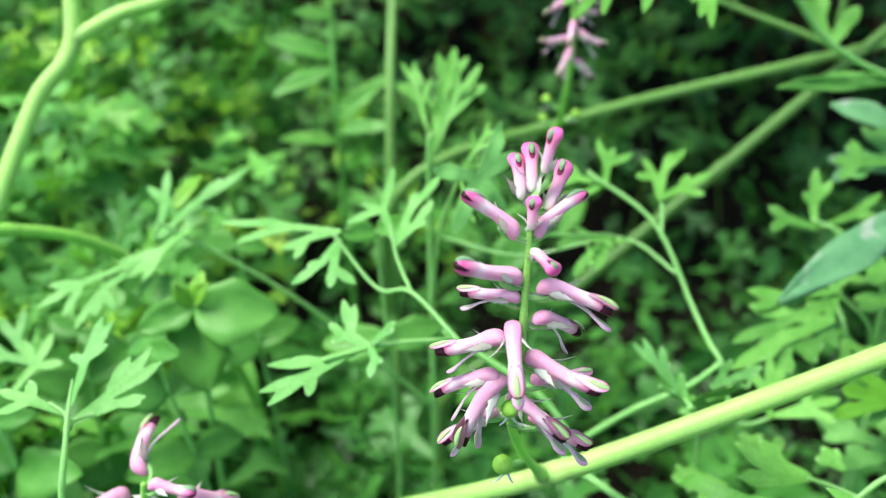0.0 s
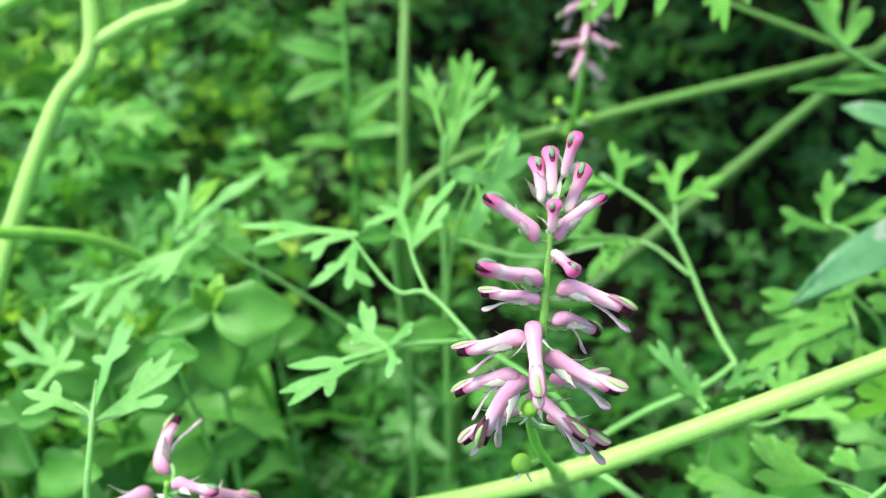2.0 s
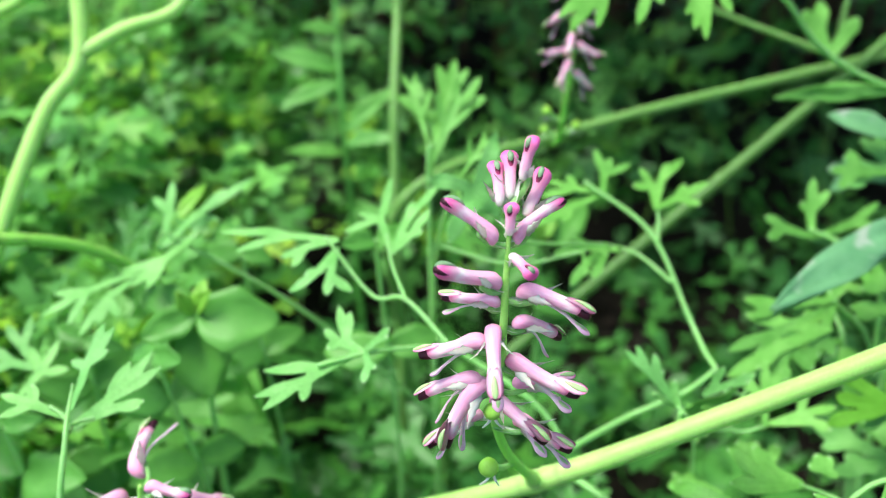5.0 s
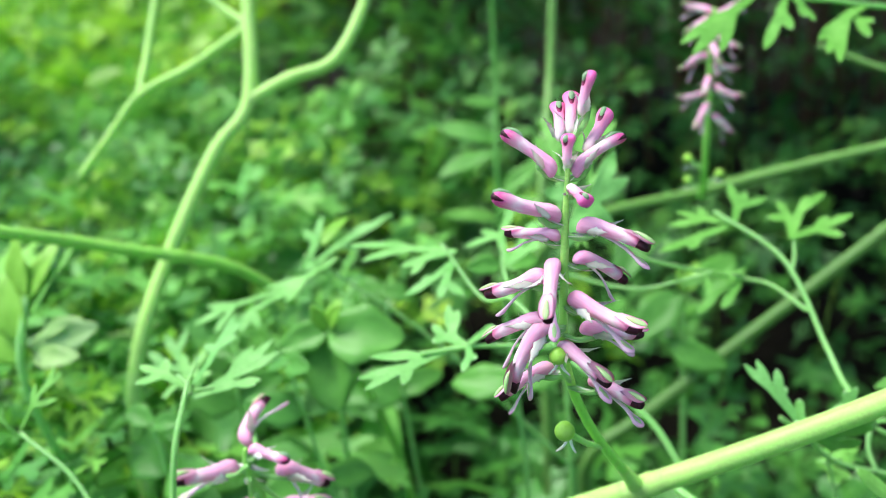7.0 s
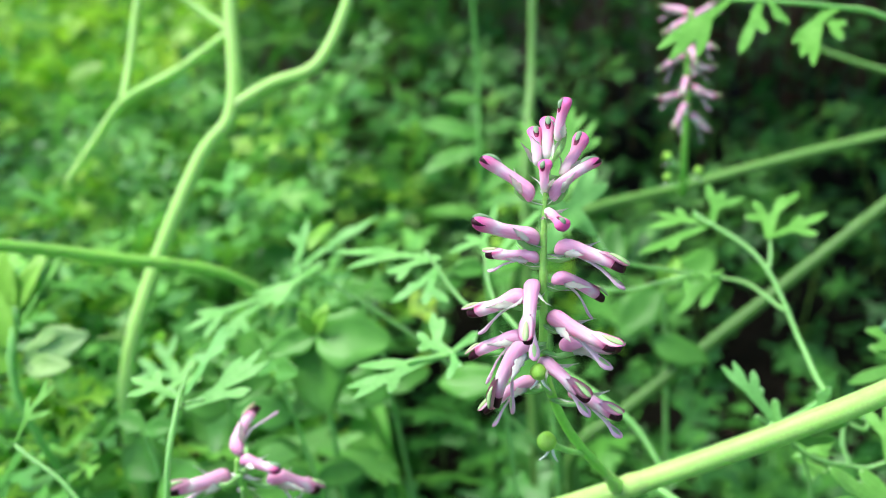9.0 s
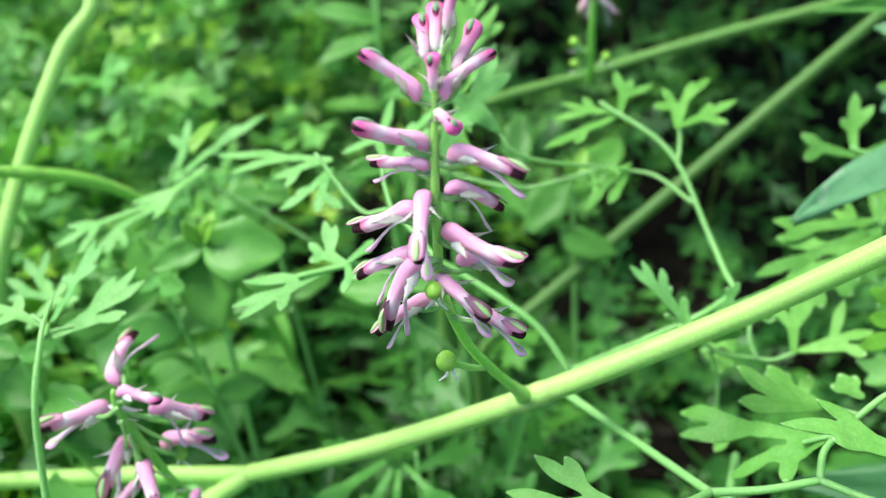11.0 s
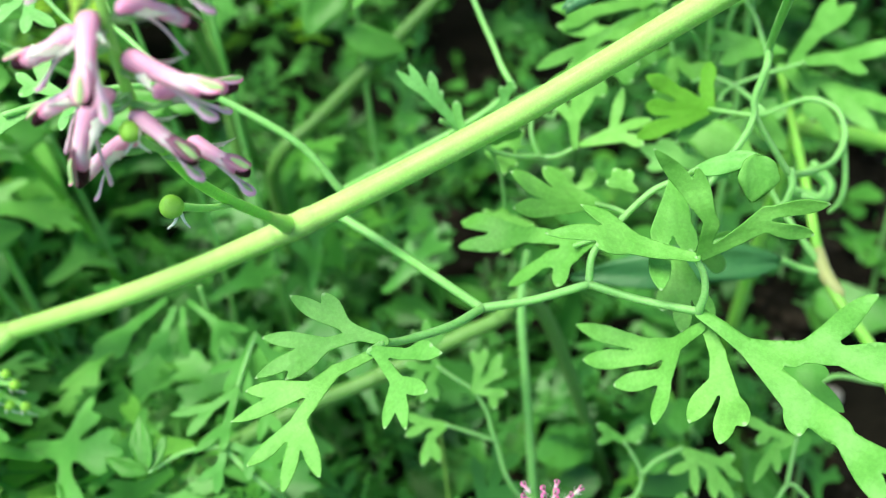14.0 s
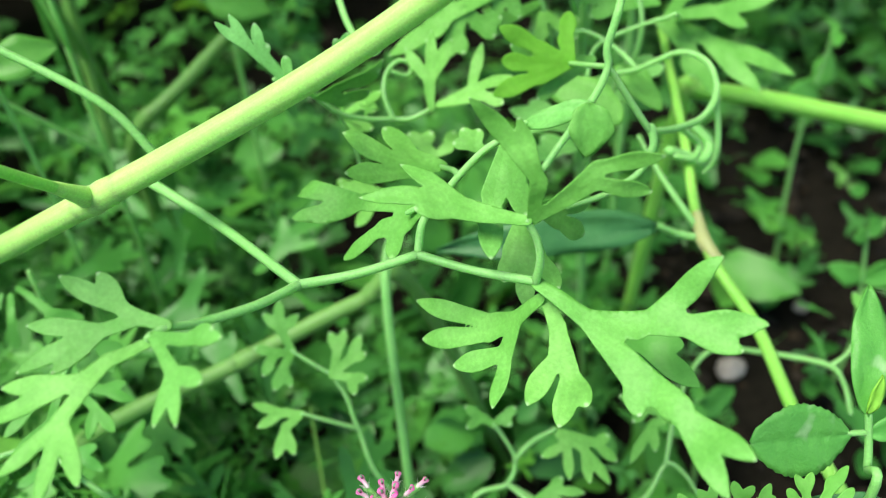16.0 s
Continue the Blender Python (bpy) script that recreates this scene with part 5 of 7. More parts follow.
leaflet(tall_leaf, (-10.1, 199.2, 174.0), (-5.3, 227.3, 202.6), 1, 0, 0.7)
leaflet(tall_leaf, (-9.4, 200.7, 176.5), (-1.3, 219.0, 195.4), 0, 0, 0.7)
leaflet(tall_leaf, (-10.4, 203.3, 181.4), (-16.8, 217.6, 195.7), 0, 0, 0.7)
leaflet(tall_leaf, (-0.0, 170.4, 186.4), (7.0, 180.1, 194.3), 0, 0, 0.7)
leaflet(tall_leaf, (0.6, 170.4, 186.4), (8.9, 172.3, 188.4), 0, 0, 0.7)
leaflet(tall_leaf, (-0.0, 170.1, 185.9), (2.3, 161.1, 177.7), 0, 0, 0.7)
leaflet(tall_leaf, (28.5, 169.9, 170.3), (35.5, 167.9, 171.6), 0, 0, 0.7)
leaflet(tall_leaf, (27.2, 169.8, 170.3), (28.8, 162.6, 167.4), 0, 0, 0.7)
cut_leaf(tall_leaf, (-70.5, 171.9, 166.5), (((-65.4, 183.3, 170.1), ((-53.2, 194.1, 175.1), (-59.9, 190.7, 173.6), (-59.1, 182.1, 169.1),)), ((-71.9, 182.8, 170.2), ((-77.5, 187.4, 172.9), (-73.6, 192.1, 175.3),)),), 1.16, material=MINT)
cut_leaf(tall_leaf, (-61.5, 173.7, 170.2), (((-66.5, 165.9, 167.7), ((-72.6, 158.4, 164.7), (-68.9, 157.7, 164.2), (-76.2, 161.6, 166.3),)),), 1.11, material=MINT)
cut_leaf(tall_leaf, (-71.5, 167.3, 164.6), (((-82.5, 158.3, 162.9), ((-91.3, 151.4, 160.4), (-90.4, 157.0, 162.7), (-84.4, 149.7, 159.3),)), ((-77.6, 157.1, 162.1), ((-81.0, 147.3, 158.2), (-77.8, 150.3, 159.2), (-73.9, 152.5, 159.9),)),), 1.11, material=MINT)
cut_leaf(tall_leaf, (-90.0, 144.0, 150.9), (((-95.6, 148.7, 153.2), ((-101.7, 153.8, 155.9), (-97.1, 156.5, 156.9),)), ((-96.0, 145.1, 151.7), ((-103.7, 148.4, 153.5), (-101.1, 143.7, 151.3),)),), 1.11, material=MINT)
cut_leaf(tall_leaf, (-91.8, 136.6, 148.3), (((-89.5, 143.0, 150.9), ((-88.0, 150.8, 154.3), (-83.9, 144.7, 151.4), (-94.3, 149.0, 153.8),)),), 1.11, material=MINT)
oval_leaf(tall_leaf, (-66.6, 176.5, 172.0), (-62.7, 184.2, 178.9), SUNNY_TIP, 0.32, 0, "leaflet")
stem("twig", tall_leaf, [(-69, 172, 171), (-70.5, 171.9, 166.5), (-61.5, 173.6, 170.0), (-71.2, 167.4, 164.8)], [0.5, 0.4], STALK, 6)

hang = thing("overhanging_weed", (260, 240, 0), "weed with arching stalk and drooping cut leaves", "plant")
hang_leaf = leaf(hang, [(260, 240, -2), (240, 236, 150), (110.3, 234.1, 186.4), (74.8, 224.7, 213.7), (59.0, 216.7, 219.7), (45.3, 211.7, 222.5), (35.4, 208.7, 224.0)], [1.0, 0.9, 0.7, 0.6, 0.5], label="arching leaf with drooping leaflets")
cut_leaf(hang_leaf, (100.7, 258.0, 188.4), (((97.6, 262.1, 194.3), ((93.0, 264.5, 199.4), (98.4, 268.4, 201.4),)), ((103.8, 260.5, 192.3), ((108.1, 262.9, 197.8),)),), 2.2)
cut_leaf(hang_leaf, (109.2, 222.8, 165.0), (((102.4, 223.0, 166.7), ((94.2, 222.9, 167.9), (98.7, 225.8, 170.3), (94.7, 219.2, 163.4),)),), 1.8, LEAF_BLUE)
cut_leaf(hang_leaf, (36.0, 208.8, 223.7), (((31.8, 202.9, 221.5), ((20.6, 190.7, 216.1), (23.4, 189.0, 213.9), (29.3, 191.6, 213.8), (25.0, 196.4, 218.9),)),), 1.3)
cut_leaf(hang_leaf, (43.1, 211.1, 223.0), (((41.8, 205.9, 220.3), ((38.4, 195.4, 213.6), (44.0, 201.9, 216.5),)),), 1.3)
cut_leaf(hang_leaf, (44.3, 211.8, 223.6), (((46.4, 208.5, 221.3), ((49.0, 205.2, 217.8), (47.0, 205.5, 218.8),)),), 1.2)
cut_leaf(hang_leaf, (60.9, 217.3, 219.5), (((56.3, 211.9, 217.8), ((53.9, 198.6, 208.7), (51.5, 200.6, 210.9), (49.9, 203.8, 213.8),)),), 1.3)
cut_leaf(hang_leaf, (57.2, 216.0, 219.6), (((58.7, 211.8, 216.8), ((60.6, 208.0, 213.2), (61.9, 212.7, 216.3),)),), 1.3)


def long_stem(name, label, pts, radii, material, branches=(), joints=()):
    p = thing(name, (pts[0][0], pts[0][1], 0), label, "weed")
    stem("stalk", p, pts, radii, material, 12, 0.03)
    for b, r in branches:
        stem("branch", p, b, r, material, 10, 0.03)
    for s in joints:
        a, b, d = (along(pts, s + k) for k in (-0.012, 0, 0.012))
        r = radii[min(int(s * len(radii)), len(radii) - 1)]
        stem("joint", p, [a, b, d], [r * 1.0, r * 1.18, r * 1.0], material, 10, 0.0, n=3)
    return p


def along(pts, s):
    line = spline(pts, 20)
    u = s * (len(line) - 1)
    k = min(int(u), len(line) - 2)
    return tuple(line[k].lerp(line[k + 1], u - k) / MM)


long_stem("forked_stem", "pale green forked weed stem with a bent branch", [(-112.0, 146.0, -2.0), (-112.0, 146.0, 60.0), (-112.0, 147.5, 125.0), (-111.0, 153.5, 150.0), (-107.1, 168.6, 171.8), (-99.8, 186.3, 194.5), (-92.6, 195.5, 206.1), (-96.3, 210.3, 231.7), (-98.8, 220.5, 249.5)], [2.3, 2.2, 2.2, 2.1, 2.1, 2.0, 2.0, 2.0], STEM,
          [([(-92.6, 195.5, 206.1), (-82.6, 200.8, 210.9), (-71.1, 206.3, 214.4), (-65.0, 215.1, 226.2), (-63.1, 222.1, 237.5)], [1.9, 1.8, 1.7, 1.6]),
           ([(-95.9, 206.8, 224.7), (-112.4, 203.1, 215.7), (-130.4, 200.7, 208.4), (-141.3, 197.2, 197.4), (-150.4, 192.4, 186.9)], [1.6, 1.5, 1.4, 1.2, 1.0]),
           ([(-131.6, 201.1, 207.7), (-132.6, 210.8, 219.6), (-133.4, 225.8, 242.8)], [1.3, 1.3, 1.2]),
           ([(-96.1, 206.9, 225.3), (-105.6, 209.1, 231.2), (-115.9, 210.5, 239.2)], [1.4, 1.3, 1.2])])
long_stem("leaning_stem", "green weed stem leaning across the thicket", [(-230.0, 40.0, -2), (-190.0, 80.0, 190), (-155.0, 105.0, 204), (-126.6, 131.5, 190.7), (-107.1, 152.2, 179.0), (-86.0, 171.0, 166.0), (-72.0, 186.0, 138.0), (-62.0, 200.0, 90.0), (-58.0, 206.0, -2.0)], [1.6, 1.5, 1.45, 1.4, 1.3, 1.2], STEM_GREEN, (), (0.55,))
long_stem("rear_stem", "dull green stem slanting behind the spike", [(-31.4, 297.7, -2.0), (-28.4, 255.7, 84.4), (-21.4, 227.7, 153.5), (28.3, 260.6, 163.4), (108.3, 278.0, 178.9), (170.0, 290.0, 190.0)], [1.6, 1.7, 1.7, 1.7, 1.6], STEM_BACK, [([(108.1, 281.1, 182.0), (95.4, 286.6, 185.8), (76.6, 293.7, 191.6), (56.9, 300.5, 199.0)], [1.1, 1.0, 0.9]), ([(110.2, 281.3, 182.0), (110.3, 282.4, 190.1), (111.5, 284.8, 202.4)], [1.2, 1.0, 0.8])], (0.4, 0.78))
long_stem("slanting_stem", "green stem slanting up from the soil, darkened for shade", [(-10.2, 215.5, -2.0), (-9.2, 212.5, 74.2), (-6.2, 209.5, 96.2), (7.4, 216.0, 106.2), (38.1, 230.6, 128.8), (73.3, 247.4, 154.7), (92.2, 256.5, 168.7), (137.2, 278.1, 202.0), (189.6, 303.4, 240.9)], [2.1, 2.0, 2.0, 1.9, 1.9], STEM_SHADED, (), (0.3, 0.62))
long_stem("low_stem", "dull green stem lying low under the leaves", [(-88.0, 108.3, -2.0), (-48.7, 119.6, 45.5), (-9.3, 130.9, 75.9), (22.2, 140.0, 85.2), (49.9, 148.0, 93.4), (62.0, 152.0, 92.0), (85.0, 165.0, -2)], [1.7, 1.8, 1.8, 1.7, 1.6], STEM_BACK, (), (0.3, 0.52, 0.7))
long_stem("thin_stem", "thin green stem rising from the soil", [(58.0, 110.0, -2), (57.7, 122.6, 60.1), (56.4, 142.0, 101.7), (58.6, 156.0, 106.9)], [1.1, 1.0, 0.9], STALK)
long_stem("grey_stem", "smooth pale stem lying over bare soil", [(122.0, 195.0, -2), (128.0, 194.0, 100.0), (134.1, 192.8, 108.7), (180.7, 187.2, 98.8), (240.0, 180.0, 88.0), (270.0, 176.0, -2)], [2.0, 2.0, 2.2, 2.2, 2.0], STEM_GREEN, (), (0.35, 0.6))
slim = long_stem("slender_weed", "thin straight green weed stalk", [(-45, 270, -2), (-52, 292, 145), (-59, 325, 190), (-62, 340, 230)], [1.15, 1.05, 0.95], LEAF_DEEP)
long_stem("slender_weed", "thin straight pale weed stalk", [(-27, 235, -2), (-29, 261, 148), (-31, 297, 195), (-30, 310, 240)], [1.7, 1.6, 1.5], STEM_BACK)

oval_leaf(slim, (-54.5, 305.9, 168.6), (-77.8, 301.2, 178.3), OVAL, 0.3, 0)
oval_leaf(slim, (-55.9, 315.8, 180.2), (-68.5, 308.7, 183.9), LEAF, 0.35, 0)
oval_leaf(slim, (-53.8, 302.5, 164.4), (-74.8, 290.7, 159.2), OVAL, 0.28, 10)
oval_leaf(slim, (-51.6, 291.9, 149.3), (-33.5, 297.9, 165.2), LEAF, 0.25, 0)
oval_leaf(slim, (-51.5, 289.9, 145.8), (-32.0, 285.2, 150.7), OVAL, 0.28, -10)
oval_leaf(slim, (-51.9, 288.4, 143.2), (-68.6, 277.6, 149.4), LEAF, 0.25, 0)

jointed = thing("jointed_weed", (150, 72, 0), "weed with a pale jointed stem and a tan node", "plant")
stem("stalk", jointed, [(150, 72, -2), (138.5, 87.0, 76.0), (128.7, 111.5, 94.8), (124.0, 124.3, 104.2), (117.7, 140.6, 111.2), (119.2, 165.1, 118.3), (120.1, 192.6, 127.7)], [1.4, 1.4, 1.3, 1.2, 1.1, 1.0, 0.9], STEM_GREEN, 10, 0.02)
stem("joint", jointed, [(119.2, 136.5, 110.0), (117.7, 140.6, 111.3), (117.6, 146.0, 113.0)], [1.25, 1.5, 1.15], NODE, 10, 0.0, "tan swollen joint")
stem("branch", jointed, [(117.7, 142.0, 111.5), (113.5, 150.0, 115.5), (110.5, 156.0, 119.0), (108.5, 160.0, 122.0)], [0.75, 0.6, 0.5], STALK, 8, 0.0)
stem("sheath", jointed, [(113.5, 155.5, 121.5), (117.0, 157.0, 119.0), (121.0, 157.0, 117.5), (123.0, 160.0, 119.0), (120.0, 163.0, 122.0)], [1.1, 1.2, 1.0], STALK, 8, 0.0)
stem("petiole", jointed, [(117.7, 141.0, 111.3), (113.2, 142.6, 111.5), (109.1, 142.5, 114.1)], [0.8, 0.7], STALK, 8)
oval_leaf(jointed, (109.1, 142.5, 114.1), (67.5, 139.3, 114.4), LEAF_TEAL, 0.2, 0, "leaf")

# broad spotted leaf on the right
dock = thing("broad_leaf_weed", (125, 225, 0), "weed with a bluish lance-shaped leaf flecked with white", "plant")
stem("stalk", dock, [(125, 225, -2), (122, 225, 130), (100.2, 180.9, 173.9), (109.4, 222.6, 178.0), (107.7, 227.8, 187.6)], [1.2, 1.0, 0.8, 0.7], STALK, 8)
oval_leaf(dock, (100.2, 180.9, 173.9), (64.9, 151.7, 168.4), LEAF_BLUE, 0.19, 15)
oval_leaf(dock, (107.7, 227.8, 187.6), (79.6, 220.8, 188.4), LEAF, 0.16, -20)
oval_leaf(dock, (109.4, 222.6, 178.0), (91.8, 221.9, 184.1), LEAF_BLUE, 0.4, 10)

# rounded leaves low on the right
low_round = thing("round_leaved_weed", (131, 92, 0), "low weed with glossy rounded leaves", "plant")
stem("stalk", low_round, [(131, 92, -2), (125.0, 83.3, 108.4), (125.8, 87.4, 115.4), (125.9, 90.2, 119.7), (125.6, 91.6, 122.6)], [0.8, 0.7, 0.6, 0.55], STALK, 8)
stem("petiole", low_round, [(125.9, 90.2, 119.7), (124.3, 90.3, 119.8), (122.5, 90.0, 120.2)], [0.5, 0.45], STALK, 6)
serrate_leaf(low_round, (123.1, 90.0, 120.2), (108.4, 87.1, 123.3), FLECKED, 0.66)
oval_leaf(low_round, (125.4, 91.3, 122.3), (129.1, 104.1, 135.4), FLECKED, 0.34, 0)
oval_leaf(low_round, (125.2, 91.3, 123.0), (127.3, 93.9, 127.8), SUNNY_TIP, 0.35, 10)
oval_leaf(low_round, (131.1, 82.0, 107.1), (119.1, 83.7, 111.5), LEAF_TEAL, 0.5, 0)
oval_leaf(low_round, (125.9, 90.1, 119.6), (133.6, 90.2, 121.3), FLECKED, 0.5, 0)

sprout = thing("leafy_sprout", (104.8, 77.8, 119.5), "low sprout with bright crinkled cut leaves", "plant")
sprout_leaf = leaf(sprout, [(111, 70, -2), (111, 72, 70), (104.0, 75.5, 115.6), (103.4, 78.2, 119.9)], [0.9, 0.8, 0.6], label="bright crinkled cut leaf")
stem("twig", sprout_leaf, [(104.0, 75.5, 115.6), (110.4, 77.7, 118.0), (113.6, 78.7, 119.2)], [0.6, 0.5], STALK, 6)
for base, forks in (
    ((102.6, 78.0, 119.6), (((97.2, 79.7, 121.3), ((93.1, 80.3, 123.2), (95.2, 80.9, 123.9),)), ((99.4, 79.4, 122.5), ((97.8, 80.4, 124.8), (100.0, 81.2, 125.7),)))),
    ((103.4, 78.2, 119.9), (((103.3, 79.7, 122.8), ((102.3, 81.1, 125.6), (104.9, 80.4, 125.0),)), ((105.9, 79.2, 122.3), ((107.1, 80.5, 125.2), (107.6, 79.0, 123.7),)))),
    ((104.8, 77.8, 119.5), (((108.1, 78.8, 120.6), ((109.7, 79.2, 122.4), (109.9, 78.2, 121.5),)), ((105.0, 77.9, 122.4), ((105.0, 78.5, 124.5),)))),
    ((113.6, 78.7, 119.2), (((112.7, 80.7, 121.1), ((111.4, 82.6, 123.1), (114.1, 82.6, 123.1),)), ((111.3, 79.6, 121.5), ((109.9, 80.8, 122.6),)))),
    ((113.7, 78.7, 119.2), (((115.7, 80.4, 121.0), ((117.0, 82.6, 121.8), (119.8, 84.0, 121.9),)), ((116.7, 79.4, 119.9), ((119.8, 81.3, 120.5), (119.0, 79.6, 120.1),)))),
):
    cut_leaf(sprout_leaf, base, forks, 0.72, CRINKLED)


def chickweed(at, top, pairs, seed, size=(16, 21), material=None):
    """A soft stem with opposite pairs of oval leaves and a tuft at its tip."""
    rng = random.Random(seed)
    p = thing("chickweed", (at[0], at[1], 0), "chickweed sprig with soft oval leaves in pairs", "plant", "chickweed sprigs in the thicket")
    pts = [(at[0], at[1], -2), tuple((a + b) / 2 + rng.uniform(-5, 5) for a, b in zip((*at, 0), top)), top]
    stem("stalk", p, pts, [0.8, 0.65, 0.5], STALK, 8)
    line = spline(pts, 10)
    for k in range(pairs):
        q = line[-1 - int(k * 8 / pairs)] / MM
        turn = rng.uniform(0, 6.28)
        for half in (0, math.pi):
            s = rng.uniform(*size) * (0.6 + 0.4 * min(k, 1))
            d = Vector((math.cos(turn + half), math.sin(turn + half), rng.uniform(-0.25, 0.55))).normalized()
            oval_leaf(p, tuple(q), tuple(q + d * s), material or OVAL, rng.uniform(0.58, 0.72), rng.uniform(-15, 15))
    return p


for n, (at, top, pairs) in enumerate((((-70, 172), (-66.0, 150.0, 152.0), 3), ((-90, 165), (-88.0, 160.0, 148.0), 3), ((-60, 205), (-62.0, 200.0, 150.0), 2), ((-25, 175), (-20.0, 176.0, 168.0), 2), ((-100, 140), (-98.0, 138.0, 140.0), 3), ((183, 223), (179, 226, 102), 2), ((185, 180), (181, 184, 66), 2), ((135, 149), (131, 153, 41), 2))):
    chickweed(at, top, pairs, 20 + n, (13, 18) if n < 5 else (10, 13), OVAL if n < 5 else LEAF_DEEP)
# a larger sprig whose rounded leaves show behind the spike
sprig = thing("chickweed", (-66, 170, 0), "chickweed sprig with broad rounded leaves", "plant", "chickweed sprigs in the thicket")
stem("stalk", sprig, [(-66, 170, -2), (-64, 168, 90), (-58.9, 159.6, 157.1)], [1.0, 0.9, 0.7], STALK, 8)
oval_leaf(sprig, (-58.9, 159.6, 157.1), (-40.4, 159.8, 156.5), OVAL, 0.78, 0)
oval_leaf(sprig, (-58.9, 159.6, 157.1), (-57.2, 152.5, 138.2), OVAL, 0.72, 0)
oval_leaf(sprig, (-58.9, 159.6, 157.1), (-75.3, 162.4, 160.7), OVAL, 0.5, 10)
oval_leaf(sprig, (-58.9, 159.6, 157.1), (-70.2, 152.5, 154.6), OVAL, 0.55, -10)
for dx, dy in ((3, -3), (-3, -2), (1, 4)):
    oval_leaf(sprig, (-58.9, 159.6, 157.1), tuple(a + b for a, b in zip((-58.9, 159.6, 157.1), (dx, dy, 6.5))), SUNNY_TIP, 0.5, 0)

# sprig with broad pointed leaves behind the spike
broad = thing("chickweed", (18, 237, 0), "chickweed sprig with broad pointed yellow-green leaves", "plant", "chickweed sprigs in the thicket")
stem("stalk", broad, [(18, 237, -2), (18, 235, 70), (18.3, 233.7, 137.2)], [1.0, 0.8, 0.6], STALK, 8)
oval_leaf(broad, (16.9, 232.0, 138.9), (6.6, 220.0, 128.9), OVAL, 0.62, 0)
oval_leaf(broad, (23.9, 232.6, 137.5), (32.3, 245.3, 147.2), OVAL, 0.58, 0)
oval_leaf(broad, (15.2, 224.2, 127.0), (31.3, 220.1, 122.6), OVAL, 0.5, 10)
oval_leaf(broad, (3.1, 233.5, 142.2), (3.4, 246.5, 155.3), OVAL, 0.5, 0)
oval_leaf(broad, (19.5, 232.8, 139.3), (21.7, 237.3, 147.6), SUNNY_TIP, 0.5, 0)
oval_leaf(broad, (18.9, 232.7, 139.4), (17.2, 233.0, 146.2), SUNNY_TIP, 0.5, 20)

# young sprig with upright yellow-green leaves
young = thing("young_weed", (-129, 146, 0), "young weed with upright yellow-green pointed leaves", "plant")
stem("stalk", young, [(-129, 146, -2), (-129, 145, 90), (-128.0, 132.7, 149.6), (-128.7, 140.0, 170.1)], [1.3, 1.2, 1.0, 0.9], STALK, 8)
oval_leaf(young, (-128.9, 140.2, 170.8), (-133.1, 143.9, 184.9), SUNNY_TIP, 0.36, 0)
oval_leaf(young, (-128.1, 140.2, 170.1), (-124.1, 146.8, 184.0), SUNNY_TIP, 0.34, 10)
oval_leaf(young, (-127.8, 138.9, 166.2), (-121.5, 147.3, 182.9), LEAF, 0.26, -10)
oval_leaf(young, (-128.5, 134.9, 156.1), (-138.4, 135.5, 167.2), SUNNY_TIP, 0.6, 0)
oval_leaf(young, (-129.2, 136.5, 161.3), (-135.4, 140.2, 177.2), SUNNY_TIP, 0.5, 0)
oval_leaf(young, (-126.8, 136.0, 157.5), (-110.4, 140.0, 164.4), PALE_LEAF, 0.5, 15)
oval_leaf(young, (-124.7, 138.0, 160.8), (-116.3, 140.0, 167.0), PALE_LEAF, 0.45, -15)
oval_leaf(young, (-126.3, 136.0, 156.9), (-112.0, 135.0, 158.6), PALE_LEAF, 0.4, 0)

# pebble and litter on the bare soil
def pebble(at, size, seed):
    bm = bmesh.new()
    bmesh.ops.create_icosphere(bm, subdivisions=3, radius=1.0)
    for v in bm.verts:
        v.co += v.co.normalized() * noise.noise(v.co * 1.3 + Vector((seed, 0, 0))) * 0.3
        v.co = Vector((v.co.x * size[0], v.co.y * size[1], v.co.z * size[2])) * MM
    ob = part("pebble", bm, PEBBLE, None, frame_of=Matrix.Translation(V(at)))
    return tagged(ob, "small pale stone lying on the soil", "stone", "stones on the soil")


pebble((158, 190, 5), (4.6, 3.6, 3.4), 1)
pebble((190, 215, 3), (2.4, 2.2, 1.8), 2)
pebble((150, 215, 3), (2.2, 2.0, 1.7), 3)


def soil_crumbs(count, seed):
    """Loose crumbs of soil and bits of dead leaf on the bare ground."""
    rng = random.Random(seed)
    ball = bmesh.new()
    bmesh.ops.create_icosphere(ball, subdivisions=2, radius=1.0)
    unit = np.array([v.co[:] for v in ball.verts])
    tri = [tuple(v.index for v in f.verts) for f in ball.faces]
    ball.free()
    vs, fs, n = [], [], 0
    for _ in range(count):
        x, y = rng.uniform(0.02, 0.34), rng.uniform(0.06, 0.42)
        r = rng.choice((1.0, 1.4, 2.0, 3.2)) * rng.uniform(0.7, 1.3) * 0.001
        lump = 1 + 0.28 * np.sin(unit @ np.array([rng.uniform(-4, 4) for _ in range(9)]).reshape(3, 3)).sum(1) / 1.7
        vs.append(unit * lump[:, None] * np.array((1, rng.uniform(0.7, 1), rng.uniform(0.5, 0.8))) * r + np.array((x, y, 0.001 + r * 0.3)))
        fs += [tuple(i + n for i in f) for f in tri]
        n += len(unit)
    me = bpy.data.meshes.new("soil_crumbs")
    me.from_pydata(np.concatenate(vs).tolist(), [], fs)
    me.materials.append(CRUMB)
    return tagged(new("soil_crumbs", me), "loose dark crumbs of soil on the ground", "soil", kind="stuff")


soil_crumbs(2600, 51)


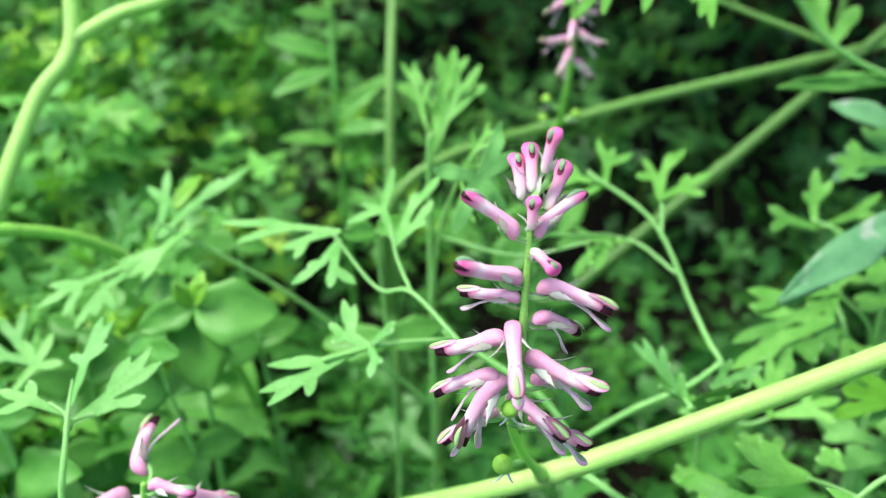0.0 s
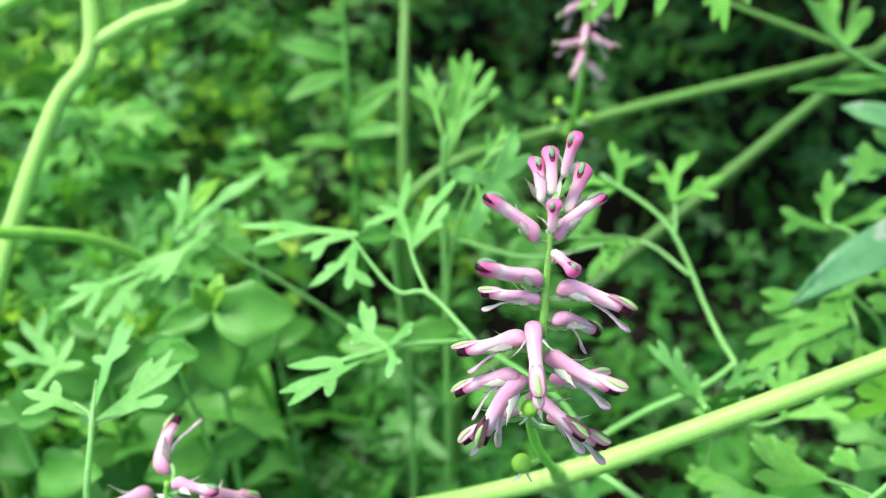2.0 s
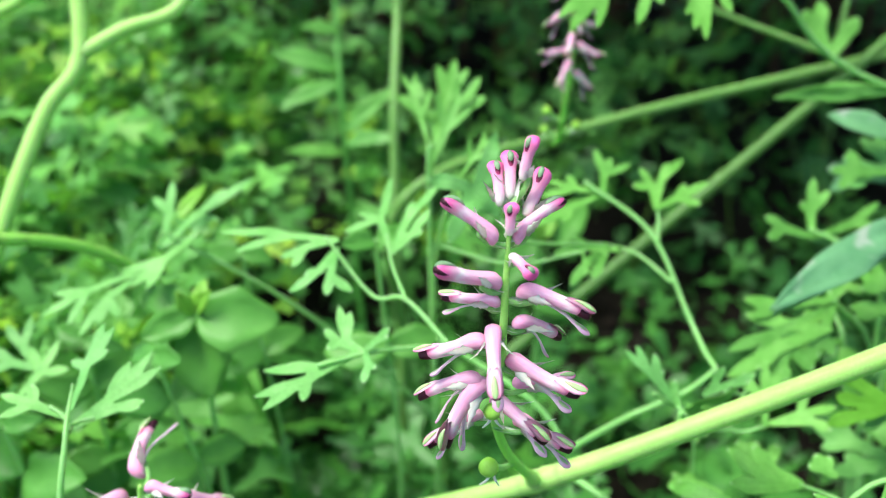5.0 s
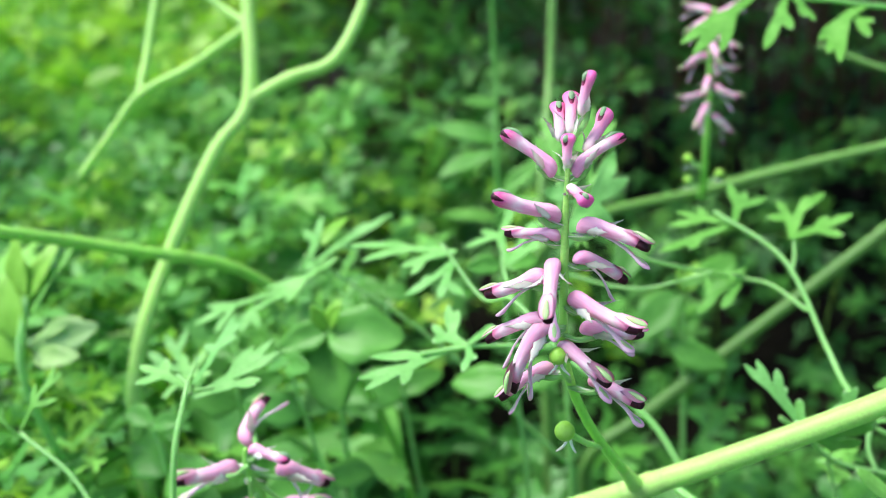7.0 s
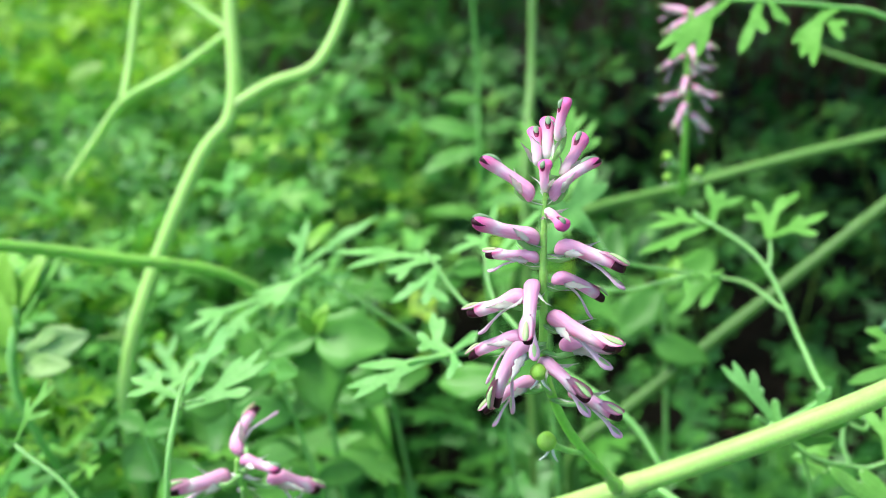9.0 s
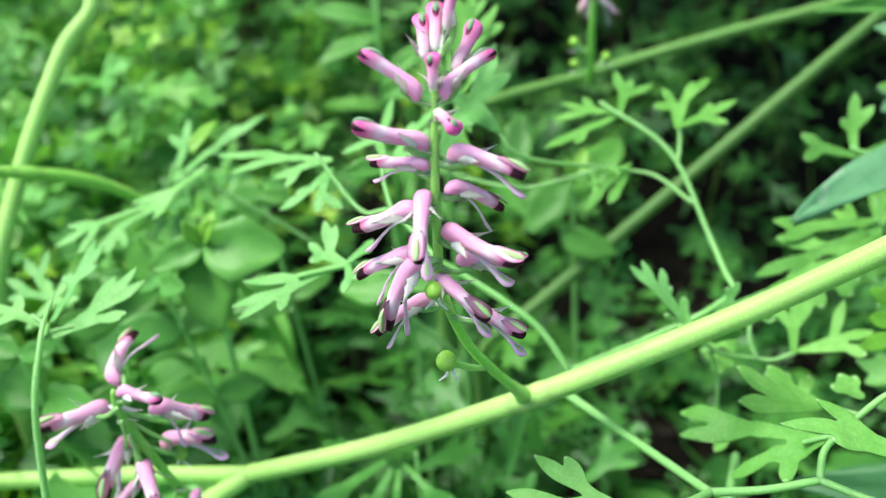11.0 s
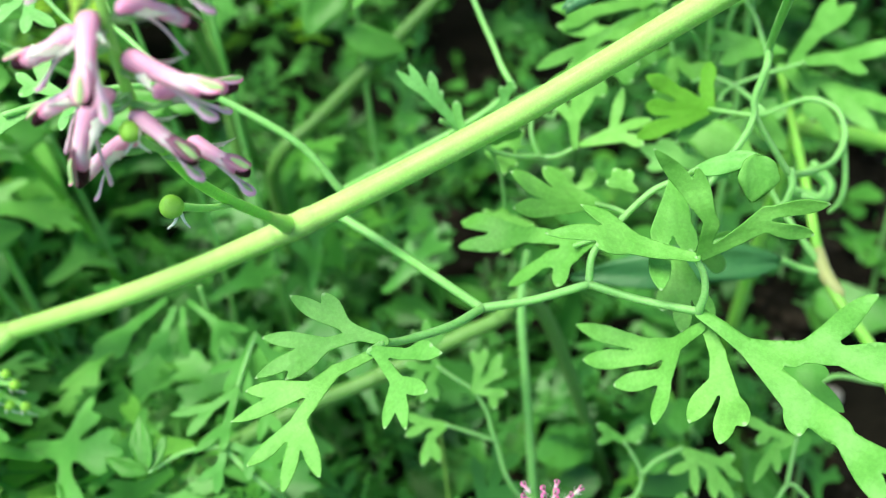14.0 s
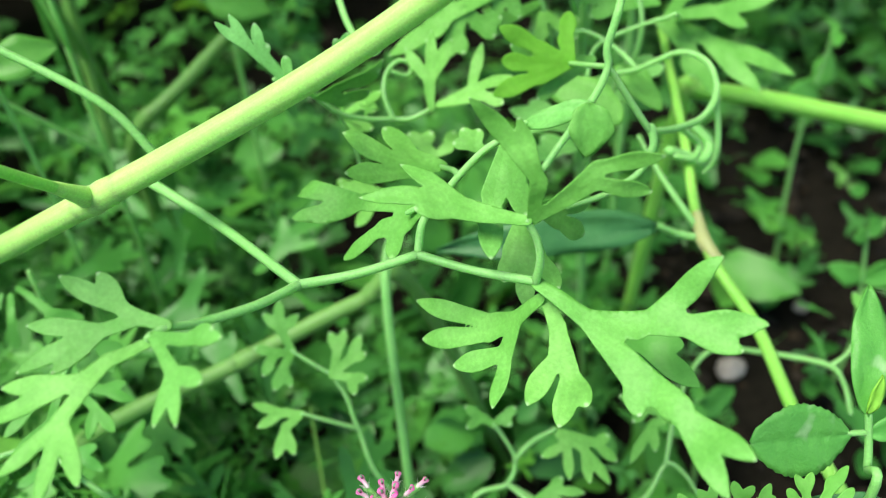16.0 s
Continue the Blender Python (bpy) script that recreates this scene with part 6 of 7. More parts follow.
# more leaflets of the bushy weed round the bluish leaf
stem("twig", bush, [(104, 188, 90), (110.4, 174.8, 132.8), (109.4, 181.1, 144.5), (105.6, 182.9, 150.8)], [0.6, 0.5, 0.4], STALK, 6)
cut_leaf(bush, (105.6, 182.9, 150.8), (((99.0, 183.3, 155.6), ((91.5, 183.2, 158.3), (96.3, 188.5, 159.6), (92.0, 179.5, 156.8))), ((103.4, 187.7, 155.8), ((102.9, 193.7, 158.8), (105.8, 194.6, 159.5))), ((107.3, 188.7, 154.9), ((111.2, 193.9, 157.7), (109.8, 195.5, 158.4))),), 1.5)
cut_leaf(bush, (104.8, 181.7, 151.0), (((95.6, 177.6, 152.0), ((88.7, 175.6, 153.8), (89.5, 173.5, 152.6))),), 1.5)
stem("twig", bush, [(104, 188, 90), (93.1, 182.6, 135.8), (90.8, 190.1, 144.4), (90.0, 196.3, 151.0)], [0.6, 0.5, 0.4], STALK, 6)
cut_leaf(bush, (90.5, 189.2, 144.9), (((84.8, 188.6, 148.3), ((80.0, 189.8, 150.6), (83.0, 193.3, 151.4))), ((86.3, 185.2, 145.2), ((80.1, 180.7, 145.2), (81.6, 183.5, 147.0))),), 1.4)
cut_leaf(bush, (90.3, 191.6, 146.4), (((93.8, 194.1, 149.1), ((97.8, 192.7, 148.3), (95.7, 198.5, 151.3))), ((90.2, 196.9, 150.0), ((89.4, 201.0, 152.2), (92.9, 201.6, 152.5))),), 1.4)
cut_leaf(bush, (91.6, 183.9, 139.4), (((85.3, 179.4, 139.4), ((76.3, 174.8, 139.8), (79.4, 177.9, 141.7), (80.8, 174.4, 138.5))),), 1.5)
cut_leaf(bush, (92.0, 183.0, 138.2), (((95.2, 179.4, 136.2), ((97.9, 175.5, 135.7), (99.2, 179.5, 137.4))), ((91.3, 177.6, 136.1), ((88.2, 173.5, 134.5),)),), 1.5)
cut_leaf(tangle, (101.1, 161.8, 122.3), (((92.6, 165.3, 122.8), ((84.1, 169.6, 124.1), (85.2, 164.6, 122.0), (88.9, 171.3, 124.5))), ((93.8, 158.8, 121.9), ((85.7, 156.1, 121.8), (89.7, 161.1, 122.7))),), 2.2, MINT)
cut_leaf(tangle, (102.9, 172.6, 127.6), (((107.8, 168.1, 126.0), ((111.6, 165.0, 125.7), (111.3, 169.1, 127.0))), ((109.8, 172.9, 128.1), ((115.7, 173.7, 129.0), (114.2, 177.1, 129.6))),), 1.9, MINT)
cut_leaf(tangle, (53.8, 154.0, 121.9), (((51.1, 151.1, 121.8), ((48.0, 148.7, 122.1), (49.7, 152.4, 123.0))), ((54.8, 149.3, 121.4), ((53.6, 145.7, 120.5), (56.8, 146.2, 121.1))),), 1.2)
cut_leaf(tangle, (50.8, 160.9, 131.7), (((55.2, 162.1, 133.0), ((58.5, 165.0, 133.3), (57.2, 160.8, 131.8))), ((53.4, 157.9, 131.6), ((56.5, 156.2, 131.3), (53.8, 154.1, 130.5))),), 1.2)
stem("twig", tangle, [(103.7, 163.1, 135.1), (103.2, 163.2, 128.5), (101.1, 161.8, 122.3)], [0.4, 0.35], STALK, 6)
stem("twig", tangle, [(103.7, 163.1, 135.1), (104.3, 168.0, 132.0), (102.9, 172.6, 127.6)], [0.4, 0.35], STALK, 6)
stem("twig", tangle, [(51.2, 150.4, 139.6), (53.2, 153.0, 130.5), (53.8, 154.0, 121.9)], [0.4, 0.35], STALK, 6)
stem("twig", tangle, [(51.2, 150.4, 139.6), (52.4, 156.0, 134.5), (50.8, 160.9, 131.7)], [0.4, 0.35], STALK, 6)


# pale leaf between the spike and the rear stem
stem("twig", rise, [(34.4, 187.9, 162.1), (14.8, 163.4, 175.6), (8.8, 162.1, 182.5)], [0.5, 0.4], STALK, 7)
cut_leaf(rise, (8.8, 162.1, 182.5), (((4.6, 162.6, 188.2), ((8.4, 172.4, 196.9), (11.6, 167.6, 191.9))), ((2.4, 160.7, 189.4), ((-4.7, 159.0, 191.5),)), ((2.5, 159.2, 186.6), ((-0.2, 151.3, 181.3), (5.3, 156.7, 185.9))),), 1.55, MINT)
stem("twig", hang_leaf, [(110.3, 234.1, 186.4), (120.1, 226.5, 168.8), (112.5, 221.1, 168.6)], [0.6, 0.45], STALK, 6)
cut_leaf(hang_leaf, (112.5, 221.1, 168.6), (((103.6, 218.7, 169.9), ((93.1, 215.4, 169.9), (96.4, 219.5, 172.6), (96.4, 212.3, 167.9))), ((106.8, 222.6, 172.1), ((102.4, 226.4, 175.6), (107.9, 228.1, 175.6))),), 2.0, MINT)



# ---- flower spikes ----
def loft(rows, sides=14, fat=1.4):
    """A closed body along x from rows of (x, z, half width, half height) in mm."""
    bm = bmesh.new()
    rows = [(x, z * fat, ry * fat, rz * fat) for x, z, ry, rz in rows]
    rings = []
    for x, z, ry, rz in rows:
        rings.append([bm.verts.new(Vector((x, math.cos(2 * math.pi * s / sides) * ry, z + math.sin(2 * math.pi * s / sides) * rz)) * MM) for s in range(sides)])
    for a, b in zip(rings, rings[1:]):
        for s in range(sides):
            bm.faces.new((a[s], b[s], b[(s + 1) % sides], a[(s + 1) % sides]))
    bm.faces.new(rings[0])
    bm.faces.new(rings[-1][::-1])
    return bm


def sheet(rows, curl, fat=1.4):
    """A petal blade from rows of (x, z, half width); curl bends its edges down."""
    bm = bmesh.new()
    cols = (-1, -0.6, 0, 0.6, 1)
    grid = [[bm.verts.new(Vector((x, c * w * fat, fat * (z - curl * c * c * w))) * MM) for c in cols] for x, z, w in rows]
    for a, b in zip(grid, grid[1:]):
        for i in range(4):
            bm.faces.new((a[i], b[i], b[i + 1], a[i + 1]))
    return bm


def ready(name, bm, material, thick=0.0):
    me = bpy.data.meshes.new(name)
    if thick:
        bmesh.ops.solidify(bm, geom=bm.faces[:], thickness=thick * MM)
    bm.normal_update()
    bm.to_mesh(me)
    bm.free()
    me.materials.append(material)
    me.polygons.foreach_set("use_smooth", [True] * len(me.polygons))
    return me


TUBE = [(-2.85, -0.45, 0.2, 0.25), (-2.65, -0.38, 0.7, 0.75), (-2.2, -0.2, 1.02, 1.1), (-1.4, 0.02, 1.14, 1.25), (-0.4, 0.12, 1.08, 1.2), (0.8, 0.1, 0.98, 1.08), (2.2, 0.0, 0.9, 1.0), (3.8, -0.08, 0.88, 1.0), (5.0, -0.12, 0.92, 1.02), (5.9, -0.16, 0.92, 1.0), (6.6, -0.22, 0.88, 0.95), (7.0, -0.25, 0.74, 0.8), (7.2, -0.25, 0.4, 0.45)]
BUD = [(-1.9, 0, 0.25, 0.25), (-1.6, 0, 0.6, 0.6), (-0.8, 0, 0.86, 0.86), (0.4, 0, 0.98, 0.95), (2.0, 0, 0.98, 0.95), (3.8, 0, 0.98, 0.9), (5.2, 0, 1.2, 0.95), (6.3, 0, 1.55, 1.05), (7.2, 0, 1.62, 1.1), (7.9, 0, 1.35, 1.0), (8.4, 0, 0.85, 0.7), (8.55, 0, 0.25, 0.25)]
CLOSED = TUBE[:8] + [(5.2, -0.05, 0.95, 1.05), (6.2, 0.0, 1.1, 1.15), (7.2, 0.02, 1.22, 1.2), (8.0, 0.04, 1.12, 1.1), (8.6, 0.06, 0.8, 0.8), (8.9, 0.06, 0.3, 0.3)]


def arched(bm, bend, seed):
    """Bows a floret's piece along its length and makes it a little uneven."""
    for v in bm.verts:
        c = v.co / MM
        n = noise.noise_vector(c * 0.45 + Vector((seed * 7.0, 0, 0))) * 0.16
        v.co = (c + Vector((0, n.y + bend * 0.4 * math.sin(seed) * (c.x - 1) ** 2, n.z + bend * (c.x - 1) ** 2))) * MM
    return bm


def floret_set(bend, seed):
    """The meshes of one shape of floret, by name."""
    rows = {
        "tube": ("corolla", loft(TUBE, 16, 1.08), COROLLA, 0), "bud": ("bud", loft(BUD, 16, 1.08), BUDSKIN, 0),
        "tip": ("dark_tip", loft([(6.2, -0.5, 0.5, 0.45), (6.8, -0.48, 0.74, 0.72), (7.5, -0.46, 0.78, 0.76), (8.1, -0.44, 0.74, 0.72), (8.5, -0.42, 0.66, 0.62), (8.62, -0.42, 0.48, 0.44), (8.3, -0.42, 0.25, 0.22)], 16, 1.08), MAROON, 0),
        "hood": ("hood", sheet([(4.4, 0.84, 0.35), (5.2, 0.92, 0.68), (6.1, 0.9, 0.9), (7.0, 0.8, 1.04), (7.9, 0.7, 1.1), (8.6, 0.64, 0.94), (9.05, 0.6, 0.6), (9.25, 0.58, 0.15)], 0.12, 1.08), WING, 0.16),
        "keel": ("keel", loft([(5.9, 0.96, 0.06, 0.06), (6.5, 1.0, 0.24, 0.16), (7.1, 0.93, 0.34, 0.24), (7.9, 0.79, 0.42, 0.28), (8.6, 0.68, 0.4, 0.25), (9.1, 0.6, 0.22, 0.14), (9.25, 0.58, 0.06, 0.05)], 10, 1.08), KEEL, 0),
        "eye": ("dark_tip", loft([(5.6, -0.1, 0.5, 0.06), (6.4, -0.12, 1.05, 0.16), (7.2, -0.12, 1.26, 0.36), (7.9, -0.1, 1.24, 0.6), (8.5, -0.02, 0.98, 0.66), (8.85, 0.04, 0.6, 0.45), (8.98, 0.05, 0.2, 0.15)], 14, 1.08), MAROON, 0),
        "rim": ("keel", loft([(5.4, 0.95, 0.1, 0.1), (6.1, 1.08, 0.42, 0.26), (7.0, 1.12, 0.62, 0.36), (7.9, 1.0, 0.6, 0.38), (8.6, 0.72, 0.42, 0.3), (8.95, 0.5, 0.12, 0.1)], 10, 1.08), KEEL_BUD, 0),
        "knob": ("keel", loft([(5.7, 0.86, 0.12, 0.12), (6.3, 1.0, 0.4, 0.26), (7.1, 1.06, 0.54, 0.34), (7.8, 0.98, 0.48, 0.33), (8.35, 0.72, 0.14, 0.12)], 10, 1.08), KEEL_BUD, 0),
        "knob2": ("keel", loft([(5.7, -0.86, 0.12, 0.12), (6.3, -1.0, 0.4, 0.26), (7.1, -1.06, 0.54, 0.34), (7.8, -0.98, 0.48, 0.33), (8.35, -0.72, 0.14, 0.12)], 10, 1.08), KEEL_BUD, 0),
        "slit": ("dark_tip", loft([(4.3, 0.72, 0.12, 0.08), (5.0, 0.82, 0.36, 0.14), (5.7, 0.88, 0.56, 0.18), (6.4, 0.93, 0.6, 0.2), (7.2, 0.93, 0.5, 0.18), (7.8, 0.85, 0.2, 0.1)], 12, 1.08), MAROON, 0),
        "slit2": ("dark_tip", loft([(4.3, -0.72, 0.12, 0.08), (5.0, -0.82, 0.36, 0.14), (5.7, -0.88, 0.56, 0.18), (6.4, -0.93, 0.6, 0.2), (7.2, -0.93, 0.5, 0.18), (7.8, -0.85, 0.2, 0.1)], 12, 1.08), MAROON, 0),
        "whisker": ("lower_petal", loft([(0.2, -0.85, 0.34, 0.26), (1.4, -1.15, 0.32, 0.24), (3.0, -1.75, 0.3, 0.22), (4.6, -2.6, 0.33, 0.22), (5.9, -3.5, 0.48, 0.28), (6.8, -4.1, 0.78, 0.34), (7.5, -4.45, 0.74, 0.32), (8.0, -4.6, 0.4, 0.22), (8.2, -4.65, 0.1, 0.08)], 10, 1.08), WHISKER, 0),
        "spoon": ("spoon_rib", loft([(5.6, -3.15, 0.1, 0.06), (6.3, -3.55, 0.3, 0.12), (7.1, -4.02, 0.36, 0.14), (7.8, -4.38, 0.2, 0.1), (8.0, -4.48, 0.05, 0.05)], 8, 1.08), KEEL, 0),
        "closed": ("corolla", loft(CLOSED, 16, 1.08), COROLLA, 0),
    }
    return {k: ready(nm, arched(bm, bend, seed), mat, th) for k, (nm, bm, mat, th) in rows.items()}


FLORET_SETS = [floret_set(bend, n) for n, bend in enumerate((-0.028, 0.004, 0.016, -0.014, -0.02))]
M_SEPAL = ready("sepal", sheet([(-0.7, 0, 0.1), (-0.3, 0.1, 0.42), (0.3, 0.2, 0.34), (0.6, 0.24, 0.46), (1.0, 0.3, 0.26), (1.4, 0.4, 0.34), (1.9, 0.55, 0.16), (2.9, 0.95, 0.02)], 0.4), SEPAL, 0.08)
M_BRACT = ready("bract", sheet([(0.0, 0, 0.25), (0.6, 0.1, 0.42), (1.3, 0.25, 0.34), (2.0, 0.5, 0.2), (2.8, 0.95, 0.02)], -0.5), SEPAL, 0.08)
SIDE_L = Matrix.Translation((0, 0.0011, -0.0004)) @ Matrix.Rotation(radians(-62), 4, "X") @ Matrix.Rotation(radians(-14), 4, "Y") @ Matrix.Scale(1.3, 4)
SIDE_R = Matrix.Translation((0, -0.0011, -0.0004)) @ Matrix.Rotation(radians(62), 4, "X") @ Matrix.Rotation(radians(-14), 4, "Y") @ Matrix.Scale(1.3, 4)


def child(name, me, parent, m=None, label=""):
    ob = new(name, me)
    ob.parent = parent
    ob.matrix_basis = m or Matrix()
    return tagged(ob, label) if label else ob


def floret(spike, kind, foot, az, el, gap, seed, scale=0.84, beside=None, up=(0, 0, 1), place=None, fat=1.0):
    """One floret on its short green stalk. foot: where the stalk leaves the axis; az, el: where its mouth points."""
    rng = random.Random(seed)
    a, e = radians(az), radians(el)
    x = Vector((math.cos(e) * math.cos(a), math.cos(e) * math.sin(a), math.sin(e)))
    y = Vector(up).cross(x).normalized()
    z = x.cross(y)
    k = scale * rng.uniform(0.95, 1.05) * (0.74 if kind == "bud" else 1.0)
    tail = (1.8 if kind == "bud" else 2.7) * k
    at = V(foot) + x * (tail + gap) * MM + (beside * MM if beside else Vector())
    if place:
        at = V(place)
    rot = Matrix((x, y, z)).transposed().to_4x4() @ Matrix.Rotation(radians(rng.uniform(-14, 14)), 4, "X")
    m = Matrix.Translation(at) @ rot @ Matrix.Diagonal((k, k * fat, k * fat, 1))
    form = rng.choice(FLORET_SETS)
    f = new("floret", form["bud" if kind == "bud" else "tube" if kind == "open" else "closed"])
    f.parent = spike
    f.matrix_basis = Matrix.Translation(-spike.location) @ m
    if kind == "bud":
        child("keel", form["knob"], f, label="grey-green knob")
        child("keel", form["knob2"], f, label="grey-green knob")
        child("dark_tip", form["slit"], f, label="dark maroon groove")
        child("dark_tip", form["slit2"], f, label="dark maroon groove")
    else:
        child("dark_tip", form["tip"] if kind == "open" else form["eye"], f, label="dark maroon mouth")
        child("keel", form["keel"] if kind == "open" else form["rim"], f, label="green keel")
        if kind == "open":
            child("hood", form["hood"], f, label="rose-edged upper petal tip")
            swing = Matrix.Rotation(radians(rng.uniform(-9, 7)), 4, "Y")
            child("lower_petal", form["whisker"], f, swing, "thin spoon-tipped lower petal")
            child("spoon_rib", form["spoon"], f, swing, "green rib on the petal's tip")
    child("sepal", M_SEPAL, f, SIDE_L, "small toothed whitish sepal")
    child("sepal", M_SEPAL, f, SIDE_R, "small toothed whitish sepal")
    under = m @ (Vector((0.2, 0, -1.2)) * MM)
    start = V(foot) - Vector(up) * 1.2 * MM
    mid = (start + under) / 2 - z * 0.7 * MM
    bm = tube(bmesh.new(), spline([tuple(v / MM) for v in (start, mid, under)], 5), [0.42, 0.36, 0.5], 8, 0.0, at)
    pd = part("pedicel", bm, STALK, spike, frame_of=Matrix.Translation(at))
    pd.parent, pd.matrix_basis = f, m.inverted() @ Matrix.Translation(at)
    out = (under - start).normalized()
    across = Vector(up).cross(out).normalized()
    bract = new("bract", M_BRACT)
    bract.parent = f
    bract.matrix_basis = m.inverted() @ Matrix.Translation(start - Vector(up) * 0.4 * MM) @ Matrix((out, across, out.cross(across))).transposed().to_4x4() @ Matrix.Rotation(radians(rng.uniform(5, 30)), 4, "Y") @ Matrix.Scale(1.3, 4)
    tagged(bract, "tiny pointed whitish bract")
    return f


def fruit(spike, foot, at, r):
    """A round green nutlet on its stalk with withered sepals below."""
    bm = bmesh.new()
    bmesh.ops.create_uvsphere(bm, u_segments=18, v_segments=12, radius=r * MM)
    for v in bm.verts:
        v.co.z *= 0.94
        if v.co.z > r * MM * 0.75:
            v.co.z += 0.00012
    b = part("fruit", bm, BERRY, spike, "round green nutlet", Matrix.Translation(V(at)))
    o = V(at)
    d = (V(foot) - o).normalized()
    bm = tube(bmesh.new(), spline([foot, tuple((V(foot) * 0.5 + o * 0.5) / MM - Vector((0, 0, 0.5))), tuple((o + d * r * 0.9 * MM) / MM)], 4), [0.4, 0.55], 8)
    part("fruit_stalk", bm, STALK, spike)
    for turn in (-25, 30):
        bm = tube(bmesh.new(), spline([tuple((o + d * r * MM) / MM), (at[0] + d.x * r + turn * 0.02, at[1], at[2] - r * 1.5), (at[0] + turn * 0.05, at[1] - 0.3, at[2] - r * 2.1)], 4), [0.3, 0.12], 6)
        part("withered_sepal", bm, SEPAL, spike)
    return b


AXIS = [(17.9, 120.3, 148.6), (13.2, 101.8, 171.7), (11.6, 94.2, 186.2), (12.8, 89.8, 197.1), (13.3, 91.3, 208.9), (13.9, 95.2, 220.9)]
spike = thing("flower_spike", AXIS[0], "pink fumitory flower spike with maroon-tipped tubular florets", "flower", "fumitory flower spikes")
part("axis", tube(bmesh.new(), spline(AXIS, 10)[:46], [0.85, 0.78, 0.7, 0.65, 0.6, 0.5, 0.3], 10, 0.03), PEDUNCLE, spike, "green ribbed flower stalk")
flare = [tuple(p / MM) for p in spline(AXIS, 10)[:4]]
part("collar", tube(bmesh.new(), [Vector(p) * MM for p in flare], [1.8, 1.4, 1.08, 0.9], 12), STEM, spike, "swollen pale foot of the flower stalk")
# kind, height along the axis, compass and rise of the mouth, and size and place or where the spur lies beside the axis
BUDS = [
    ("bud", 0.96, 32, 78, 0.72, (15.2, 95.5, 221.1)),
    ("bud", 0.95, 93, 57, 0.84, (13.6, 95.5, 218.8)),
    ("bud", 0.94, 100, 50, 0.75, (12.3, 94.8, 218.1)),
    ("bud", 0.93, 62, 34, 0.91, (15.9, 95.7, 216.3)),
    ("bud", 0.90, 80, 85, 0.55, (13.7, 91.7, 215.2)),
    ("bud", 0.86, -49, -9, 0.57, (14.3, 90.7, 211.9)),
]
FLORETS = [
    ("open_up", 0.88, 180, 43, 0.72, -1.3, -0.7, 0.0),
    ("open_up", 0.88, 34, 35, 0.72, 0.5, -0.1, -0.2),
    ("closed", 0.79, -154, 22, 0.84, -0.6, 0.0, -0.1),
    ("open", 0.75, 173, 0, 0.66, -0.6, -0.3, -0.0),
    ("open", 0.77, -14, -7, 0.84, 1.5, 0.7, 0.0),
    ("open", 0.71, 33, -29, 0.74, 1.5, -0.0, -0.2),
    ("open", 0.66, 170, -26, 0.84, -2.2, -0.7, 0.5),
    ("open", 0.70, -85, -24, 0.94, -1.4, -0.1, -0.3),
    ("open", 0.55, 176, -18, 0.84, -2.3, -0.6, 0.2),
    ("open", 0.54, -153, -53, 0.95, -2.1, -0.8, 0.5),
    ("open", 0.39, -159, -24, 0.80, -1.8, -0.3, -0.1),
    ("open", 0.61, -22, -18, 0.92, 0.7, 0.2, -0.0),
    ("open", 0.52, 31, -20, 0.84, 2.4, 0.8, -0.4),
    ("open", 0.46, -41, -8, 0.84, -0.3, -0.6, 0.2),
    ("open", 0.34, -38, -2, 0.84, 2.8, 1.1, -0.1),
]
for i, (kind, s, az, el, size, place) in enumerate(BUDS):
    floret(spike, kind, along(AXIS, s), az, el, 0, i, size, place=place, fat=1.12 if size > 0.6 else 1.45)
for i, (kind, s, az, el, size, *beside) in enumerate(FLORETS):
    floret(spike, kind, along(AXIS, s), az, el, 0, 6 + i, size, Vector(beside))
fruit(spike, along(AXIS, 0.13), (10.9, 95.0, 174.3), 1.5)
fruit(spike, along(AXIS, 0.33), (11.7, 89.5, 189.1), 1.2)

AXIS2 = [(-56.0, 128.5, 107.0), (-46.0, 116.0, 119.0), (-44.8, 106.8, 133.6), (-46.0, 102.0, 149.0), (-46.8, 99.8, 158.0), (-46.3, 99.3, 162.5)]
spike_b = thing("flower_spike", AXIS2[0], "half-faded pink fumitory spike with few florets and green fruits", "flower", "fumitory flower spikes")
part("axis", tube(bmesh.new(), spline(AXIS2, 8), [0.95, 0.9, 0.85, 0.8, 0.7, 0.5], 10, 0.03), PEDUNCLE, spike_b, "green flower stalk")
for i, (kind, s, az, el, size, *beside) in enumerate((
    ("open", 0.970, 99, 31, 0.90, -2.4, 3.2, -0.5),
    ("closed", 0.985, 0, -16, 0.66, 1.3, -0.5, 1.2),
    ("open", 0.920, -137, 4, 1.00, -5.9, 5.5, -6.1),
    ("open", 0.900, 45, -38, 1.00, 5.4, 1.4, -1.7),
    ("open", 0.820, -7, 24, 1.00, 1.0, 7.0, -12.9),
    ("open", 0.800, -102, -25, 1.00, -5.1, 6.9, -11.1),
    ("open", 0.700, -52, -26, 0.95, -0.4, 0.8, -8.0),
    ("closed", 0.660, -121, -16, 0.66, -2.6, 1.1, -11.6),
    ("closed", 0.450, -103, -63, 0.66, 5.9, -2.6, 1.2),
)):
    floret(spike_b, kind, along(AXIS2, s), az, el, 0, 40 + i, size, Vector(beside), (-0.9, 0, 0.45) if i == 0 else (0, 0, 1), fat=1.22)
fruit(spike_b, along(AXIS2, 0.6), (-42.8, 106.7, 143.0), 1.15)
fruit(spike_b, along(AXIS2, 0.08), (-41.9, 116.5, 111.1), 1.0)
fruit(spike_b, along(AXIS2, 0.05), (-43.5, 121.9, 113.9), 0.9)
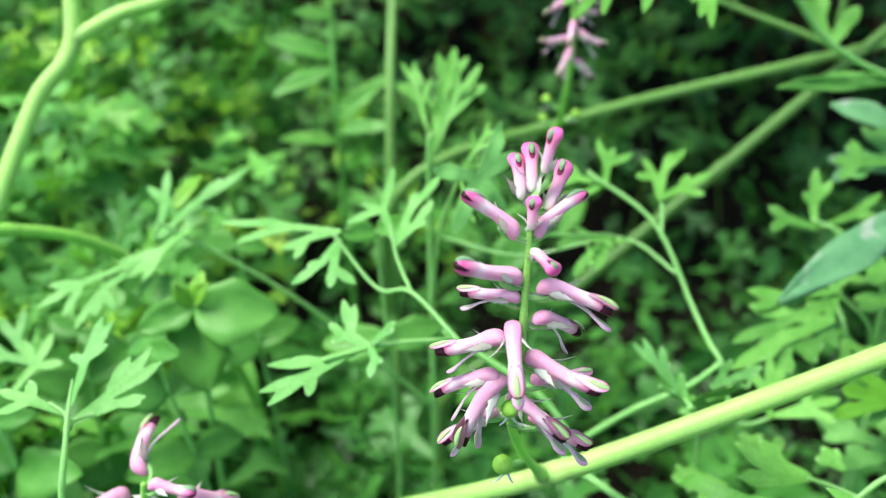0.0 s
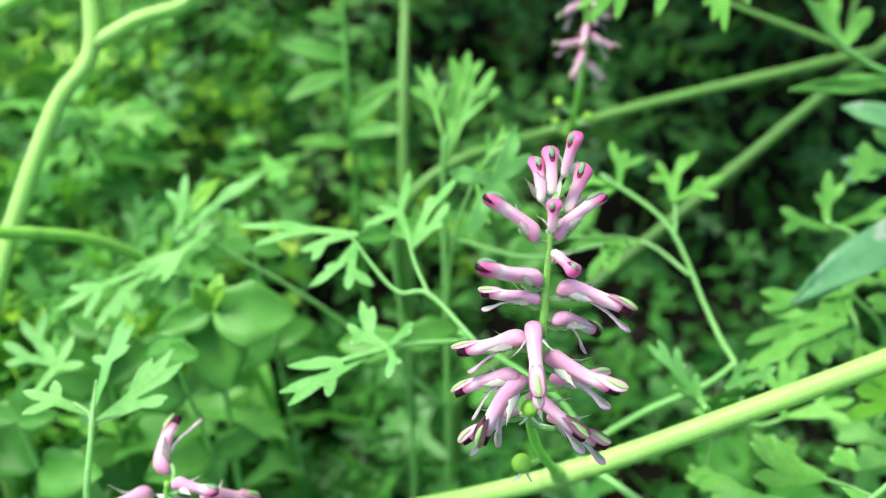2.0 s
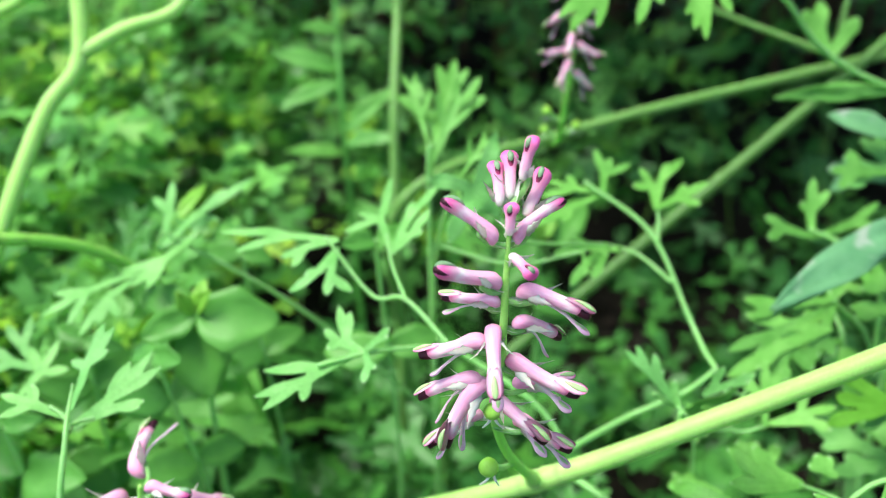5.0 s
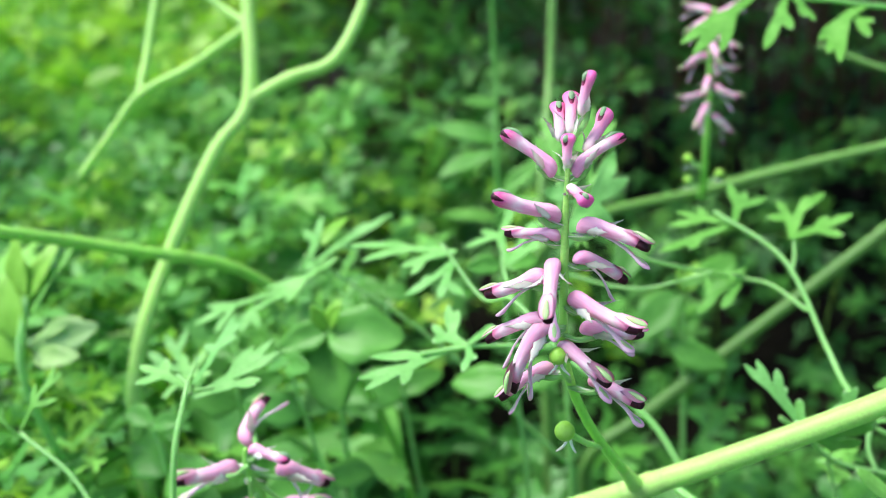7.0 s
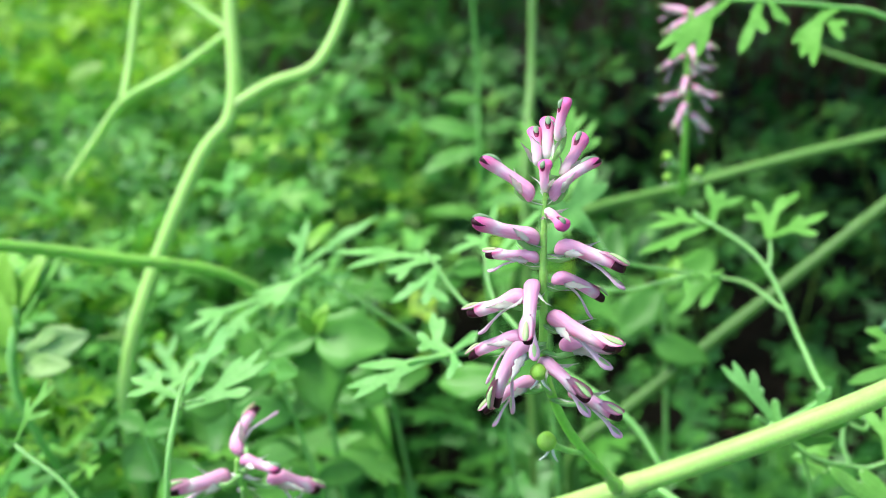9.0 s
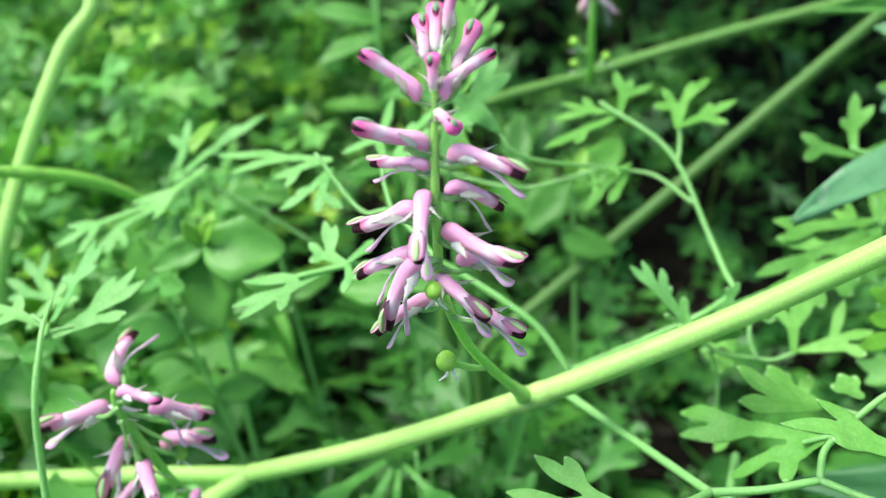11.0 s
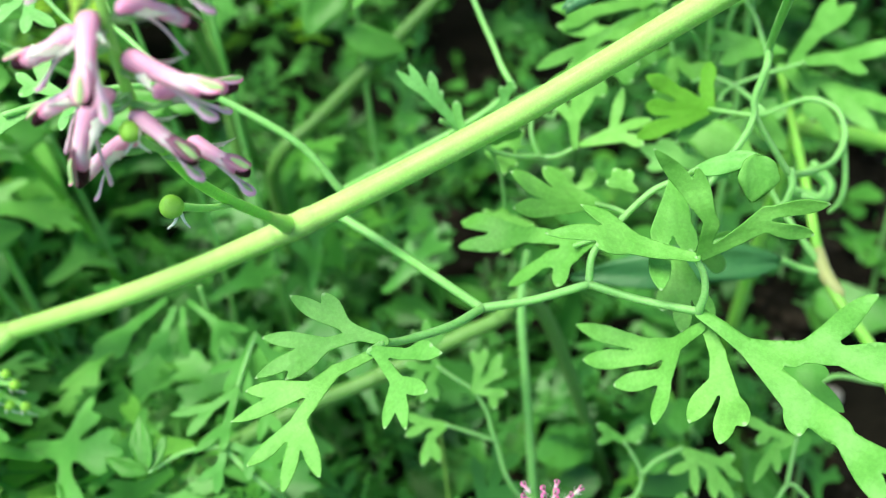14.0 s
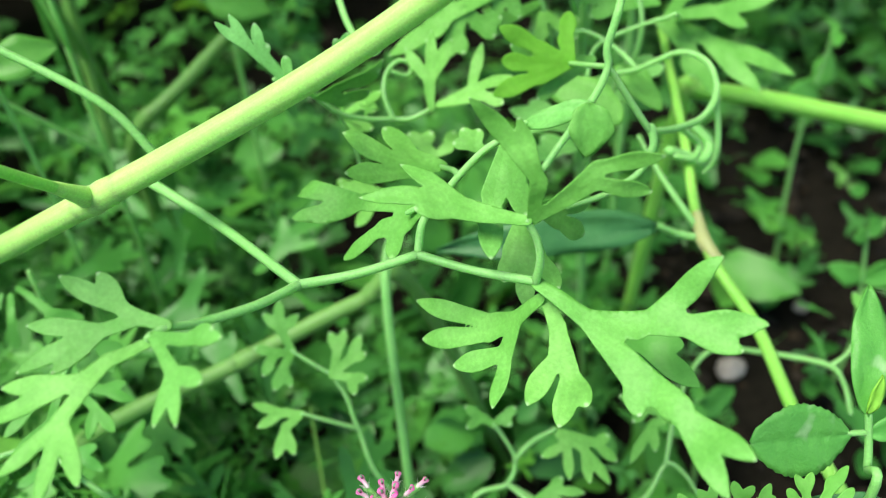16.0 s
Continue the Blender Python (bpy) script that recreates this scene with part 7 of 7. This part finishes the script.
fruit(spike_b, along(AXIS2, 0.1), (-43.8, 116.7, 113.6), 1.1)
fruit(spike_b, along(AXIS2, 0.06), (-41.1, 119.5, 113.4), 1.0)
fruit(spike_b, along(AXIS2, 0.03), (-38.6, 115.9, 111.2), 1.0)
fruit(spike_b, along(AXIS2, 0.42), (-49.0, 103.5, 128.0), 1.1)

AXIS3 = [(22.5, 256.0, 161.0), (23.5, 243.0, 168.0), (24.6, 232.0, 183.0), (25.5, 230.0, 196.0), (25.5, 231.0, 209.0), (26.5, 233.0, 219.0)]
spike_c = thing("flower_spike", AXIS3[0], "pale pink fumitory spike in the shade behind", "flower", "fumitory flower spikes")
part("axis", tube(bmesh.new(), spline(AXIS3, 8), [1.1, 0.9, 0.8, 0.6], 8, 0.03), PEDUNCLE, spike_c, "green flower stalk")
for i, (kind, s, az, el, gap) in enumerate((("open", 0.99, 160, 15, 0.6), ("open", 0.96, -150, -15, 0.6), ("open", 0.96, 25, 25, 0.6), ("open", 0.88, -20, -25, 0.6), ("open", 0.84, -70, -30, 0.6), ("open", 0.79, -165, -22, 0.8), ("open", 0.74, 30, -15, 0.8), ("closed", 0.7, -100, -30, 0.8), ("open", 0.66, -15, -25, 0.8), ("open", 0.63, 170, -12, 0.8), ("open", 0.6, -125, -45, 0.8), ("open", 0.55, 0, -40, 0.8))):
    floret(spike_c, kind, along(AXIS3, s), az, el, gap, 70 + i, 0.72)
fruit(spike_c, along(AXIS3, 0.3), (19.5, 238.0, 178.0), 1.3)
fruit(spike_c, along(AXIS3, 0.22), (28.0, 240.0, 173.0), 1.3)
fruit(spike_c, along(AXIS3, 0.18), (19.0, 244.0, 170.0), 1.2)

AXIS4 = [(50.7, 88.8, -2.0), (53.7, 87.8, 80.0), (56.6, 85.7, 115.1), (56.7, 86.8, 117.6)]
spike_d = thing("flower_spike", AXIS4[0], "small faded pink fumitory head low among the leaves", "flower", "fumitory flower spikes")
part("axis", tube(bmesh.new(), spline(AXIS4, 8), [0.9, 0.8, 0.6, 0.4], 8, 0.03), PEDUNCLE, spike_d, "green flower stalk")
rng = random.Random(19)
for i in range(18):
    az, el = i * 137.5, 85 - i * 5
    a, e = radians(az), radians(el)
    reach = 1.0 + 0.16 * i
    beside = Vector((math.cos(a) * math.cos(e) * reach * 1.5, math.sin(a) * math.cos(e) * reach, math.sin(e) * reach * 0.6 - 0.5))
    floret(spike_d, "bud", along(AXIS4, 0.985 - 0.002 * i), az, el * 0.8, 0, 90 + i, rng.uniform(0.26, 0.36), beside, fat=1.35)
